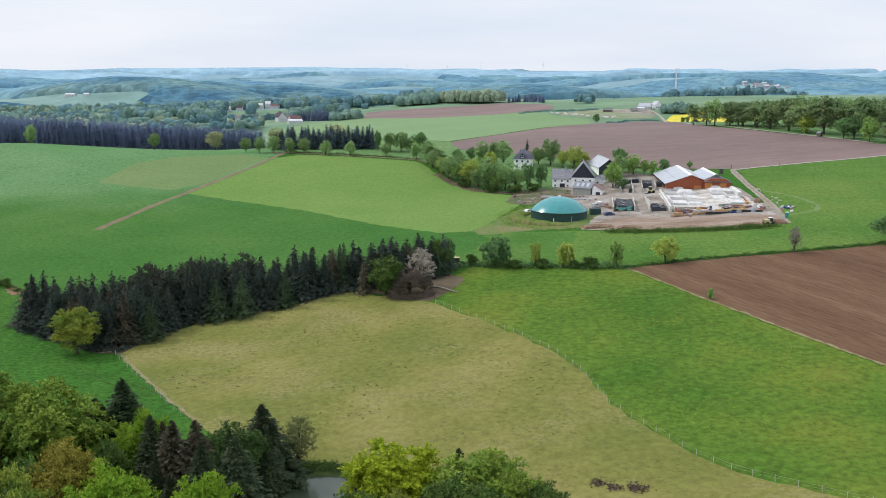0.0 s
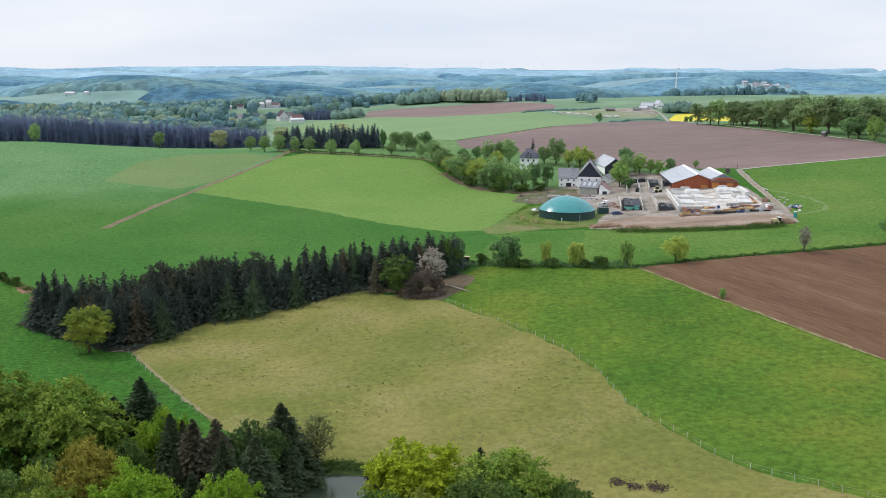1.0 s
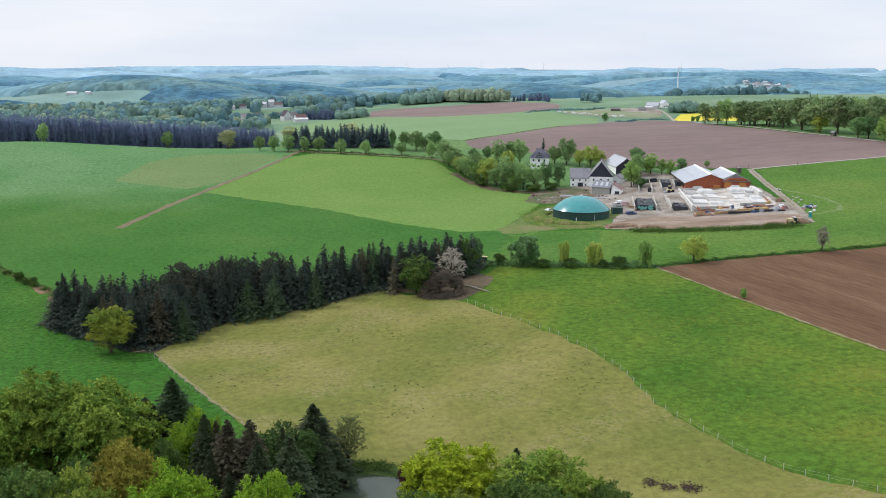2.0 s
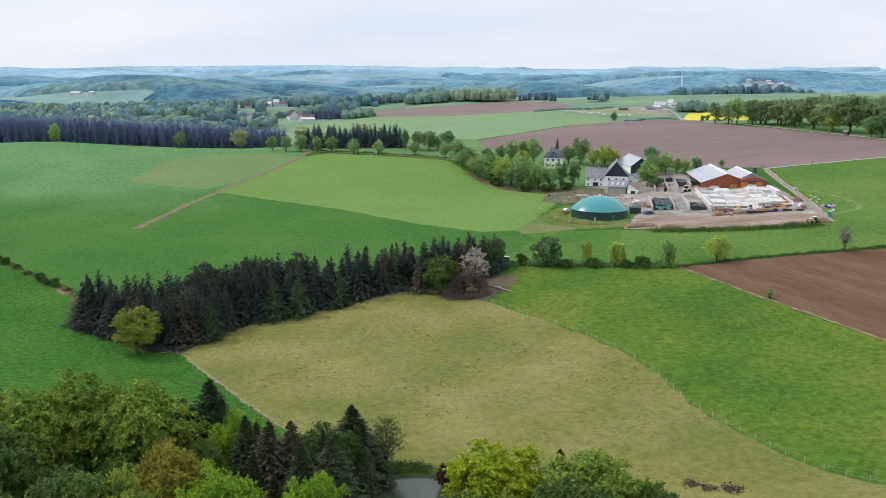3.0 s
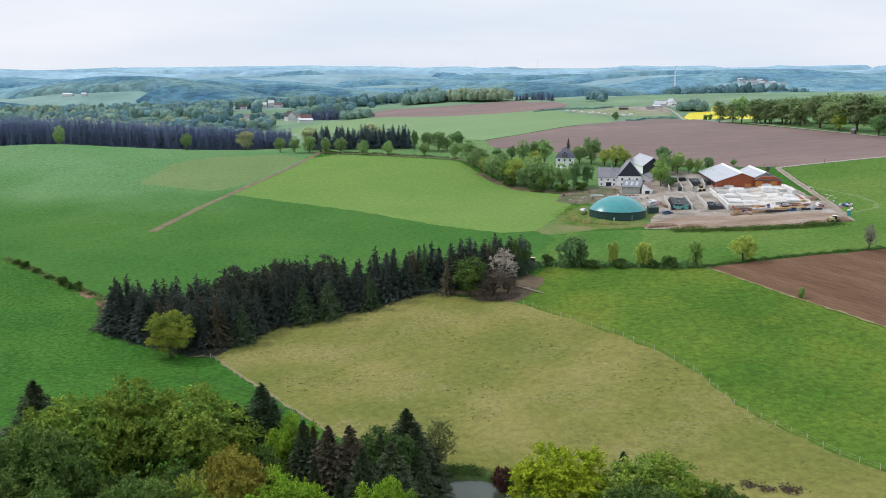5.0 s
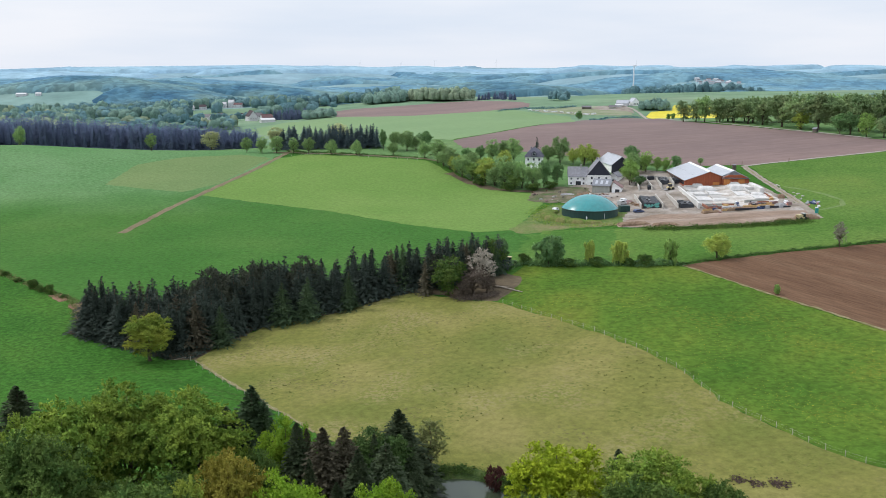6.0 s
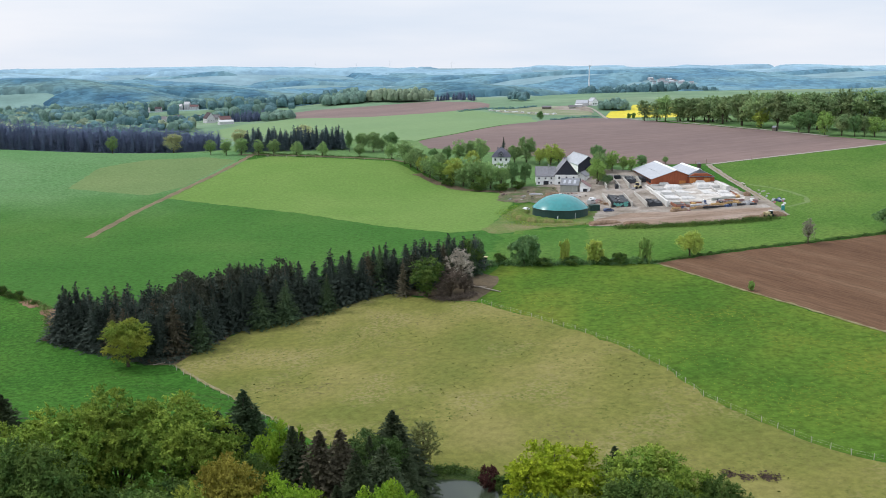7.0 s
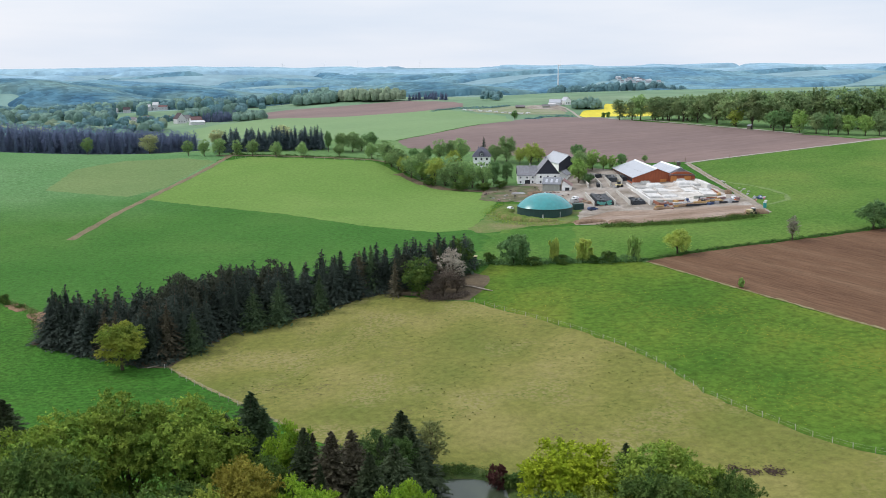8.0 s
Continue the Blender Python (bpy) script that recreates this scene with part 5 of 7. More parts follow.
# tussocks and straw of the pasture, in loose clusters
FIELD = [(-80, 253), (-70, 272), (-27, 290), (-3, 276), (27, 230), (34, 200), (45, 172), (20, 135), (5, 160), (-30, 182), (-55, 207)]
PATCHES = [(-43, 236, 11), (-52, 244, 8), (-20, 250, 12), (-22, 211, 7), (-17, 199, 6), (-39, 257, 9), (25, 221, 9), (33, 226, 5), (18, 214, 8), (27, 166, 3.5), (33, 163, 3.5), (39, 159, 4), (-60, 226, 9), (2, 240, 8), (-8, 225, 8), (-30, 195, 6)]
weight = np.array([c[2] for c in PATCHES]) ** 1.6
count = 230
k = rng.choice(len(PATCHES), count, p=weight / weight.sum())
spots = np.array(PATCHES)[k]
middle_of = spots[:, :2] + rng.normal(0, 0.6, (count, 2)) * spots[:, 2:]
middle_of = middle_of[inside(FIELD, middle_of[:, 0], middle_of[:, 1])]
at = np.repeat(middle_of, 7, 0) + rng.normal(0, 0.16, (7 * len(middle_of), 2))
at = np.column_stack([at, height(at[:, 0], at[:, 1]) + 0.08])
tips = np.column_stack([rng.normal(0, 0.5, (len(at), 2)), np.ones(len(at))])
v, f = leaf_tris(rng, at, rng.normal(0, 1, at.shape) * (1, 1, 0.2), tips, 0.15)
tagged(mesh_object("grass_tussocks", v, f.tolist(), material("tussock_grass", [(0.1, 0.125, 0.03), (0.15, 0.155, 0.045)], 0.25, 5, fine=0.8, fine_amount=0.3, island=0.3)), "coarse olive tussocks left uneaten in the pasture", kind="stuff")
MUD = material("wet_dark_mud", [(0.05, 0.034, 0.026), (0.09, 0.062, 0.045)], 0.6, 6, fine=2, fine_amount=0.3)
for name, label, mat, middles, count, spread, size in (
        ("mud_clods", "dark wet mud in the trodden gateway", MUD, [(33.2, 163.2), (34, 162.4), (30, 163.6), (27.5, 165.5)], 420, 0.75, 0.26),
        ("flower_patches", "patches of small yellow flowers in the meadow", RAPE, [(80, 227), (77, 222), (50, 194), (54, 188), (49, 201), (73, 208), (59, 245), (41, 219), (66, 236), (62, 190), (44, 232), (30, 262), (40, 268), (100, 170), (95, 180), (108, 165), (85, 190), (20, 275)], 3600, 5.0, 0.07)):
    m = np.array(middles)[rng.integers(len(middles), size=count)]
    at = np.column_stack([m + rng.normal(0, spread, (count, 2)), np.zeros(count)])
    at[:, 2] = height(at[:, 0], at[:, 1]) + rng.uniform(0.06, 0.14, count)
    v, f = leaf_quads(rng, at, np.column_stack([rng.normal(0, 0.3, (count, 2)), np.ones(count)]), size)
    tagged(mesh_object(name, v, f.tolist(), mat), label, kind="stuff")


# ---------------------------------------------------------------- pond
WATER = bpy.data.materials.new("still_pond_water")
WATER.use_nodes = True
water_shader = WATER.node_tree.nodes["Principled BSDF"]
water_shader.inputs["Base Color"].default_value = (0.045, 0.06, 0.035, 1)
water_shader.inputs["Roughness"].default_value = 0.12
water_shader.inputs["IOR"].default_value = 1.33
ripple = WATER.node_tree.nodes.new("ShaderNodeTexNoise")
ripple.inputs["Scale"].default_value = 1.4
ripple_bump = WATER.node_tree.nodes.new("ShaderNodeBump")
ripple_bump.inputs["Distance"].default_value = 0.06
WATER.node_tree.links.new(ripple.outputs["Fac"], ripple_bump.inputs["Height"])
WATER.node_tree.links.new(ripple_bump.outputs[0], water_shader.inputs["Normal"])
ring = [(-23 + 9.6 * math.cos(a), 165.5 + 11.4 * math.sin(a), -6.25) for a in np.linspace(0, 2 * math.pi, 40, endpoint=False)]
tagged(mesh_object("pond", ring, [tuple(range(40))], WATER), "small dark pond below the pasture", kind="structure")

# ---------------------------------------------------------------- farm


def plain(name, c, rough=0.8, fine=1.5, amount=0.12, metal=0.0, spec=0.3, bump=0.0, stretch_by=(1, 1, 1)):
    lo = tuple(v * 0.86 for v in c)
    return material(name, [lo, c], 0.5, 6, rough=rough, fine=fine, fine_amount=amount, metal=metal, spec=spec, bump=bump, stretch_by=stretch_by)


BANK_GRASS = material("bank_grass", [(0.07, 0.135, 0.028), (0.12, 0.16, 0.042), (0.185, 0.165, 0.075)], 0.2, 8, fine=1.2, fine_amount=0.35, bump=0.2, spec=0.04)
WHITE_WALL = plain("white_render", (0.9, 0.9, 0.89))
GREY_WALL = plain("grey_green_boards", (0.36, 0.37, 0.33), stretch_by=(3, 3, 0.4))
SLATE = plain("grey_slate", (0.22, 0.22, 0.24), 0.6, 1.2, 0.35)
DARK_SLATE = plain("blue_black_slate", (0.035, 0.038, 0.055), 0.55, 3, 0.25)
VILLA_SLATE = plain("blue_grey_slate", (0.085, 0.085, 0.115), 0.6, 3, 0.25)
TIN = plain("pale_grey_sheet_roof", (0.42, 0.44, 0.475), 0.5, 1.2, 0.22, stretch_by=(0.15, 2.5, 1))
GREY_TIN = plain("grey_sheet_roof", (0.2, 0.21, 0.23), 0.6, 1.2, 0.18, stretch_by=(2.5, 0.2, 1))
RUSTY_TIN = plain("dull_red_sheet_roof", (0.27, 0.17, 0.16), 0.7, 1.2, 0.2)
RED_BOARDS = plain("red_brown_timber_boards", (0.3, 0.085, 0.04), 0.8, 1.0, 0.2, stretch_by=(3, 3, 0.3))
ORANGE_BOARDS = plain("orange_timber_door", (0.5, 0.2, 0.06), 0.75, 1.0, 0.15, stretch_by=(3, 3, 0.3))
RIDGE_LIGHT = plain("white_ridge_skylight", (0.85, 0.86, 0.87), 0.4)
CONCRETE = plain("pale_concrete", (0.48, 0.46, 0.42), 0.85, 1.0, 0.18)
WHITE_CONCRETE = plain("fresh_white_concrete", (0.62, 0.61, 0.58), 0.8, 0.8, 0.2)
TARP = plain("black_silage_sheet", (0.014, 0.017, 0.022), 0.5, 1.2, 0.5, spec=0.3, bump=0.12)
TYRE = plain("black_rubber", (0.02, 0.02, 0.02), 0.8)
NET = plain("faded_green_net", (0.1, 0.3, 0.26), 0.8, 1.5, 0.4)
GLASS_DARK = plain("dark_window_glass", (0.03, 0.035, 0.045), 0.15, spec=0.6)
MEMBRANE = plain("teal_dome_membrane", (0.03, 0.245, 0.25), 0.26, 0.8, 0.06, spec=0.6)
DOME_WALL = plain("dark_green_cladding", (0.025, 0.062, 0.055), 0.5, 1.0, 0.15, stretch_by=(2, 2, 0.2))
STEEL = plain("galvanised_steel", (0.5, 0.51, 0.52), 0.45, metal=0.3)
WHITE_PAINT = plain("white_paint", (0.75, 0.76, 0.77), 0.45)
BLUE_PAINT = plain("dark_blue_paint", (0.04, 0.07, 0.16), 0.35, spec=0.5)
YELLOW_PAINT = plain("faded_yellow_paint", (0.6, 0.5, 0.28), 0.6)
GREEN_PAINT = plain("tractor_green_paint", (0.06, 0.13, 0.04), 0.5)
TEAL_PLASTIC = plain("teal_plastic", (0.04, 0.3, 0.28), 0.5)
ORANGE_PLASTIC = plain("orange_plastic", (0.65, 0.16, 0.05), 0.6)
TIMBER = plain("sawn_yellow_timber", (0.5, 0.33, 0.15), 0.8, 2, 0.2)
DARK_TIMBER = plain("weathered_dark_timber", (0.14, 0.12, 0.1), 0.9, 2, 0.3)
BROWN_HEAP = material("dug_brown_earth", [(0.13, 0.085, 0.055), (0.24, 0.165, 0.11)], 0.5, 8, fine=2, fine_amount=0.3, bump=0.15)
GREY_HEAP = material("grey_gravel", [(0.24, 0.24, 0.25), (0.34, 0.34, 0.34)], 0.8, 8, fine=4, fine_amount=0.3, bump=0.1)


def block(bm, x0, x1, y0, y1, z0, z1):
    c = [bm.verts.new(p) for p in ((x0, y0, z0), (x1, y0, z0), (x1, y1, z0), (x0, y1, z0), (x0, y0, z1), (x1, y0, z1), (x1, y1, z1), (x0, y1, z1))]
    for f in ((0, 3, 2, 1), (4, 5, 6, 7), (0, 1, 5, 4), (1, 2, 6, 5), (2, 3, 7, 6), (3, 0, 4, 7)):
        bm.faces.new([c[i] for i in f])
    return c


def blocks(*boxes, bevel=0.0):
    bm = bmesh.new()
    for b in boxes:
        block(bm, *b)
    if bevel:
        bmesh.ops.bevel(bm, geom=bm.edges[:], offset=bevel, segments=2, affect="EDGES")
    return bm


def prism(profile, y0, y1):
    """A profile in x and z, drawn out from y0 to y1."""
    bm = bmesh.new()
    a = [bm.verts.new((x, y0, z)) for x, z in profile]
    b = [bm.verts.new((x, y1, z)) for x, z in profile]
    n = len(profile)
    bm.faces.new(a)
    bm.faces.new(b[::-1])
    for i in range(n):
        bm.faces.new((a[i], b[i], b[(i + 1) % n], a[(i + 1) % n]))
    return bm


def drum(radius, z0, z1, sides=24, x=0.0, y=0.0, top=None):
    bm = bmesh.new()
    bmesh.ops.create_cone(bm, cap_ends=True, segments=sides, radius1=radius, radius2=radius if top is None else top, depth=z1 - z0, matrix=Matrix.Translation((x, y, (z0 + z1) / 2)))
    return bm


def turned_x(bm, turn):
    bmesh.ops.transform(bm, matrix=turn, verts=bm.verts)
    return bm


def slope(x0, z0, x1, z1, y0, y1, thick=0.18):
    return prism([(x0, z0), (x1, z1), (x1, z1 + thick), (x0, z0 + thick)], y0, y1)


def window(parent, x, z, w=1.0, h=1.2, y=-0.02, face="front"):
    """A framed window set on a wall: frame and dark pane."""
    def at(a0, a1, d0, d1, z0, z1):
        return (a0, a1, d0, d1, z0, z1) if face == "front" else (d0, d1, a0, a1, z0, z1)
    t = 0.09
    fr = part("window", blocks(at(x - w / 2, x + w / 2, y - 0.05, y, z - h / 2, z - h / 2 + t), at(x - w / 2, x + w / 2, y - 0.05, y, z + h / 2 - t, z + h / 2),
                               at(x - w / 2, x - w / 2 + t, y - 0.05, y, z - h / 2 + t, z + h / 2 - t), at(x + w / 2 - t, x + w / 2, y - 0.05, y, z - h / 2 + t, z + h / 2 - t)), WHITE_PAINT, parent)
    part("pane", blocks(at(x - w / 2 + t, x + w / 2 - t, y - 0.02, y - 0.004, z - h / 2 + t, z + h / 2 - t)), GLASS_DARK, fr)
    return fr


def gabled(name, label, category, x, y, z, turn, wide, deep, eave, ridge, wall, roof, apex=0.5, right_eave=None, over=0.4, group="", gable=None):
    """A building whose gable looks along -y: walls, two roof slopes, an optional gable cladding. Heights above z."""
    right_eave = eave if right_eave is None else right_eave
    ob = thing(name, pose(x, y, z, 0, 0, turn), label, category, group)
    ax = wide * apex
    part("wall", prism([(0, -2.5), (wide, -2.5), (wide, right_eave), (ax, ridge), (0, eave)], 0, deep), wall, ob)
    dl, dr = (ridge - eave) / ax * over, (ridge - right_eave) / (wide - ax) * over
    part("roof_slope", slope(-over, eave - dl + 0.02, ax, ridge + 0.02, -over, deep + over), roof, ob)
    part("roof_slope", slope(ax, ridge + 0.02, wide + over, right_eave - dr + 0.02, -over, deep + over), roof, ob)
    part("ridge_cap", blocks((ax - 0.2, ax + 0.2, -over, deep + over, ridge + 0.16, ridge + 0.3)), roof, ob)
    if gable:
        part("gable_cladding", prism([(-0.02, eave), (wide + 0.02, right_eave), (ax, ridge)], -0.1, -0.01), gable, ob, "dark slate-clad gable")
    return ob


# large timber cattle barn
barn = gabled("cattle_barn", "large red timber barn with pale sheet roof", "barn", 102.2, 447, 13.2, -5, 17.8, 43, 3.6, 7.5, RED_BOARDS, TIN, 0.62, 5.0, 0.6, "timber barns")
part("skylight", slope(10.2, 7.42, 11.04, 7.74, -0.4, 43, 0.14), RIDGE_LIGHT, barn, "white ridge skylight strip")
part("skylight", slope(11.04, 7.74, 12.2, 7.3, -0.4, 43, 0.14), RIDGE_LIGHT, barn, "white ridge skylight strip")
for j in range(7):
    part("roof_light", slope(4.4, 5.51, 4.85, 5.67, 6 + j * 5.4, 6.5 + j * 5.4, 0.06), GREY_TIN, barn, "small grey roof light")
part("barn_door", blocks((12.5, 15.5, -0.12, -0.01, -0.5, 2.8)), ORANGE_BOARDS, barn, "orange timber door")
# dark panels on the closed wall paint the shade inside open bays
for j in range(9):
    part("bay_shade_panel", blocks((-0.12, -0.01, 3 + j * 4.3, 6.2 + j * 4.3, 1.3, 2.9)), GLASS_DARK, barn, "dark panel for the shade of an open bay")
for j in range(7):
    part("batten", blocks((0.2 + j * 2.05, 0.3 + j * 2.05, -0.06, -0.01, -1.0, 3.4)), RED_BOARDS, barn)
barn = thing("cattle_barn", pose(118.6, 444.2, 14.9, 0, 0, -3), "red timber barn with grey hipped front and sheet roof", "barn", "timber barns")
part("wall", prism([(0, -2.5), (12, -2.5), (12, 3.0), (9, 4.4), (3, 4.4), (0, 3.2)], 0, 32), RED_BOARDS, barn)
part("roof_slope", slope(-0.3, 3.15, 6, 6.02, 3.2, 32.5), TIN, barn)
part("roof_slope", slope(6, 6.02, 12.6, 2.9, 3.2, 32.5), TIN, barn)
hip = bmesh.new()
corner = [hip.verts.new(p) for p in ((-0.4, -0.5, 3.0), (12.6, -0.5, 2.75), (8.6, 3.2, 5.0), (3.4, 3.2, 4.8), (-0.4, 3.2, 3.1), (12.6, 3.2, 2.85), (6, 3.2, 6.1), (3.0, 1.6, 4.4), (9.2, 1.6, 4.4))]
for f in ((0, 1, 8, 7), (7, 8, 6), (0, 7, 6, 4), (1, 5, 6, 8)):
    hip.faces.new([corner[i] for i in f])
hip.verts.remove(corner[2])
hip.verts.remove(corner[3])
bmesh.ops.solidify(hip, geom=hip.faces[:], thickness=0.12)
part("front_hip", hip, GREY_TIN, barn, "grey sheet hip over the front")
part("skylight", slope(5.1, 5.76, 6.04, 6.2, 3.2, 32.4, 0.14), RIDGE_LIGHT, barn, "white ridge skylight strip")
part("skylight", slope(6.04, 6.2, 7.0, 5.76, 3.2, 32.4, 0.14), RIDGE_LIGHT, barn, "white ridge skylight strip")
for x0 in (0.5, 7.0):
    part("barn_door", blocks((x0, x0 + 3.0, -0.12, -0.01, -0.6, 2.5)), ORANGE_BOARDS, barn, "orange timber door")

silo = thing("feed_silo", pose(135.6, 477.5, ground_at(135.6, 477.5)), "stubby dark feed silo beside the drive", "silo")
part("tank", drum(1.0, 0.3, 2.6, 18), plain("dark_brown_tank", (0.09, 0.075, 0.06), 0.6), silo)
part("lid", drum(1.05, 2.6, 3.0, 18, top=0.3), GREY_TIN, silo)
for a in range(4):
    part("leg", blocks((0.8 * math.cos(a * 1.57 + 0.8) - 0.1, 0.8 * math.cos(a * 1.57 + 0.8) + 0.1, 0.8 * math.sin(a * 1.57 + 0.8) - 0.1, 0.8 * math.sin(a * 1.57 + 0.8) + 0.1, -0.6, 0.4)), STEEL, silo)

# farmhouse with the black gable
house = gabled("farmhouse", "white farmhouse with a black slate gable", "house", 63.4, 479.2, 10.9, -9, 11.4, 15, 4.9, 12.0, WHITE_WALL, SLATE, gable=DARK_SLATE, over=0.5)
part("wing_wall", turned_x(prism([(0, -1.5), (9, -1.5), (9, 4.1), (4.5, 8.2), (0, 4.1)], 0, 9.4), Matrix.Translation((0.4, 1.6, 0)) @ Matrix.Rotation(radians(90), 4, "Z")), WHITE_WALL, house)
for a, b in (((-0.4, 3.75), (4.5, 8.22)), ((4.5, 8.22), (9.4, 3.75))):
    part("wing_roof", turned_x(slope(*a, *b, -0.3, 9.8), Matrix.Translation((0.4, 1.6, 0)) @ Matrix.Rotation(radians(90), 4, "Z")), SLATE, house)
part("chimney", blocks((-3.2, -2.5, 5.2, 5.9, 7.0, 9.4)), GREY_WALL, house)
part("chimney", blocks((5.0, 5.8, 9.0, 9.8, 10.8, 12.5)), SLATE, house)
for x in (2.2, 5.7, 9.2):
    window(house, x, 3.4)
    window(house, x, 0.9)
for x in (-7.6, -4.4, -1.6):
    window(house, x, 2.9, 0.9, 1.0, 1.58)
# a dark slab on the wall stands for the shade within the doorway
part("barn_door", blocks((-5.4, -2.9, 1.46, 1.59, -0.8, 1.7)), GLASS_DARK, house, "dark panel for the shade of an open doorway")
window(house, -7.6, 0.7, 0.9, 1.0, 1.58)
window(house, -1.6, 0.7, 0.9, 1.0, 1.58)

shed = thing("farm_shed", pose(61.8, 459.3, 9.6, 0, 0, -20), "grey-green shed with sloping grey sheet roof", "shed")
part("wall", prism([(0, -1.5), (8.2, -1.5), (8.2, 3.6), (0, 3.6)], 0, 6), GREY_WALL, shed)
part("gable_wall", turned_x(prism([(0, 3.6), (6, 3.6), (6, 5.9)], 0, 8.2), Matrix.Translation((8.2, 0, 0)) @ Matrix.Rotation(radians(90), 4, "Z")), GREY_WALL, shed)
part("roof_slope", turned_x(slope(-0.5, 3.45, 6.3, 6.05, -0.4, 8.5), Matrix.Translation((8.2, 0, 0)) @ Matrix.Rotation(radians(90), 4, "Z")), GREY_TIN, shed)
for x in (1.2, 3.6, 6.0):
    part("roof_light", turned_x(slope(1.2, 4.3, 4.4, 5.52, x, x + 1.1, 0.05), Matrix.Translation((8.2, 0, 0)) @ Matrix.Rotation(radians(90), 4, "Z")), TIN, shed, "pale translucent roof sheet")
annex = gabled("shed_annex", "white shed annex with dull red roof", "shed", 70.2, 455.6, 9.9, -20, 4.4, 6.5, 3.4, 5.2, WHITE_WALL, RUSTY_TIN, 0.15, 2.8)
part("shed_door", blocks((1.6, 3.6, -0.1, -0.01, -0.5, 1.9)), GLASS_DARK, annex)
link = gabled("side_building", "low white side building with grey roof", "outbuilding", 74.6, 484, 11.6, -30, 5.5, 9, 3.0, 4.6, WHITE_WALL, SLATE)
window(link, 2.6, 1.2, 1.2, 1.2)
dark_barn = gabled("dark_barn", "tall barn with black boards and pale roof", "barn", 80.4, 501, 13.6, 4, 10.4, 25, 4.8, 8.8, DARK_SLATE, TIN, over=0.5)
part("side_wall", blocks((-0.06, -0.01, 0.2, 24.8, -1.5, 4.5)), WHITE_WALL, dark_barn, "white rendered side wall")
part("barn_door", blocks((3.6, 6.8, -0.1, -0.01, -0.4, 3.2)), GLASS_DARK, dark_barn)

villa = thing("villa", pose(38.6, 519.6, 15.3, 0, 0, -12) @ Matrix.Scale(1.1, 4), "white villa with dark hipped slate roof", "house")
part("wall", blocks((0, 8.2, 0, 8.5, -3.5, 5.4)), WHITE_WALL, villa)
roof = bmesh.new()
low = [roof.verts.new(p) for p in ((-0.6, -0.6, 5.1), (8.8, -0.6, 5.1), (8.8, 9.1, 5.1), (-0.6, 9.1, 5.1))]
kink = [roof.verts.new(p) for p in ((1.2, 1.2, 7.4), (7.0, 1.2, 7.4), (7.0, 7.3, 7.4), (1.2, 7.3, 7.4))]
high = [roof.verts.new(p) for p in ((3.4, 4.2, 9.4), (4.8, 4.2, 9.4))]
for i in range(4):
    roof.faces.new((low[i], low[(i + 1) % 4], kink[(i + 1) % 4], kink[i]))
roof.faces.new((kink[0], kink[1], high[1], high[0]))
roof.faces.new((kink[1], kink[2], high[1]))
roof.faces.new((kink[2], kink[3], high[0], high[1]))
roof.faces.new((kink[3], kink[0], high[0]))
roof.faces.new(low[::-1])
part("roof", roof, VILLA_SLATE, villa, "blue-grey hipped slate roof")
part("dormer", prism([(3.0, 5.2), (5.4, 5.2), (5.4, 7.0), (4.2, 8.2), (3.0, 7.0)], -0.4, 2.6), VILLA_SLATE, villa)
window(villa, 4.2, 6.3, 1.2, 1.0, -0.42)
part("chimney", blocks((2.2, 2.8, 5.0, 5.6, 7.6, 9.6)), SLATE, villa)
for x in (1.5, 4.1, 6.7):
    window(villa, x, 4.0)
    window(villa, x, 1.3)
for yy in (2.0, 6.0):
    window(villa, yy, 3.9, 1.0, 1.2, -0.02, "side")

# gas dome
dome = thing("gas_dome", pose(47.9, 397.4, 8.0), "teal membrane gas dome on a dark green drum", "gas tank")
bm = bmesh.new()
R, CAP, STEPS, AROUND, TOP = 11.4, 5.4, 12, 72, 3.9
ball = (R * R + CAP * CAP) / (2 * CAP)
rings = []
for i in range(STEPS):
    a = math.asin(R / ball) * (1 - i / STEPS)
    rings.append([bm.verts.new((ball * math.sin(a) * math.cos(2 * math.pi * j / AROUND), ball * math.sin(a) * math.sin(2 * math.pi * j / AROUND), TOP + CAP - ball + ball * math.cos(a))) for j in range(AROUND)])
peak = bm.verts.new((0, 0, TOP + CAP))
for i in range(STEPS - 1):
    for j in range(AROUND):
        bm.faces.new((rings[i][j], rings[i][(j + 1) % AROUND], rings[i + 1][(j + 1) % AROUND], rings[i + 1][j]))
for j in range(AROUND):
    bm.faces.new((rings[-1][j], rings[-1][(j + 1) % AROUND], peak))
for f in bm.faces:
    f.smooth = True
part("membrane", bm, MEMBRANE, dome, "taut teal membrane roof")
part("drum_wall", drum(11.3, -2.5, TOP - 0.1, 72), DOME_WALL, dome, "dark green sheet-clad wall")
part("rim", drum(11.5, TOP - 0.15, TOP + 0.1, 72), DOME_WALL, dome)
part("pipe", blocks((-3.6, -3.3, -11.3, -11.0, -0.6, 2.0)), WHITE_PAINT, dome, "white pipe on the wall")
part("pipe", blocks((3.6, 3.75, -11.1, -10.8, -0.4, 3.0)), STEEL, dome)
part("vent_cap", drum(0.5, TOP + CAP - 0.05, TOP + CAP + 0.35, 12), WHITE_PAINT, dome)

# ---- silage bunkers and heaps


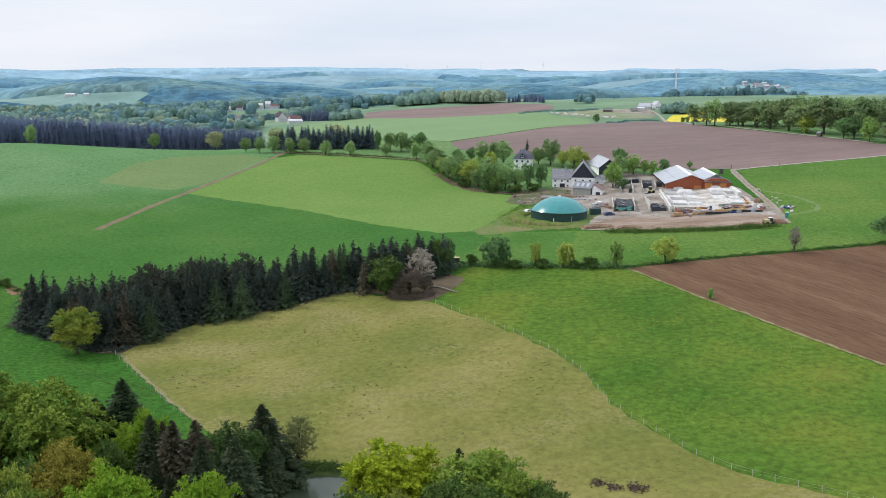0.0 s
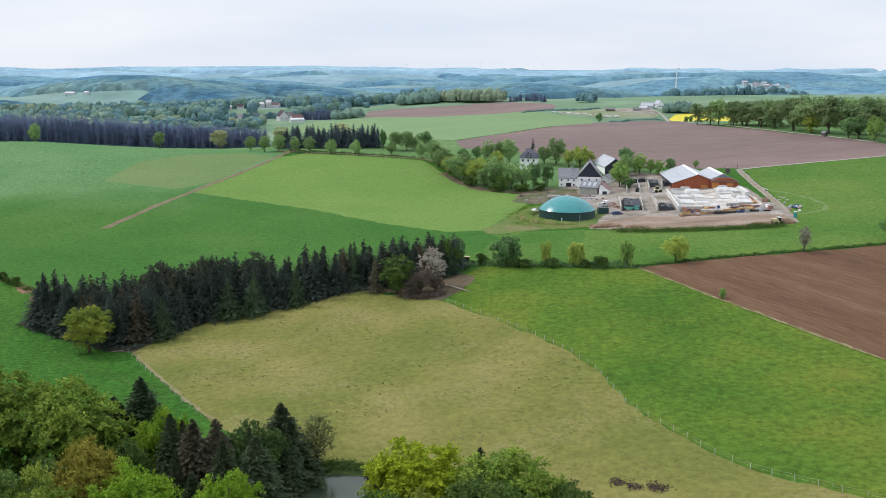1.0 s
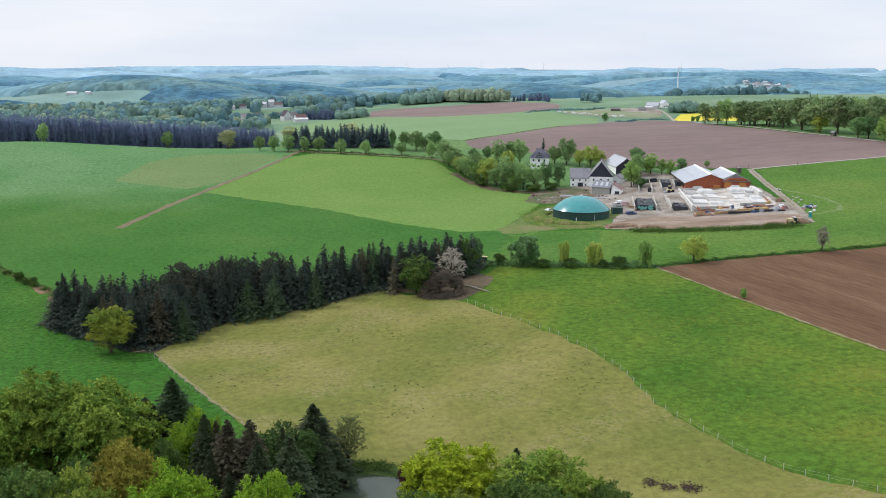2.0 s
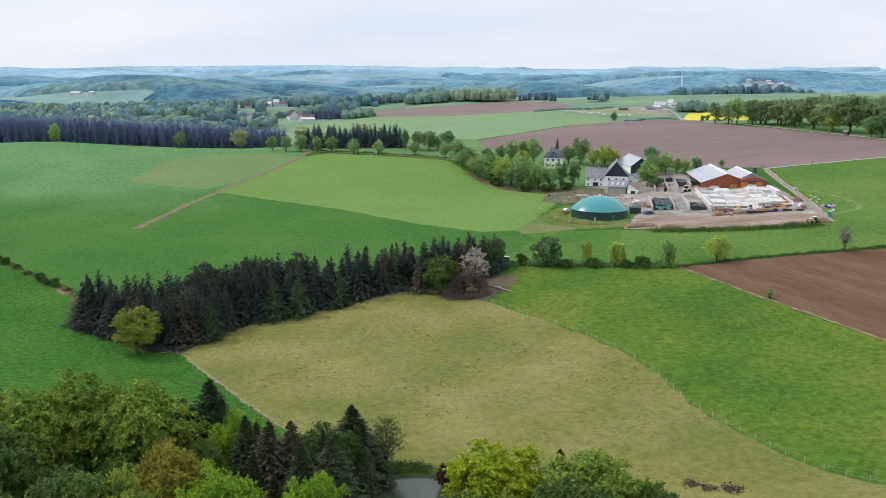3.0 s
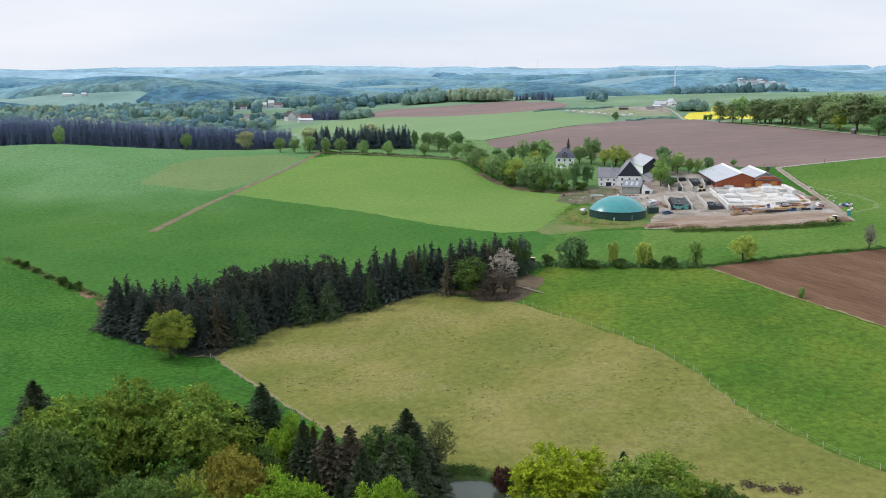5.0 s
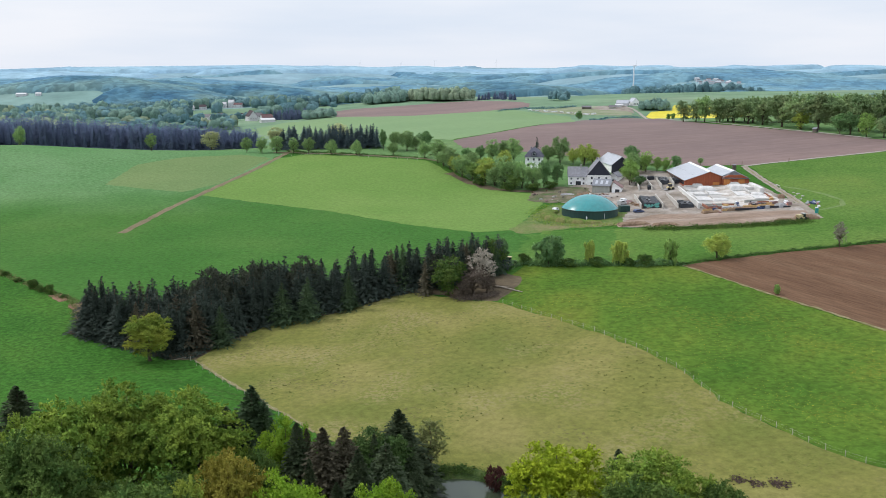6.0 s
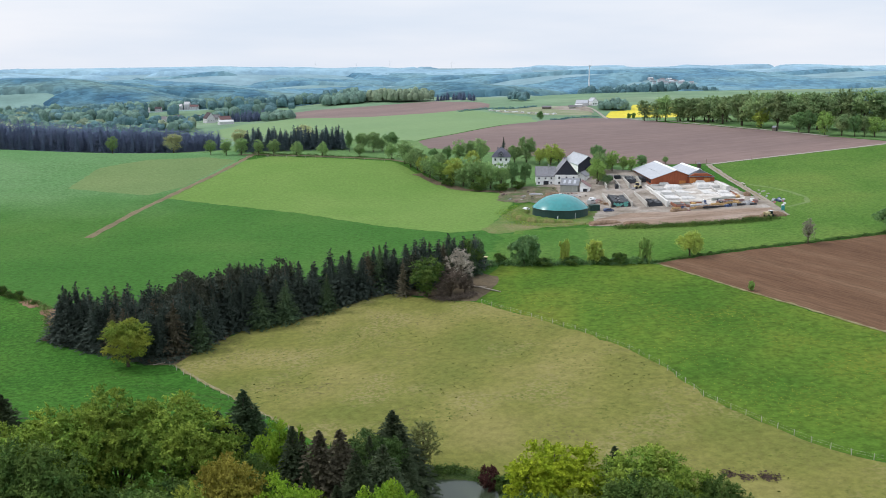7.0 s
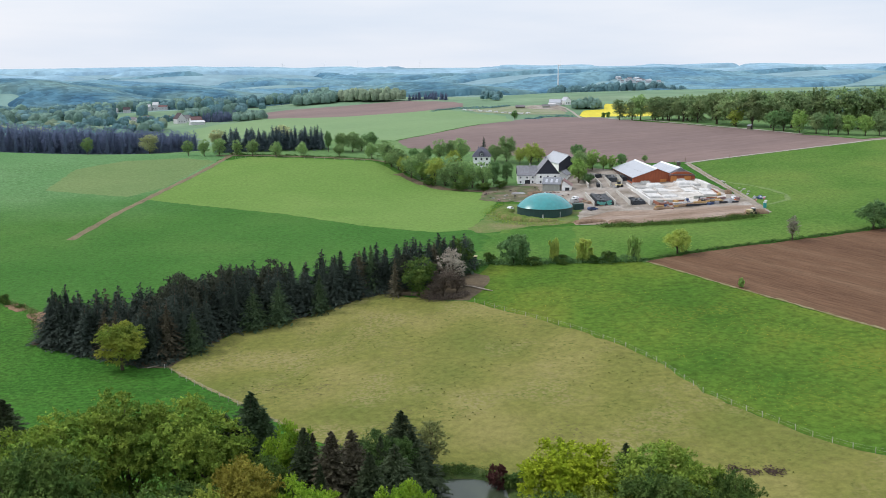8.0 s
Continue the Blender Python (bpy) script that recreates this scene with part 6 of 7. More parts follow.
def long_wall(x0, y0, x1, y1, tall, thick=0.35, mat=CONCRETE, label="bare concrete bunker wall", cat="bunker wall", group="bunker walls"):
    a = Vector((x1 - x0, y1 - y0, 0))
    z = min(ground_at(x0, y0), ground_at(x1, y1))
    rise = max(ground_at(x0, y0), ground_at(x1, y1)) - z
    ob = tagged(part("bunker_wall", blocks((0, a.length, -thick / 2, thick / 2, -0.8, tall + rise * 0.5), bevel=0.03), mat, None), label, cat, group)
    ob.matrix_world = Matrix.Translation((x0, y0, z)) @ Matrix.Rotation(math.atan2(a.y, a.x), 4, "Z")
    return ob


def heap(name, label, category, x, y, turn, wide, deep, tall, mat, square=0.55, group="", rough=0.12):
    """A lumpy mound with a flattish top."""
    n = 18
    u = np.linspace(-1, 1, n)
    gx, gy = np.meshgrid(u, u)
    fall = np.clip(1 - np.maximum(np.abs(gx), np.abs(gy)) ** (2 / (1 - square * 0.8)), 0, 1)
    lumps = rough * tall * (np.sin(gx * 9 + x) * np.sin(gy * 8 + y) + rng.normal(0, 0.4, gx.shape)) * (fall > 0.02)
    z = tall * fall ** 0.5 + lumps - 0.3 * (fall < 0.02)
    v = np.column_stack([(gx * wide / 2).ravel(), (gy * deep / 2).ravel(), z.ravel()])
    f = [(i * n + j, i * n + j + 1, (i + 1) * n + j + 1, (i + 1) * n + j) for i in range(n - 1) for j in range(n - 1)]
    ob = mesh_object(name, v, f, mat, smooth=True)
    ob.matrix_world = pose(x, y, ground_at(x, y) - 0.05, 0, 0, turn)
    return tagged(ob, label, category, group)


for i, (ang, w, d, t) in enumerate(((150, 9, 6, 1.6), (172, 10, 6.5, 2.0), (194, 10, 6.5, 2.2), (216, 10, 6.5, 2.0), (238, 10, 6, 1.6), (260, 10, 5, 1.1))):
    heap("grass_bank", "rough grassy earth bank beside the dome", "bank", 47.9 + 16.8 * math.cos(radians(ang)), 397.4 + 16.8 * math.sin(radians(ang)), ang + 90, w, d, t, BANK_GRASS, 0.1, "grass banks round the dome")
long_wall(100.6, 452.0, 93.0, 397.0, 1.4, 0.8, WHITE_CONCRETE, "long white concrete bunker wall")
for x0, y0, x1, y1, tall in ((76.0, 436, 71.3, 405.5, 2.0), (84.4, 432, 79.6, 402.5, 2.0), (90.3, 435, 85.3, 400.5, 1.7), (88.0, 483, 82.6, 453.5, 1.3), (92.9, 480.5, 87.8, 450.3, 1.4), (97.2, 478.5, 92.4, 450.5, 1.5), (102.6, 473, 98.6, 452.5, 1.7),
                             (106, 470.5, 104.4, 458.5, 1.4), (88.2, 483.5, 105.8, 471.5, 1.3)):
    long_wall(x0, y0, x1, y1, tall)
for x, y, wide, deep, turn in ((80.1, 402.8, 5.1, 31, -9.3), (85.9, 400.8, 6.0, 34, -8.3), (82.9, 453.4, 4.7, 29, -10.2), (88.0, 450.4, 4.3, 29, -9.6), (92.8, 450.7, 5.5, 26, -9.8)):
    slab = part("bunker_floor", blocks((0, wide, 0, deep, -1.2, 0.1)), CONCRETE, None)
    low, high = ground_at(x, y), ground_at(x + 0.16 * deep, y + 0.98 * deep)
    slab.matrix_world = pose(x, y, low, math.degrees(math.atan2(high - low, deep)), 0, turn)
    tagged(slab, "bare grey concrete bunker floor", "bunker floor", "bunker floors")


def clamp(x, y, turn, wide, deep, tall):
    """A silage clamp: flat-topped between its walls under black sheet, steep at the front, sagging here and there."""
    bm = bmesh.new()
    nx, ny = 12, 16
    rows = []
    for j in range(ny + 1):
        v = j / ny
        row = []
        for i in range(nx + 1):
            u = 2 * i / nx - 1
            shoulder = max(0.0, 1 - abs(u) ** 16) ** 0.35 * min(1, v * 22) ** 0.4 * min(1, (1 - v) * 8) ** 0.5
            row.append(bm.verts.new((u * wide / 2, (v - 0.5) * deep, tall * shoulder * (0.92 + 0.08 * math.sin(3 * u + 9 * v + x)) + rng.normal(0, 0.05) - 0.2)))
        rows.append(row)
    for j in range(ny):
        for i in range(nx):
            bm.faces.new((rows[j][i], rows[j][i + 1], rows[j + 1][i + 1], rows[j + 1][i]))
    ob = part("silage_clamp", bm, TARP, None)
    ob.matrix_world = pose(x, y, ground_at(x, y), 0, 0, turn)
    return tagged(ob, "silage heap under black sheet with tyres", "silage clamp", "silage clamps")


CLAMPS = ((78.2, 418.5, -9.2, 7.9, 27, 2.15), (90.2, 407.0, -8, 5.9, 14, 1.7), (90.2, 478.5, -10, 4.4, 5, 1.9), (88.0, 456, -12, 1.8, 7, 1.8), (98.0, 468, -10, 4.6, 16, 2.0), (103.5, 465, -9, 3.0, 12, 1.8), (94.3, 477.5, -12, 3.6, 4, 1.9))
for spec in CLAMPS:
    clamp(*spec)
for i in range(16):
    a, b = rng.uniform(-3.2, 3.2), rng.uniform(0.4, 1.75)
    ob = part("net_patch", blocks((-0.6, 0.6, -0.35, 0.35, 0, 0.06)), NET, None)
    ob.matrix_world = pose(78.2, 418.5, ground_at(78.2, 418.5), 0, 0, -9.2) @ pose(a, -13.5 + 0.25 * b, b, 75, rng.uniform(-40, 40), 0)
    tagged(ob, "torn scrap of teal net on the silage", "net", "net scraps on the silage")
for i in range(26):
    x, y, wide, deep, tall = ((78.2, 418, 6.0, 20, 1.95), (90.2, 408, 4.6, 9, 1.55), (98, 468, 3.4, 12, 1.85), (90.2, 478.5, 3.4, 3, 1.75))[i % 4]
    tx, ty = x + rng.uniform(-0.4, 0.4) * wide, y + rng.uniform(-0.4, 0.4) * deep
    t = bmesh.new()
    bmesh.ops.create_cone(t, cap_ends=True, segments=10, radius1=0.5, radius2=0.42, depth=0.22)
    ob = part("tyre", t, GREY_HEAP if i % 3 == 0 else TYRE, None)
    ob.matrix_world = pose(tx, ty, ground_at(x, y) + tall * 0.93, rng.uniform(-8, 8), rng.uniform(-8, 8), 0)
    tagged(ob, "old tyre weighing down the silage sheet", "tyre", "tyres on the silage")

# ---- building site: two groups of white precast floor and wall elements with a dirt lane between
SITE_WHITE = plain("white_precast_concrete", (0.58, 0.57, 0.55), 0.8, 1.2, 0.2)
SITE_GREY = plain("grey_precast_concrete", (0.4, 0.385, 0.36), 0.8, 0.8, 0.15)


def site_group(corners, columns, rows, gaps):
    """Elements laid between the four corners (front left, rear left, rear right, front right), some places still empty."""
    a, b, c, d = (np.array(q, float) for q in corners)
    turn = -math.degrees(math.atan2(*(b - a)))
    wide, deep = np.hypot(*(d - a)) / columns, np.hypot(*(b - a)) / rows
    for j in range(rows):
        for i in range(columns):
            if (i, j) in gaps:
                continue
            u, v = (i + 0.5) / columns, (j + 0.5) / rows
            x, y = (a * (1 - u) + d * u) * (1 - v) + (b * (1 - u) + c * u) * v
            w, t = wide * rng.uniform(0.9, 0.99), rng.uniform(0.1, 0.4)
            e = thing("concrete_element", pose(x, y, ground_at(x, y), 1.2, 0, turn), "white precast concrete element of the new barn floor", "concrete element", "precast concrete elements")
            part("slab", blocks((-w / 2, w / 2, -deep * 0.48, deep * 0.48, -0.8, t), bevel=0.04), SITE_WHITE if (i + 2 * j) % 3 else SITE_GREY, e)
            if rng.random() < 0.8:
                h = rng.uniform(0.3, 1.2)
                part("upstand", blocks((-w * 0.45, w * 0.45, deep * 0.3, deep * 0.3 + 0.35, t, t + h), bevel=0.03), SITE_WHITE, e)
            if rng.random() < 0.6:
                part("kerb", blocks((-w * 0.48, -w * 0.48 + 0.3, -deep * 0.4, deep * 0.4, t, t + rng.uniform(0.3, 0.7)), bevel=0.03), SITE_WHITE, e)
            if (i * 3 + j) % 7 == 2:
                part("pit_cover", blocks((-w * 0.3, w * 0.1, -deep * 0.25, deep * 0.05, t, t + 0.05)), SITE_GREY, e, "grey pit cover")


site_group(((95.5, 401), (101.6, 450), (115.2, 444.5), (110.3, 403)), 2, 4, {(1, 0)})
site_group(((114.6, 404), (119.4, 443), (130.2, 440.5), (125.6, 408)), 2, 3, {(0, 0)})
for x, y, w, d, t in ((107.5, 446, 4.6, 2.4, 1.2), (123, 441, 4.2, 2.2, 1.1), (129, 436, 1.6, 6, 0.9)):
    e = thing("tank_hood", pose(x, y, ground_at(x, y) + 0.4, 0, 0, -7), "white rounded concrete hood on the new floor", "concrete hood", "concrete hoods of the site")
    part("hood", blocks((-w / 2, w / 2, -d / 2, d / 2, -0.6, t), bevel=0.45), SITE_WHITE, e)
    part("hatch", drum(0.5, t, t + 0.15, 14), SITE_GREY, e)
for x, y, turn, w, d, t in ((108.5, 436, -8, 7.5, 7, 1.7), (103.0, 427, -8, 4.5, 9, 1.0), (106.5, 411, -6, 6.5, 4.5, 0.7), (121.3, 434.5, -7, 6, 6.5, 1.5), (124.5, 417, -6, 5, 5.5, 0.8)):
    heap("sheeted_mound", "mound of building stuff under white sheeting", "mound", x, y, turn, w, d, t + 0.3, SITE_WHITE, 0.6, "white mounds on the building site", 0.05)
bar = part("wall_element", blocks((-0.9, 0.9, -10.5, 10.5, -0.4, 1.9), bevel=0.12), WHITE_CONCRETE, None)
bar.matrix_world = pose(128.2, 428, ground_at(128.2, 428), 0, 0, -7)
tagged(bar, "long white concrete wall element lying on its side", "concrete wall")
for x0, y0, x1, y1, tall in ((96.2, 399.6, 110.6, 400.6, 0.9), (113.6, 402.0, 125.8, 404.6, 0.8)):
    long_wall(x0, y0, x1, y1, tall, 0.4, GREY_WALL, "dark shuttered front wall of the new floor", "concrete wall", "walls of the building site")
BRICK_RED = plain("raw_red_blockwork", (0.3, 0.13, 0.085), 0.9, 3, 0.3)
for x0, y0, x1, y1, tall in ((96.0, 402, 95.4, 393.5, 1.3), (95.4, 393.5, 101, 393, 0.9), (99.8, 401, 99.4, 394, 1.2), (103.5, 400, 108, 398.6, 0.8), (118, 399, 123, 399.6, 0.8), (126.8, 407, 128.6, 420, 0.6)):
    long_wall(x0, y0, x1, y1, tall, 0.35, BRICK_RED, "low raw red blockwork wall", "block wall", "walls of the building site")


def stack(name, label, category, x, y, turn, pieces, length, mat, high=3, w=0.18, group="stacks on the building site"):
    ob = thing(name, pose(x, y, ground_at(x, y), 0, 0, turn), label, category, group)
    n = 0
    for k in range(high):
        for j in range(max(1, pieces - k)):
            e = rng.uniform(-0.2, 0.2)
            part("plank", blocks((-length / 2 + e, length / 2 + e, j * w * 1.15 + k * 0.06, j * w * 1.15 + w + k * 0.06, 0.05 + k * w, 0.05 + k * w + w * 0.95)), mat, ob)
            n += 1
    return ob


for x, y, turn, pieces, length, mat, label in ((113, 391, 4, 5, 7, TIMBER, "stack of sawn yellow timber beams"), (119, 391.5, -3, 6, 6, TIMBER, "stack of sawn yellow timber beams"), (105, 392, 8, 4, 8, STEEL, "stack of grey steel bars"),
                                               (124, 396, 30, 5, 4, RUSTY_TIN, "stack of reddish boards"), (99, 395, -10, 4, 5, RUSTY_TIN, "stack of reddish boards"), (121, 387.5, -4, 3, 12, GLASS_DARK, "stack of dark pipes"), (109, 387, 5, 3, 9, GLASS_DARK, "stack of dark pipes"),
                                               (127, 405, 70, 5, 4, TIMBER, "stack of sawn yellow timber beams"), (94.5, 390, 20, 4, 4, TIMBER, "stack of sawn yellow timber beams"), (116, 396, 12, 4, 5, RUSTY_TIN, "stack of reddish boards"), (103, 388, 12, 3, 7, TIMBER, "stack of sawn yellow timber beams")):
    stack("timber_stack" if mat is TIMBER else "material_stack", label, "stack", x, y, turn, pieces, length, mat, 3, 0.3)
for x, y, turn, w, d, t, mat, label in ((124, 389, 10, 4, 3.5, 1.6, GREY_HEAP, "small mound of grey gravel"), (108, 388.8, 0, 14, 2.6, 1.0, BROWN_HEAP, "long low bank of dug earth"), (95, 387, 10, 9, 2.6, 0.9, BROWN_HEAP, "long low bank of dug earth"), (124, 364, 0, 9, 4.5, 1.7, BROWN_HEAP, "mound of dug brown earth"),
                                         (115, 362, 5, 8, 3, 1.2, BROWN_HEAP, "mound of dug brown earth"), (60, 372, 10, 13, 5, 1.2, BROWN_HEAP, "mound of dug brown earth"), (71, 368, 0, 10, 4, 0.9, BROWN_HEAP, "mound of dug brown earth"), (131.5, 408, 70, 6, 3, 1.4, BROWN_HEAP, "mound of dug brown earth"),
                                         (70, 424, 60, 8, 3, 1.2, RUSTY_TIN, "mound of reddish rubble"), (58, 456, 20, 8, 4, 1.0, BROWN_HEAP, "mound of dug brown earth"), (50, 458, -10, 7, 3, 0.8, GREY_HEAP, "mound of grey rubble"), (64, 446, 0, 9, 3, 0.8, GREY_HEAP, "mound of grey rubble"), (54, 449, 15, 6, 4, 0.9, BROWN_HEAP, "mound of dug brown earth")):
    heap("earth_mound" if mat is BROWN_HEAP else "rubble_mound", label, "mound", x, y, turn, w, d, t, mat, 0.2, "heaps round the yard")
for i in range(34):
    x, y = rng.uniform(96, 131), rng.uniform(385, 402)
    w, d, t = rng.uniform(0.5, 2.4), rng.uniform(0.5, 1.4), rng.uniform(0.4, 1.3)
    ob = part("pallet_load", blocks((-w / 2, w / 2, -d / 2, d / 2, -0.15, t), bevel=0.06), (WHITE_PAINT, GREY_HEAP, RUSTY_TIN, BLUE_PAINT, TIMBER, GLASS_DARK)[i % 6], None)
    ob.matrix_world = pose(x, y, ground_at(x, y), 0, 0, rng.uniform(0, 180))
    tagged(ob, ("white wrapped", "grey", "reddish", "dark blue", "yellow timber", "black")[i % 6] + " pallet load of building goods", "pallet load", "goods on the building site")
for i in range(46):
    x, y = rng.uniform(34, 70), rng.uniform(441, 470)
    w, d, t = rng.uniform(0.4, 1.7), rng.uniform(0.4, 1.1), rng.uniform(0.15, 0.8)
    ob = part("farm_crate", blocks((-w / 2, w / 2, -d / 2, d / 2, -0.3, t), bevel=0.05), (DARK_TIMBER, BROWN_HEAP, GREY_WALL, RUSTY_TIN, DARK_TIMBER)[i % 5], None)
    ob.matrix_world = pose(x, y, ground_at(x, y), 0, 0, rng.uniform(0, 180))
    tagged(ob, ("dark timber", "brown", "grey-green", "reddish", "dark timber")[i % 5] + " crate lying in the farm yard", "crate", "clutter in the yard")

# ---- vehicles and loose things


def car(name, label, x, y, turn, mat, length=4.3, wide=1.75, tall=1.45, boxy=False):
    ob = thing(name, pose(x, y, ground_at(x, y), 0, 0, turn), label, "van" if boxy else "car")
    L, W = length / 2, wide
    side = [(-L, 0.35), (L, 0.35), (L, 0.85), (L * 0.55, 0.95), (L * 0.2, tall), (-L * 0.75, tall), (-L, 0.95)]
    if boxy:
        side = [(-L, 0.35), (L, 0.35), (L, 1.0), (L * 0.72, 1.2), (L * 0.5, tall), (-L, tall)]
    body = prism(side, -W / 2, W / 2)
    bmesh.ops.bevel(body, geom=body.edges[:], offset=0.08, segments=2, affect="EDGES")
    part("body", body, mat, ob)
    part("windscreen", turned_x(blocks((-0.02, 0.02, -W * 0.42, W * 0.42, -0.3, 0.3)), Matrix.Translation((L * 0.4, 0, (tall + 0.95) / 2)) @ Matrix.Rotation(radians(-40), 4, "Y")), GLASS_DARK, ob)
    for s in (-1, 1):
        part("side_window", blocks((-L * 0.6, L * 0.2, s * W / 2 - 0.01, s * W / 2 + 0.01, tall - 0.5, tall - 0.12)), GLASS_DARK, ob)
        for fx in (-0.62, 0.62):
            w = part("wheel", turned_x(drum(0.33, -0.11, 0.11, 16), Matrix.Translation((fx * L, s * (W / 2 - 0.08), 0.33)) @ Matrix.Rotation(radians(90), 4, "X")), TYRE, ob)
            part("rim", turned_x(drum(0.2, -0.12, 0.12, 12), Matrix.Translation((fx * L, s * (W / 2 - 0.07), 0.33)) @ Matrix.Rotation(radians(90), 4, "X")), STEEL, w)
    return ob


car("parked_van", "pale grey delivery van parked in the yard", 66.4, 419, 40, STEEL, 4.6, 1.8, 2.0, True)
car("parked_van", "white box van parked by the shed", 68.3, 425, 100, WHITE_PAINT, 4.4, 1.8, 1.9, True)
car("parked_car", "dark blue car parked beside the bunker", 68.2, 397.6, 15, BLUE_PAINT)
car("parked_car", "white car parked beside the dome bank", 36.5, 412, 60, WHITE_PAINT)
car("parked_car", "silver car parked behind the farmhouse yard", 80.5, 489, 20, STEEL)
box_ob = thing("container", pose(63.2, 402, 9.4, 0, 0, 8), "black-green steel container beside the dome", "container")
part("body", blocks((-2.1, 2.1, -1.3, 1.3, -0.3, 2.5), bevel=0.06), DOME_WALL, box_ob)
for j in range(9):
    part("rib", blocks((-1.95 + j * 0.48, -1.85 + j * 0.48, -1.36, -1.3, 0.0, 2.4)), DOME_WALL, box_ob)

cabin = thing("site_toilet", pose(131.6, 373.2, ground_at(131.6, 373.2), 0, 0, -20), "teal plastic site toilet beside the drive", "toilet cabin")
part("body", blocks((-0.6, 0.6, -0.6, 0.6, -0.2, 2.1), bevel=0.08), TEAL_PLASTIC, cabin)
part("roof", prism([(-0.65, 2.1), (0.65, 2.1), (0.4, 2.35), (-0.4, 2.35)], -0.65, 0.65), WHITE_PAINT, cabin)
part("door", blocks((-0.4, 0.4, -0.64, -0.605, 0.1, 1.95)), TEAL_PLASTIC, cabin)

digger = thing("dumper", pose(121.2, 362.4, ground_at(121.2, 362.4) + 0.2, 0, 0, 20), "small faded yellow dumper on the earth bank", "dumper")
part("chassis", blocks((-1.6, 1.6, -0.8, 0.8, 0.5, 1.0), bevel=0.08), YELLOW_PAINT, digger)
part("skip", prism([(-1.9, 1.0), (-0.3, 1.0), (-0.1, 1.9), (-2.3, 1.9)], -0.9, 0.9), YELLOW_PAINT, digger)
part("cab", blocks((0.2, 1.3, -0.7, 0.7, 1.0, 2.3), bevel=0.1), GLASS_DARK, digger)
part("cab_roof", blocks((0.05, 1.45, -0.85, 0.85, 2.3, 2.45), bevel=0.05), WHITE_PAINT, digger)
for fx in (-1.1, 1.1):
    for s in (-1, 1):
        part("wheel", turned_x(drum(0.55, -0.2, 0.2, 16), Matrix.Translation((fx, s * 0.95, 0.5)) @ Matrix.Rotation(radians(90), 4, "X")), TYRE, digger)

loader = thing("wheel_loader", pose(95.2, 447, ground_at(95.2, 447), 0, 0, 200), "yellow wheel loader between the bunkers", "loader")
part("chassis", blocks((-1.8, 1.6, -0.8, 0.8, 0.6, 1.5), bevel=0.1), YELLOW_PAINT, loader)
part("cab", blocks((-0.6, 0.6, -0.7, 0.7, 1.5, 2.8), bevel=0.1), GLASS_DARK, loader)
part("cab_roof", blocks((-0.7, 0.7, -0.8, 0.8, 2.8, 2.95)), YELLOW_PAINT, loader)
part("bucket", prism([(1.9, 0.1), (3.0, 0.1), (2.9, 0.3), (2.1, 0.4), (2.1, 1.0), (1.9, 1.0)], -1.1, 1.1), GREY_HEAP, loader)
part("arm", prism([(0.6, 1.3), (2.1, 0.5), (2.1, 0.8), (0.8, 1.6)], -0.5, 0.5), YELLOW_PAINT, loader)
for fx in (-1.1, 1.1):
    for s in (-1, 1):
        part("wheel", turned_x(drum(0.65, -0.22, 0.22, 16), Matrix.Translation((fx, s * 0.95, 0.65)) @ Matrix.Rotation(radians(90), 4, "X")), TYRE, loader)

tractor = thing("tractor", pose(5.6, 318.2, ground_at(5.6, 318.2), 0, 0, -15), "dark tractor with pale yellow cab roof", "tractor")
part("bonnet", blocks((0.3, 2.0, -0.4, 0.4, 0.8, 1.6), bevel=0.1), GREEN_PAINT, tractor)
part("cab", blocks((-1.2, 0.3, -0.75, 0.75, 0.9, 2.6), bevel=0.1), GLASS_DARK, tractor)
part("cab_roof", blocks((-1.35, 0.45, -0.9, 0.9, 2.6, 2.8), bevel=0.06), YELLOW_PAINT, tractor)
part("drawbar", blocks((-2.6, -1.2, -0.1, 0.1, 0.6, 0.8)), GREEN_PAINT, tractor)
for fx, r, w in ((-0.7, 0.85, 0.25), (1.5, 0.55, 0.18)):
    for s in (-1, 1):
        wheel = part("wheel", turned_x(drum(r, -w, w, 20), Matrix.Translation((fx, s * 0.95, r)) @ Matrix.Rotation(radians(90), 4, "X")), TYRE, tractor)
        part("rim", turned_x(drum(r * 0.5, -w - 0.02, w + 0.02, 14), Matrix.Translation((fx, s * 0.95, r)) @ Matrix.Rotation(radians(90), 4, "X")), YELLOW_PAINT, wheel)


def round_bale(label, x, y, mat, r=0.65, lie=90, group="wrapped bales beside the drive"):
    bm = drum(r, -0.6, 0.6, 16)
    bmesh.ops.bevel(bm, geom=[e for e in bm.edges if len(e.link_faces) == 2 and abs(e.verts[0].co.z - e.verts[1].co.z) < 0.01], offset=0.12, segments=2, affect="EDGES")
    ob = part("wrapped_bale", bm, mat, None)
    ob.matrix_world = pose(x, y, ground_at(x, y) + r - 0.05, lie, 0, rng.uniform(0, 180))
    return tagged(ob, label, "bale", group)


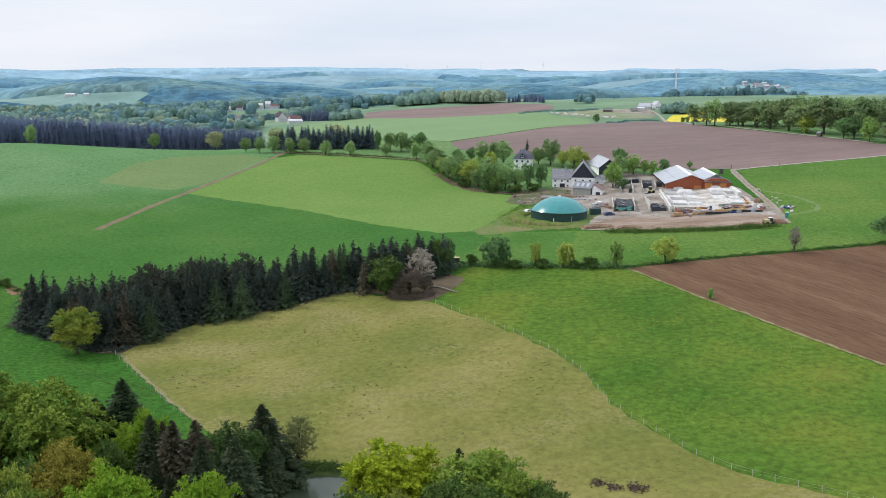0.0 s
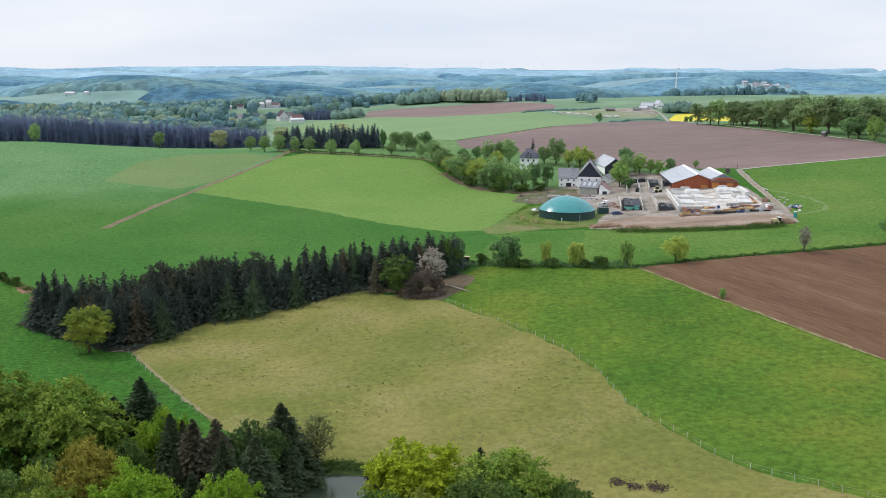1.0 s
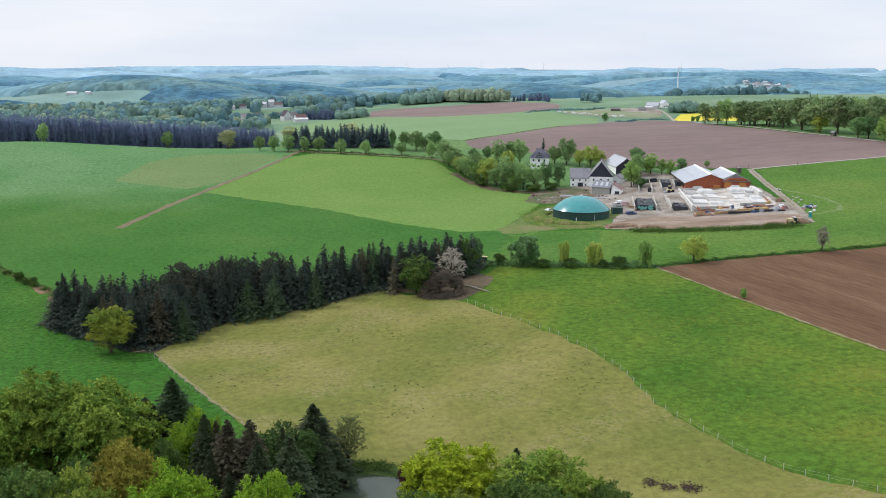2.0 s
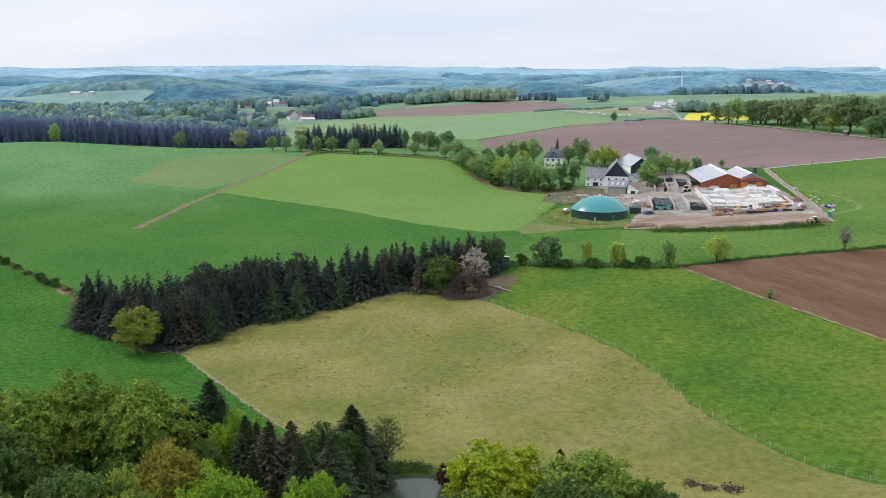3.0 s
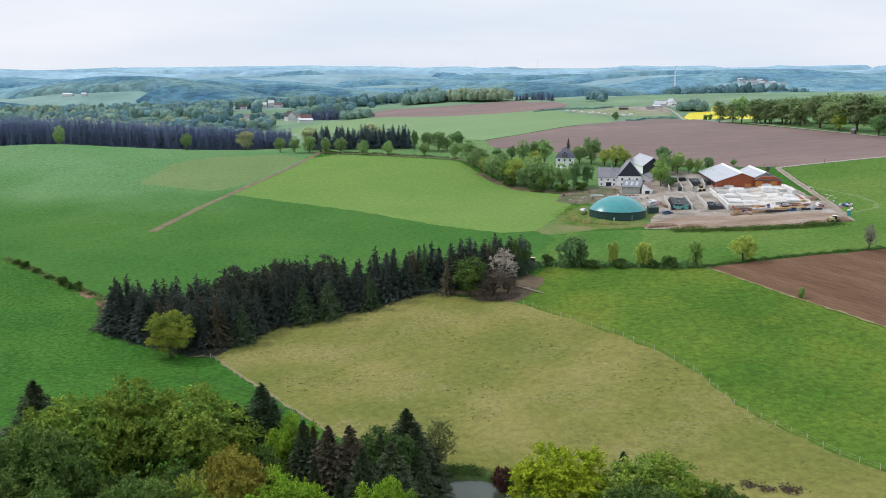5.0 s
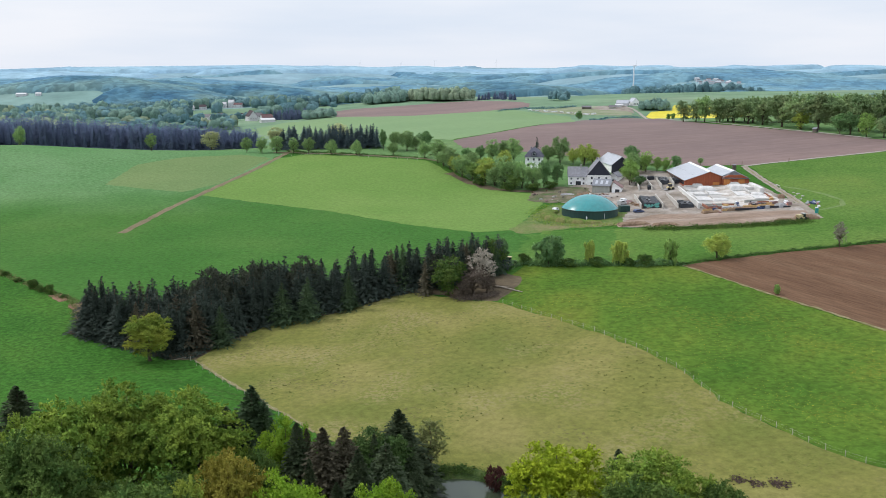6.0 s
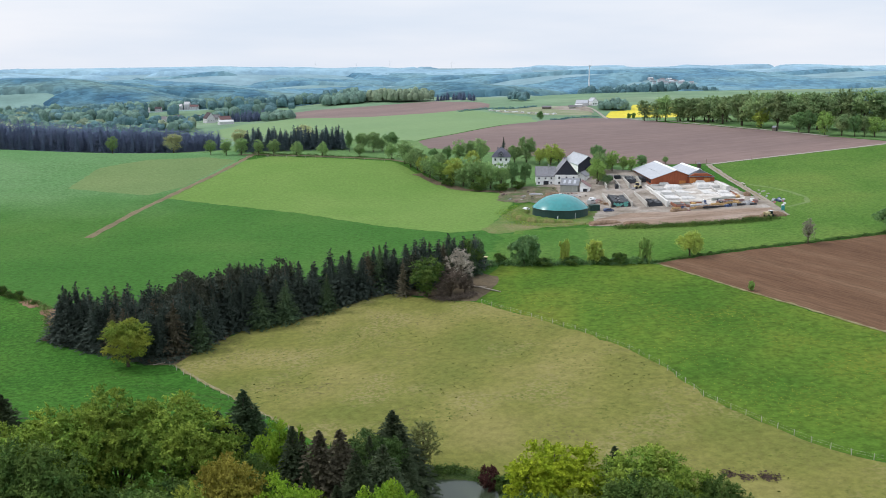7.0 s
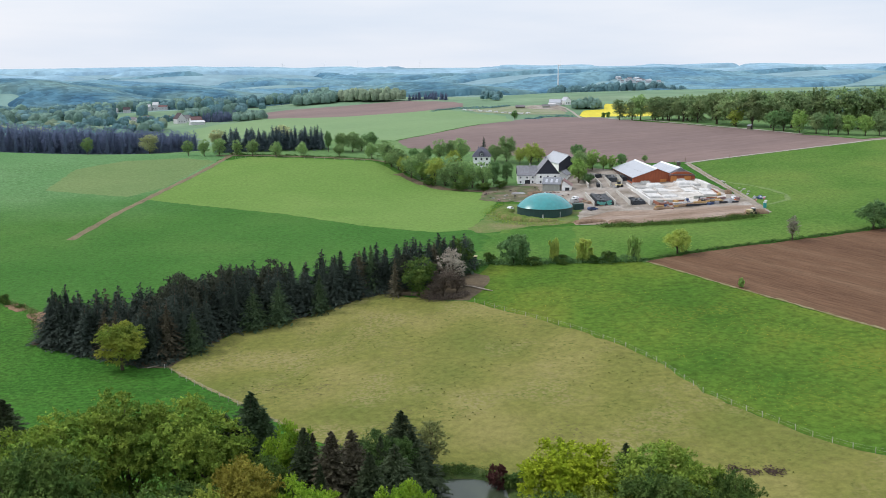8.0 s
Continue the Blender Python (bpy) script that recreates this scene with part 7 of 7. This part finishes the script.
for i in range(18):
    a = rng.normal(0, 1, 2)
    mat, word = ((WHITE_PAINT, "white"), (BLUE_PAINT, "dark blue"), (STEEL, "silver grey"), (plain("pink_wrap", (0.6, 0.25, 0.3)), "pinkish"))[i % 3 if i % 9 else 3]
    round_bale(word + " plastic-wrapped bale on the grass", 137.4 + a[0] * 1.5, 392.5 + a[1] * 2.4, mat, rng.uniform(0.35, 0.55))
for i in range(9):
    round_bale("white plastic-wrapped bale on the grass", 138.4 + 0.2 * i + rng.normal(0, 0.8), 402 + rng.uniform(0, 38), CONCRETE, rng.uniform(0.15, 0.3))
barrier = part("barrier", blocks((-0.9, 0.9, -0.3, 0.3, -0.1, 1.0), bevel=0.1), ORANGE_PLASTIC, None)
barrier.matrix_world = pose(126.2, 390, ground_at(126.2, 390), 0, 0, 10)
tagged(barrier, "orange plastic barrier on the site", "barrier")
bag = part("white_sack", blocks((-0.9, 0.9, -0.8, 0.8, -0.1, 1.5), bevel=0.25), WHITE_PAINT, None)
bag.matrix_world = pose(127.8, 394, ground_at(127.8, 394), 0, 0, 25)
tagged(bag, "big white sack beside the drive", "sack")

# hut of dark boards at the edge of the harrowed field
hut = thing("field_hut", pose(226.9, 594.7, ground_at(226.9, 594.7), 0, 0, 30), "small dark board hut beside the lane", "hut")
part("wall", prism([(-1.3, -0.4), (1.3, -0.4), (1.3, 2.2), (0, 3.0), (-1.3, 2.2)], -1.2, 1.2), DARK_TIMBER, hut)
part("roof_slope", slope(-1.6, 2.05, 0, 3.05, -1.4, 1.4, 0.1), GREY_TIN, hut)
part("roof_slope", slope(0, 3.05, 1.6, 2.05, -1.4, 1.4, 0.1), GREY_TIN, hut)
part("door", blocks((-0.45, 0.45, -1.26, -1.21, -0.1, 1.9)), GLASS_DARK, hut)
for x, y in ((196.3, 804.6), (198.5, 799.6)):
    plant("oak", "small", x, y, 5.0, 3.2, "saplings before the rape field")

# felled trunks at the wood's end
for x, y, turn, length, r in ((1.5, 290.3, -50, 11.0, 0.28), (-1.0, 293.5, -8, 6.0, 0.16), (-88, 254.6, 28, 5.0, 0.1)):
    ob = mesh_object("felled_trunk", *tube([(-length / 2, 0, 0), (0, 0.1, 0.05), (length / 2, 0, 0)], [r, r * 0.85, r * 0.5], 9), PALE_BARK, smooth=True)
    ob.matrix_world = pose(x, y, ground_at(x, y) + r * 0.8, 0, 0, turn)
    tagged(ob, "pale debarked felled trunk lying on earth", "tree trunk", "felled trunks")

# split logs tipped in a long heap beside the bunker
LOG = plain("split_firewood", (0.3, 0.19, 0.12), 0.9, 3, 0.3)
pile = thing("firewood_heap", pose(72.4, 412.5, ground_at(72.4, 412.5), 0, 0, 14), "long heap of reddish split firewood", "firewood")
for i in range(60):
    r, length, along = rng.uniform(0.12, 0.24), rng.uniform(0.9, 1.9), rng.uniform(-8.5, 8.5)
    across = rng.normal(0, 0.7)
    log = mesh_object("log", *tube([(-length / 2, 0, 0), (length / 2, 0, 0)], [r, r * 0.9], 7), LOG if i % 4 else PALE_BARK, pile)
    log.matrix_basis = pose(across, along, max(0.1, 0.9 - 0.6 * abs(across)) * rng.uniform(0.3, 1.0), rng.uniform(0, 90), rng.uniform(-18, 18), rng.uniform(0, 180))
# small white dinghy drawn up on the bank
hull = bmesh.new()
bmesh.ops.create_uvsphere(hull, u_segments=16, v_segments=10, radius=1.0)
bmesh.ops.delete(hull, geom=[v for v in hull.verts if v.co.z < -0.05], context="VERTS")
for v in hull.verts:
    v.co = Vector((v.co.x * (1.2 if v.co.x > 0 else 1.0), v.co.y * 0.52, v.co.z * 0.48))
boat = thing("dinghy", pose(-28.7, 174.0, max(-6.2, ground_at(-28.7, 174.0)), 0, 0, 25), "small white dinghy lying upturned beside the pond", "boat")
part("hull", hull, WHITE_PAINT, boat)
part("keel", blocks((-0.8, 1.0, -0.03, 0.03, 0.3, 0.5), bevel=0.01), WHITE_PAINT, boat)

# ---- fences
POST = plain("weathered_grey_post", (0.42, 0.4, 0.34), 0.9, 4, 0.25)
RAIL = plain("pale_fence_tape", (0.4, 0.4, 0.36), 0.7)


def fence(label, line, gap, tall=1.25):
    line = np.asarray(line, float)
    seg = np.hypot(*np.diff(line, axis=0).T)
    cum = np.concatenate([[0], np.cumsum(seg)])
    s = np.arange(0, cum[-1], gap)
    x, y = np.interp(s, cum, line[:, 0]), np.interp(s, cum, line[:, 1])
    z = height(x, y)
    ob = thing("fence", pose(0, 0, 0), label, "fence")
    first = None
    for px, py, pz in zip(x, y, z):
        if first is None:
            v, f = tube([(0, 0, -0.3), (0, 0, tall)], [0.065, 0.055], 6)
            post = first = mesh_object("post", v, f, POST, ob)
        else:
            post = new("post", first.data)
            post.parent = ob
        post.matrix_basis = pose(px, py, pz, rng.uniform(-3, 3), rng.uniform(-3, 3), 0)
    for h in (0.6, 1.1):
        v, f = tube(np.column_stack([x, y, z + h]), [0.009] * len(x), 4)
        mesh_object("wire", v, f, RAIL, ob)
    return ob


fence("long pasture fence of pale posts and tape", PASTURE_RIGHT, 4.0)
fence("pasture fence of weathered posts along the path", [(a - 1.2, b - 0.4) for a, b in PASTURE_LEFT[:4]], 4.5)
fence("field fence of weathered posts on the ridge lane", [(-94, 574), (-80, 571.5), (-44.5, 555), (-13, 539)], 6.0)
for x, y in ((137, 486.5), (144.2, 490.5), (168, 490)):
    ob = mesh_object("road_post", *tube([(0, 0, -0.2), (0, 0, 2.2)], [0.12, 0.1], 6), BROWN_HEAP)
    ob.matrix_world = pose(x, y, ground_at(x, y))
    tagged(ob, "brown timber post beside the lane", "post", "posts beside the lane")

# ---------------------------------------------------------------- village and far farm
ROOF_RED = plain("dull_red_tiles", (0.15, 0.085, 0.085), 0.8)
ROOF_BROWN = plain("brown_tiles", (0.1, 0.08, 0.085), 0.9, spec=0.05)
HOUSE_WALL = plain("pale_plaster", (0.58, 0.58, 0.59), 0.9)
# hillside village: wall and roof colours are greyed to paint the haze
FAR_PLASTER = plain("hazed_white_plaster", (0.5, 0.53, 0.56), 0.9)
FAR_ROOF = plain("hazed_tiles", (0.3, 0.29, 0.31), 0.9, spec=0.05)
ROOF_GREY = plain("weathered_grey_tiles", (0.2, 0.19, 0.2), 0.9, spec=0.05)
VILLAGE = [(-206, 1285, 25, 23, 5, 13, ROOF_BROWN), (-190, 1262, -62, 20, 4, 8.5, ROOF_RED), (-186, 1226, -70, 24, 2.5, 4.5, HOUSE_WALL), (-196, 1325, 70, 13, 4, 9, ROOF_GREY), (-282, 1432, 78, 24, 3.5, 7, ROOF_GREY), (-262, 1440, 78, 16, 3.5, 7.5, ROOF_GREY),
           (-349, 1675, 80, 17, 4, 7.5, HOUSE_WALL), (-329, 1678, 85, 15, 4, 8, ROOF_BROWN), (-308, 1754, 80, 18, 6, 10, HOUSE_WALL), (-296, 1762, 75, 14, 9, 14, HOUSE_WALL), (-280, 1750, 82, 20, 4, 7.5, ROOF_RED), (-232, 1400, 60, 13, 4, 8, ROOF_BROWN),
           (-884, 2440, 85, 34, 4, 7, HOUSE_WALL), (-846, 2432, 85, 18, 4, 7, HOUSE_WALL)]
for x, y, turn, wide, eave, ridge, roof_mat in VILLAGE:
    label = "far village house with %s roof" % {"dull_red_tiles": "dull red", "brown_tiles": "brown", "weathered_grey_tiles": "weathered grey", "pale_plaster": "whitish"}[roof_mat.name]
    h = gabled("village_house", label, "house", x, y, ground_at(x, y) + 1.5, turn, wide * 0.48, wide * 0.7, eave * 0.85, ridge * 0.85, HOUSE_WALL, roof_mat, group="village houses")
    for i in range(3):
        window(h, wide * (0.1 + 0.14 * i), 1.2, 1.1, 1.2)
        window(h, wide * (0.12 + 0.22 * i), 1.2, 1.1, 1.2, -0.02, "side")
for i in range(16):
    x, y = 1025 + 80 * math.cos(i * 2.4) * (0.25 + 0.05 * i), 3140 + 62 * math.sin(i * 2.4) * (0.25 + 0.05 * i)
    gabled("hillside_house", "tiny pale house of the far hillside village", "house", x, y, ground_at(x, y) + 1, 70 + 37 * i % 60, 7 + i % 3 * 2, 10 + i % 4 * 3, 3.5, 6.5, FAR_PLASTER, (ROOF_GREY, FAR_ROOF, FAR_PLASTER)[i % 3], group="houses of the hillside village")
for x, y, turn, w, d, eave, ridge, wall, roof_mat, label in ((213, 1010, 65, 8, 12, 3.2, 6.2, HOUSE_WALL, TIN, "far farm hall with pale sheet roof"), (219, 1013, 20, 7, 8, 4.5, 8, WHITE_WALL, TIN, "far white farmhouse with pale roof"), (173, 999, 82, 5, 9, 1.8, 3, DARK_TIMBER, ROOF_GREY, "far dark timber field barn"),
                                                              (198, 996, 85, 5, 7, 2, 3.2, GREY_WALL, ROOF_GREY, "far low grey field shed"), (206, 1004, 78, 5, 7, 2.2, 3.4, HOUSE_WALL, HOUSE_WALL, "far low white outbuilding")):
    h = gabled("far_farm_building", label, "farm building", x, y, ground_at(x, y), turn, w, d, eave, ridge, wall, roof_mat, group="buildings of the far farm")
    for i in range(3):
        window(h, w * (0.2 + 0.3 * i), 2.0, 1.3, 1.4)
BALE_LINE = np.array([(112, 1019), (118, 1002), (125, 993), (136, 982), (149, 972), (160, 964), (170, 966)])
for i in range(24):
    x, y = np.interp(i / 23 * 6, range(7), BALE_LINE[:, 0]) + rng.normal(0, 0.8), np.interp(i / 23 * 6, range(7), BALE_LINE[:, 1]) + (i % 2) * 3
    long = rng.uniform(0.9, 2.0)
    ob = part("bale_row", blocks((-long, long, -1.0, 1.0, -0.4, rng.uniform(0.7, 1.3)), bevel=0.2), WHITE_PAINT if i % 3 else CONCRETE, None)
    ob.matrix_world = pose(x, y, ground_at(x, y), 0, 0, rng.uniform(-35, -10))
    tagged(ob, "white-wrapped bales lined up on the far field", "bale", "bale rows on the far field")
p = scatter([(-330, 1290), (-262, 1250), (-215, 1240), (-205, 1290), (-150, 1360), (-180, 1420), (-330, 1470)], 15)
room = np.min(np.hypot(p[:, None, 0] - np.array([v[0] - 3 for v in VILLAGE]), (p[:, None, 1] - np.array([v[1] + 4 for v in VILLAGE])) * 0.8), axis=1)
p = open_view(p[(room > 21) & (bumpy(p[:, 0], p[:, 1], 23) > 0.15)], 90)
woods("village_trees", "green trees among the village houses", FAR_TEAL, sized(p, (7, 13), (8, 13)), CLUMP)
p = scatter([(219, 984), (236, 978), (252, 984), (250, 996), (236, 1002), (222, 1000)], 4.6)
woods("farm_copse", "dark trees round the far farm", FAR_WOODS[0], sized(p, (7, 11.5), (6.5, 9)), CLUMP)
growth("far_hedge", "far field hedge on the plateau", FAR_TEAL, [(150, 890), (177, 938), (196, 942), (208, 936)], 2.5, 1.6, 900, 0.6)
growth("far_hedge", "far field hedge on the plateau", FAR_TEAL, [(84, 1042), (98, 1046), (115, 1034), (131, 1020), (146, 1016), (162, 1026)], 4, 2.2, 900, 0.7)


def turbine(x, y, base, hub, blade, face, spin, label):
    ob = thing("wind_turbine", pose(x, y, base), label, "wind turbine", "wind turbines")
    part("tower", drum(hub * 0.024, -3, hub, 16, top=hub * 0.013), WHITE_PAINT, ob)
    part("nacelle", turned_x(blocks((-hub * 0.013, hub * 0.013, -hub * 0.04, hub * 0.02, hub - 0.6, hub + hub * 0.022), bevel=0.2), Matrix.Rotation(radians(face), 4, "Z")), WHITE_PAINT, ob)
    for i in range(3):
        bm = prism([(-0.01 * blade, 0), (0.045 * blade, 0), (0.05 * blade, 0.2 * blade), (0.0, blade), (-0.008 * blade, blade)], -0.012 * blade, 0.012 * blade)
        m = Matrix.Rotation(radians(face), 4, "Z") @ Matrix.Translation((0, -hub * 0.06, hub + hub * 0.015)) @ Matrix.Rotation(radians(spin + 120 * i), 4, "Y")
        part("blade", turned_x(bm, m), WHITE_PAINT, ob)
    part("hub", turned_x(drum(hub * 0.02, -0.5, 0.8, 12), Matrix.Rotation(radians(face), 4, "Z") @ Matrix.Translation((0, -hub * 0.06, hub + hub * 0.015)) @ Matrix.Rotation(radians(90), 4, "X")), WHITE_PAINT, ob)
    return ob


turbine(564, 2387, ground_at(564, 2387), 58.5 - ground_at(564, 2387), 13, 60, 4, "white wind turbine beyond the plateau")
for x, top, spin in ((-134, 62, 10), (39, 60, 40), (182, 68, 75), (447, 66, 0)):
    turbine(x, 4300, ground_at(x, 4300), top - ground_at(x, 4300), 13, 30, spin, "tiny pale wind turbine on the far skyline")
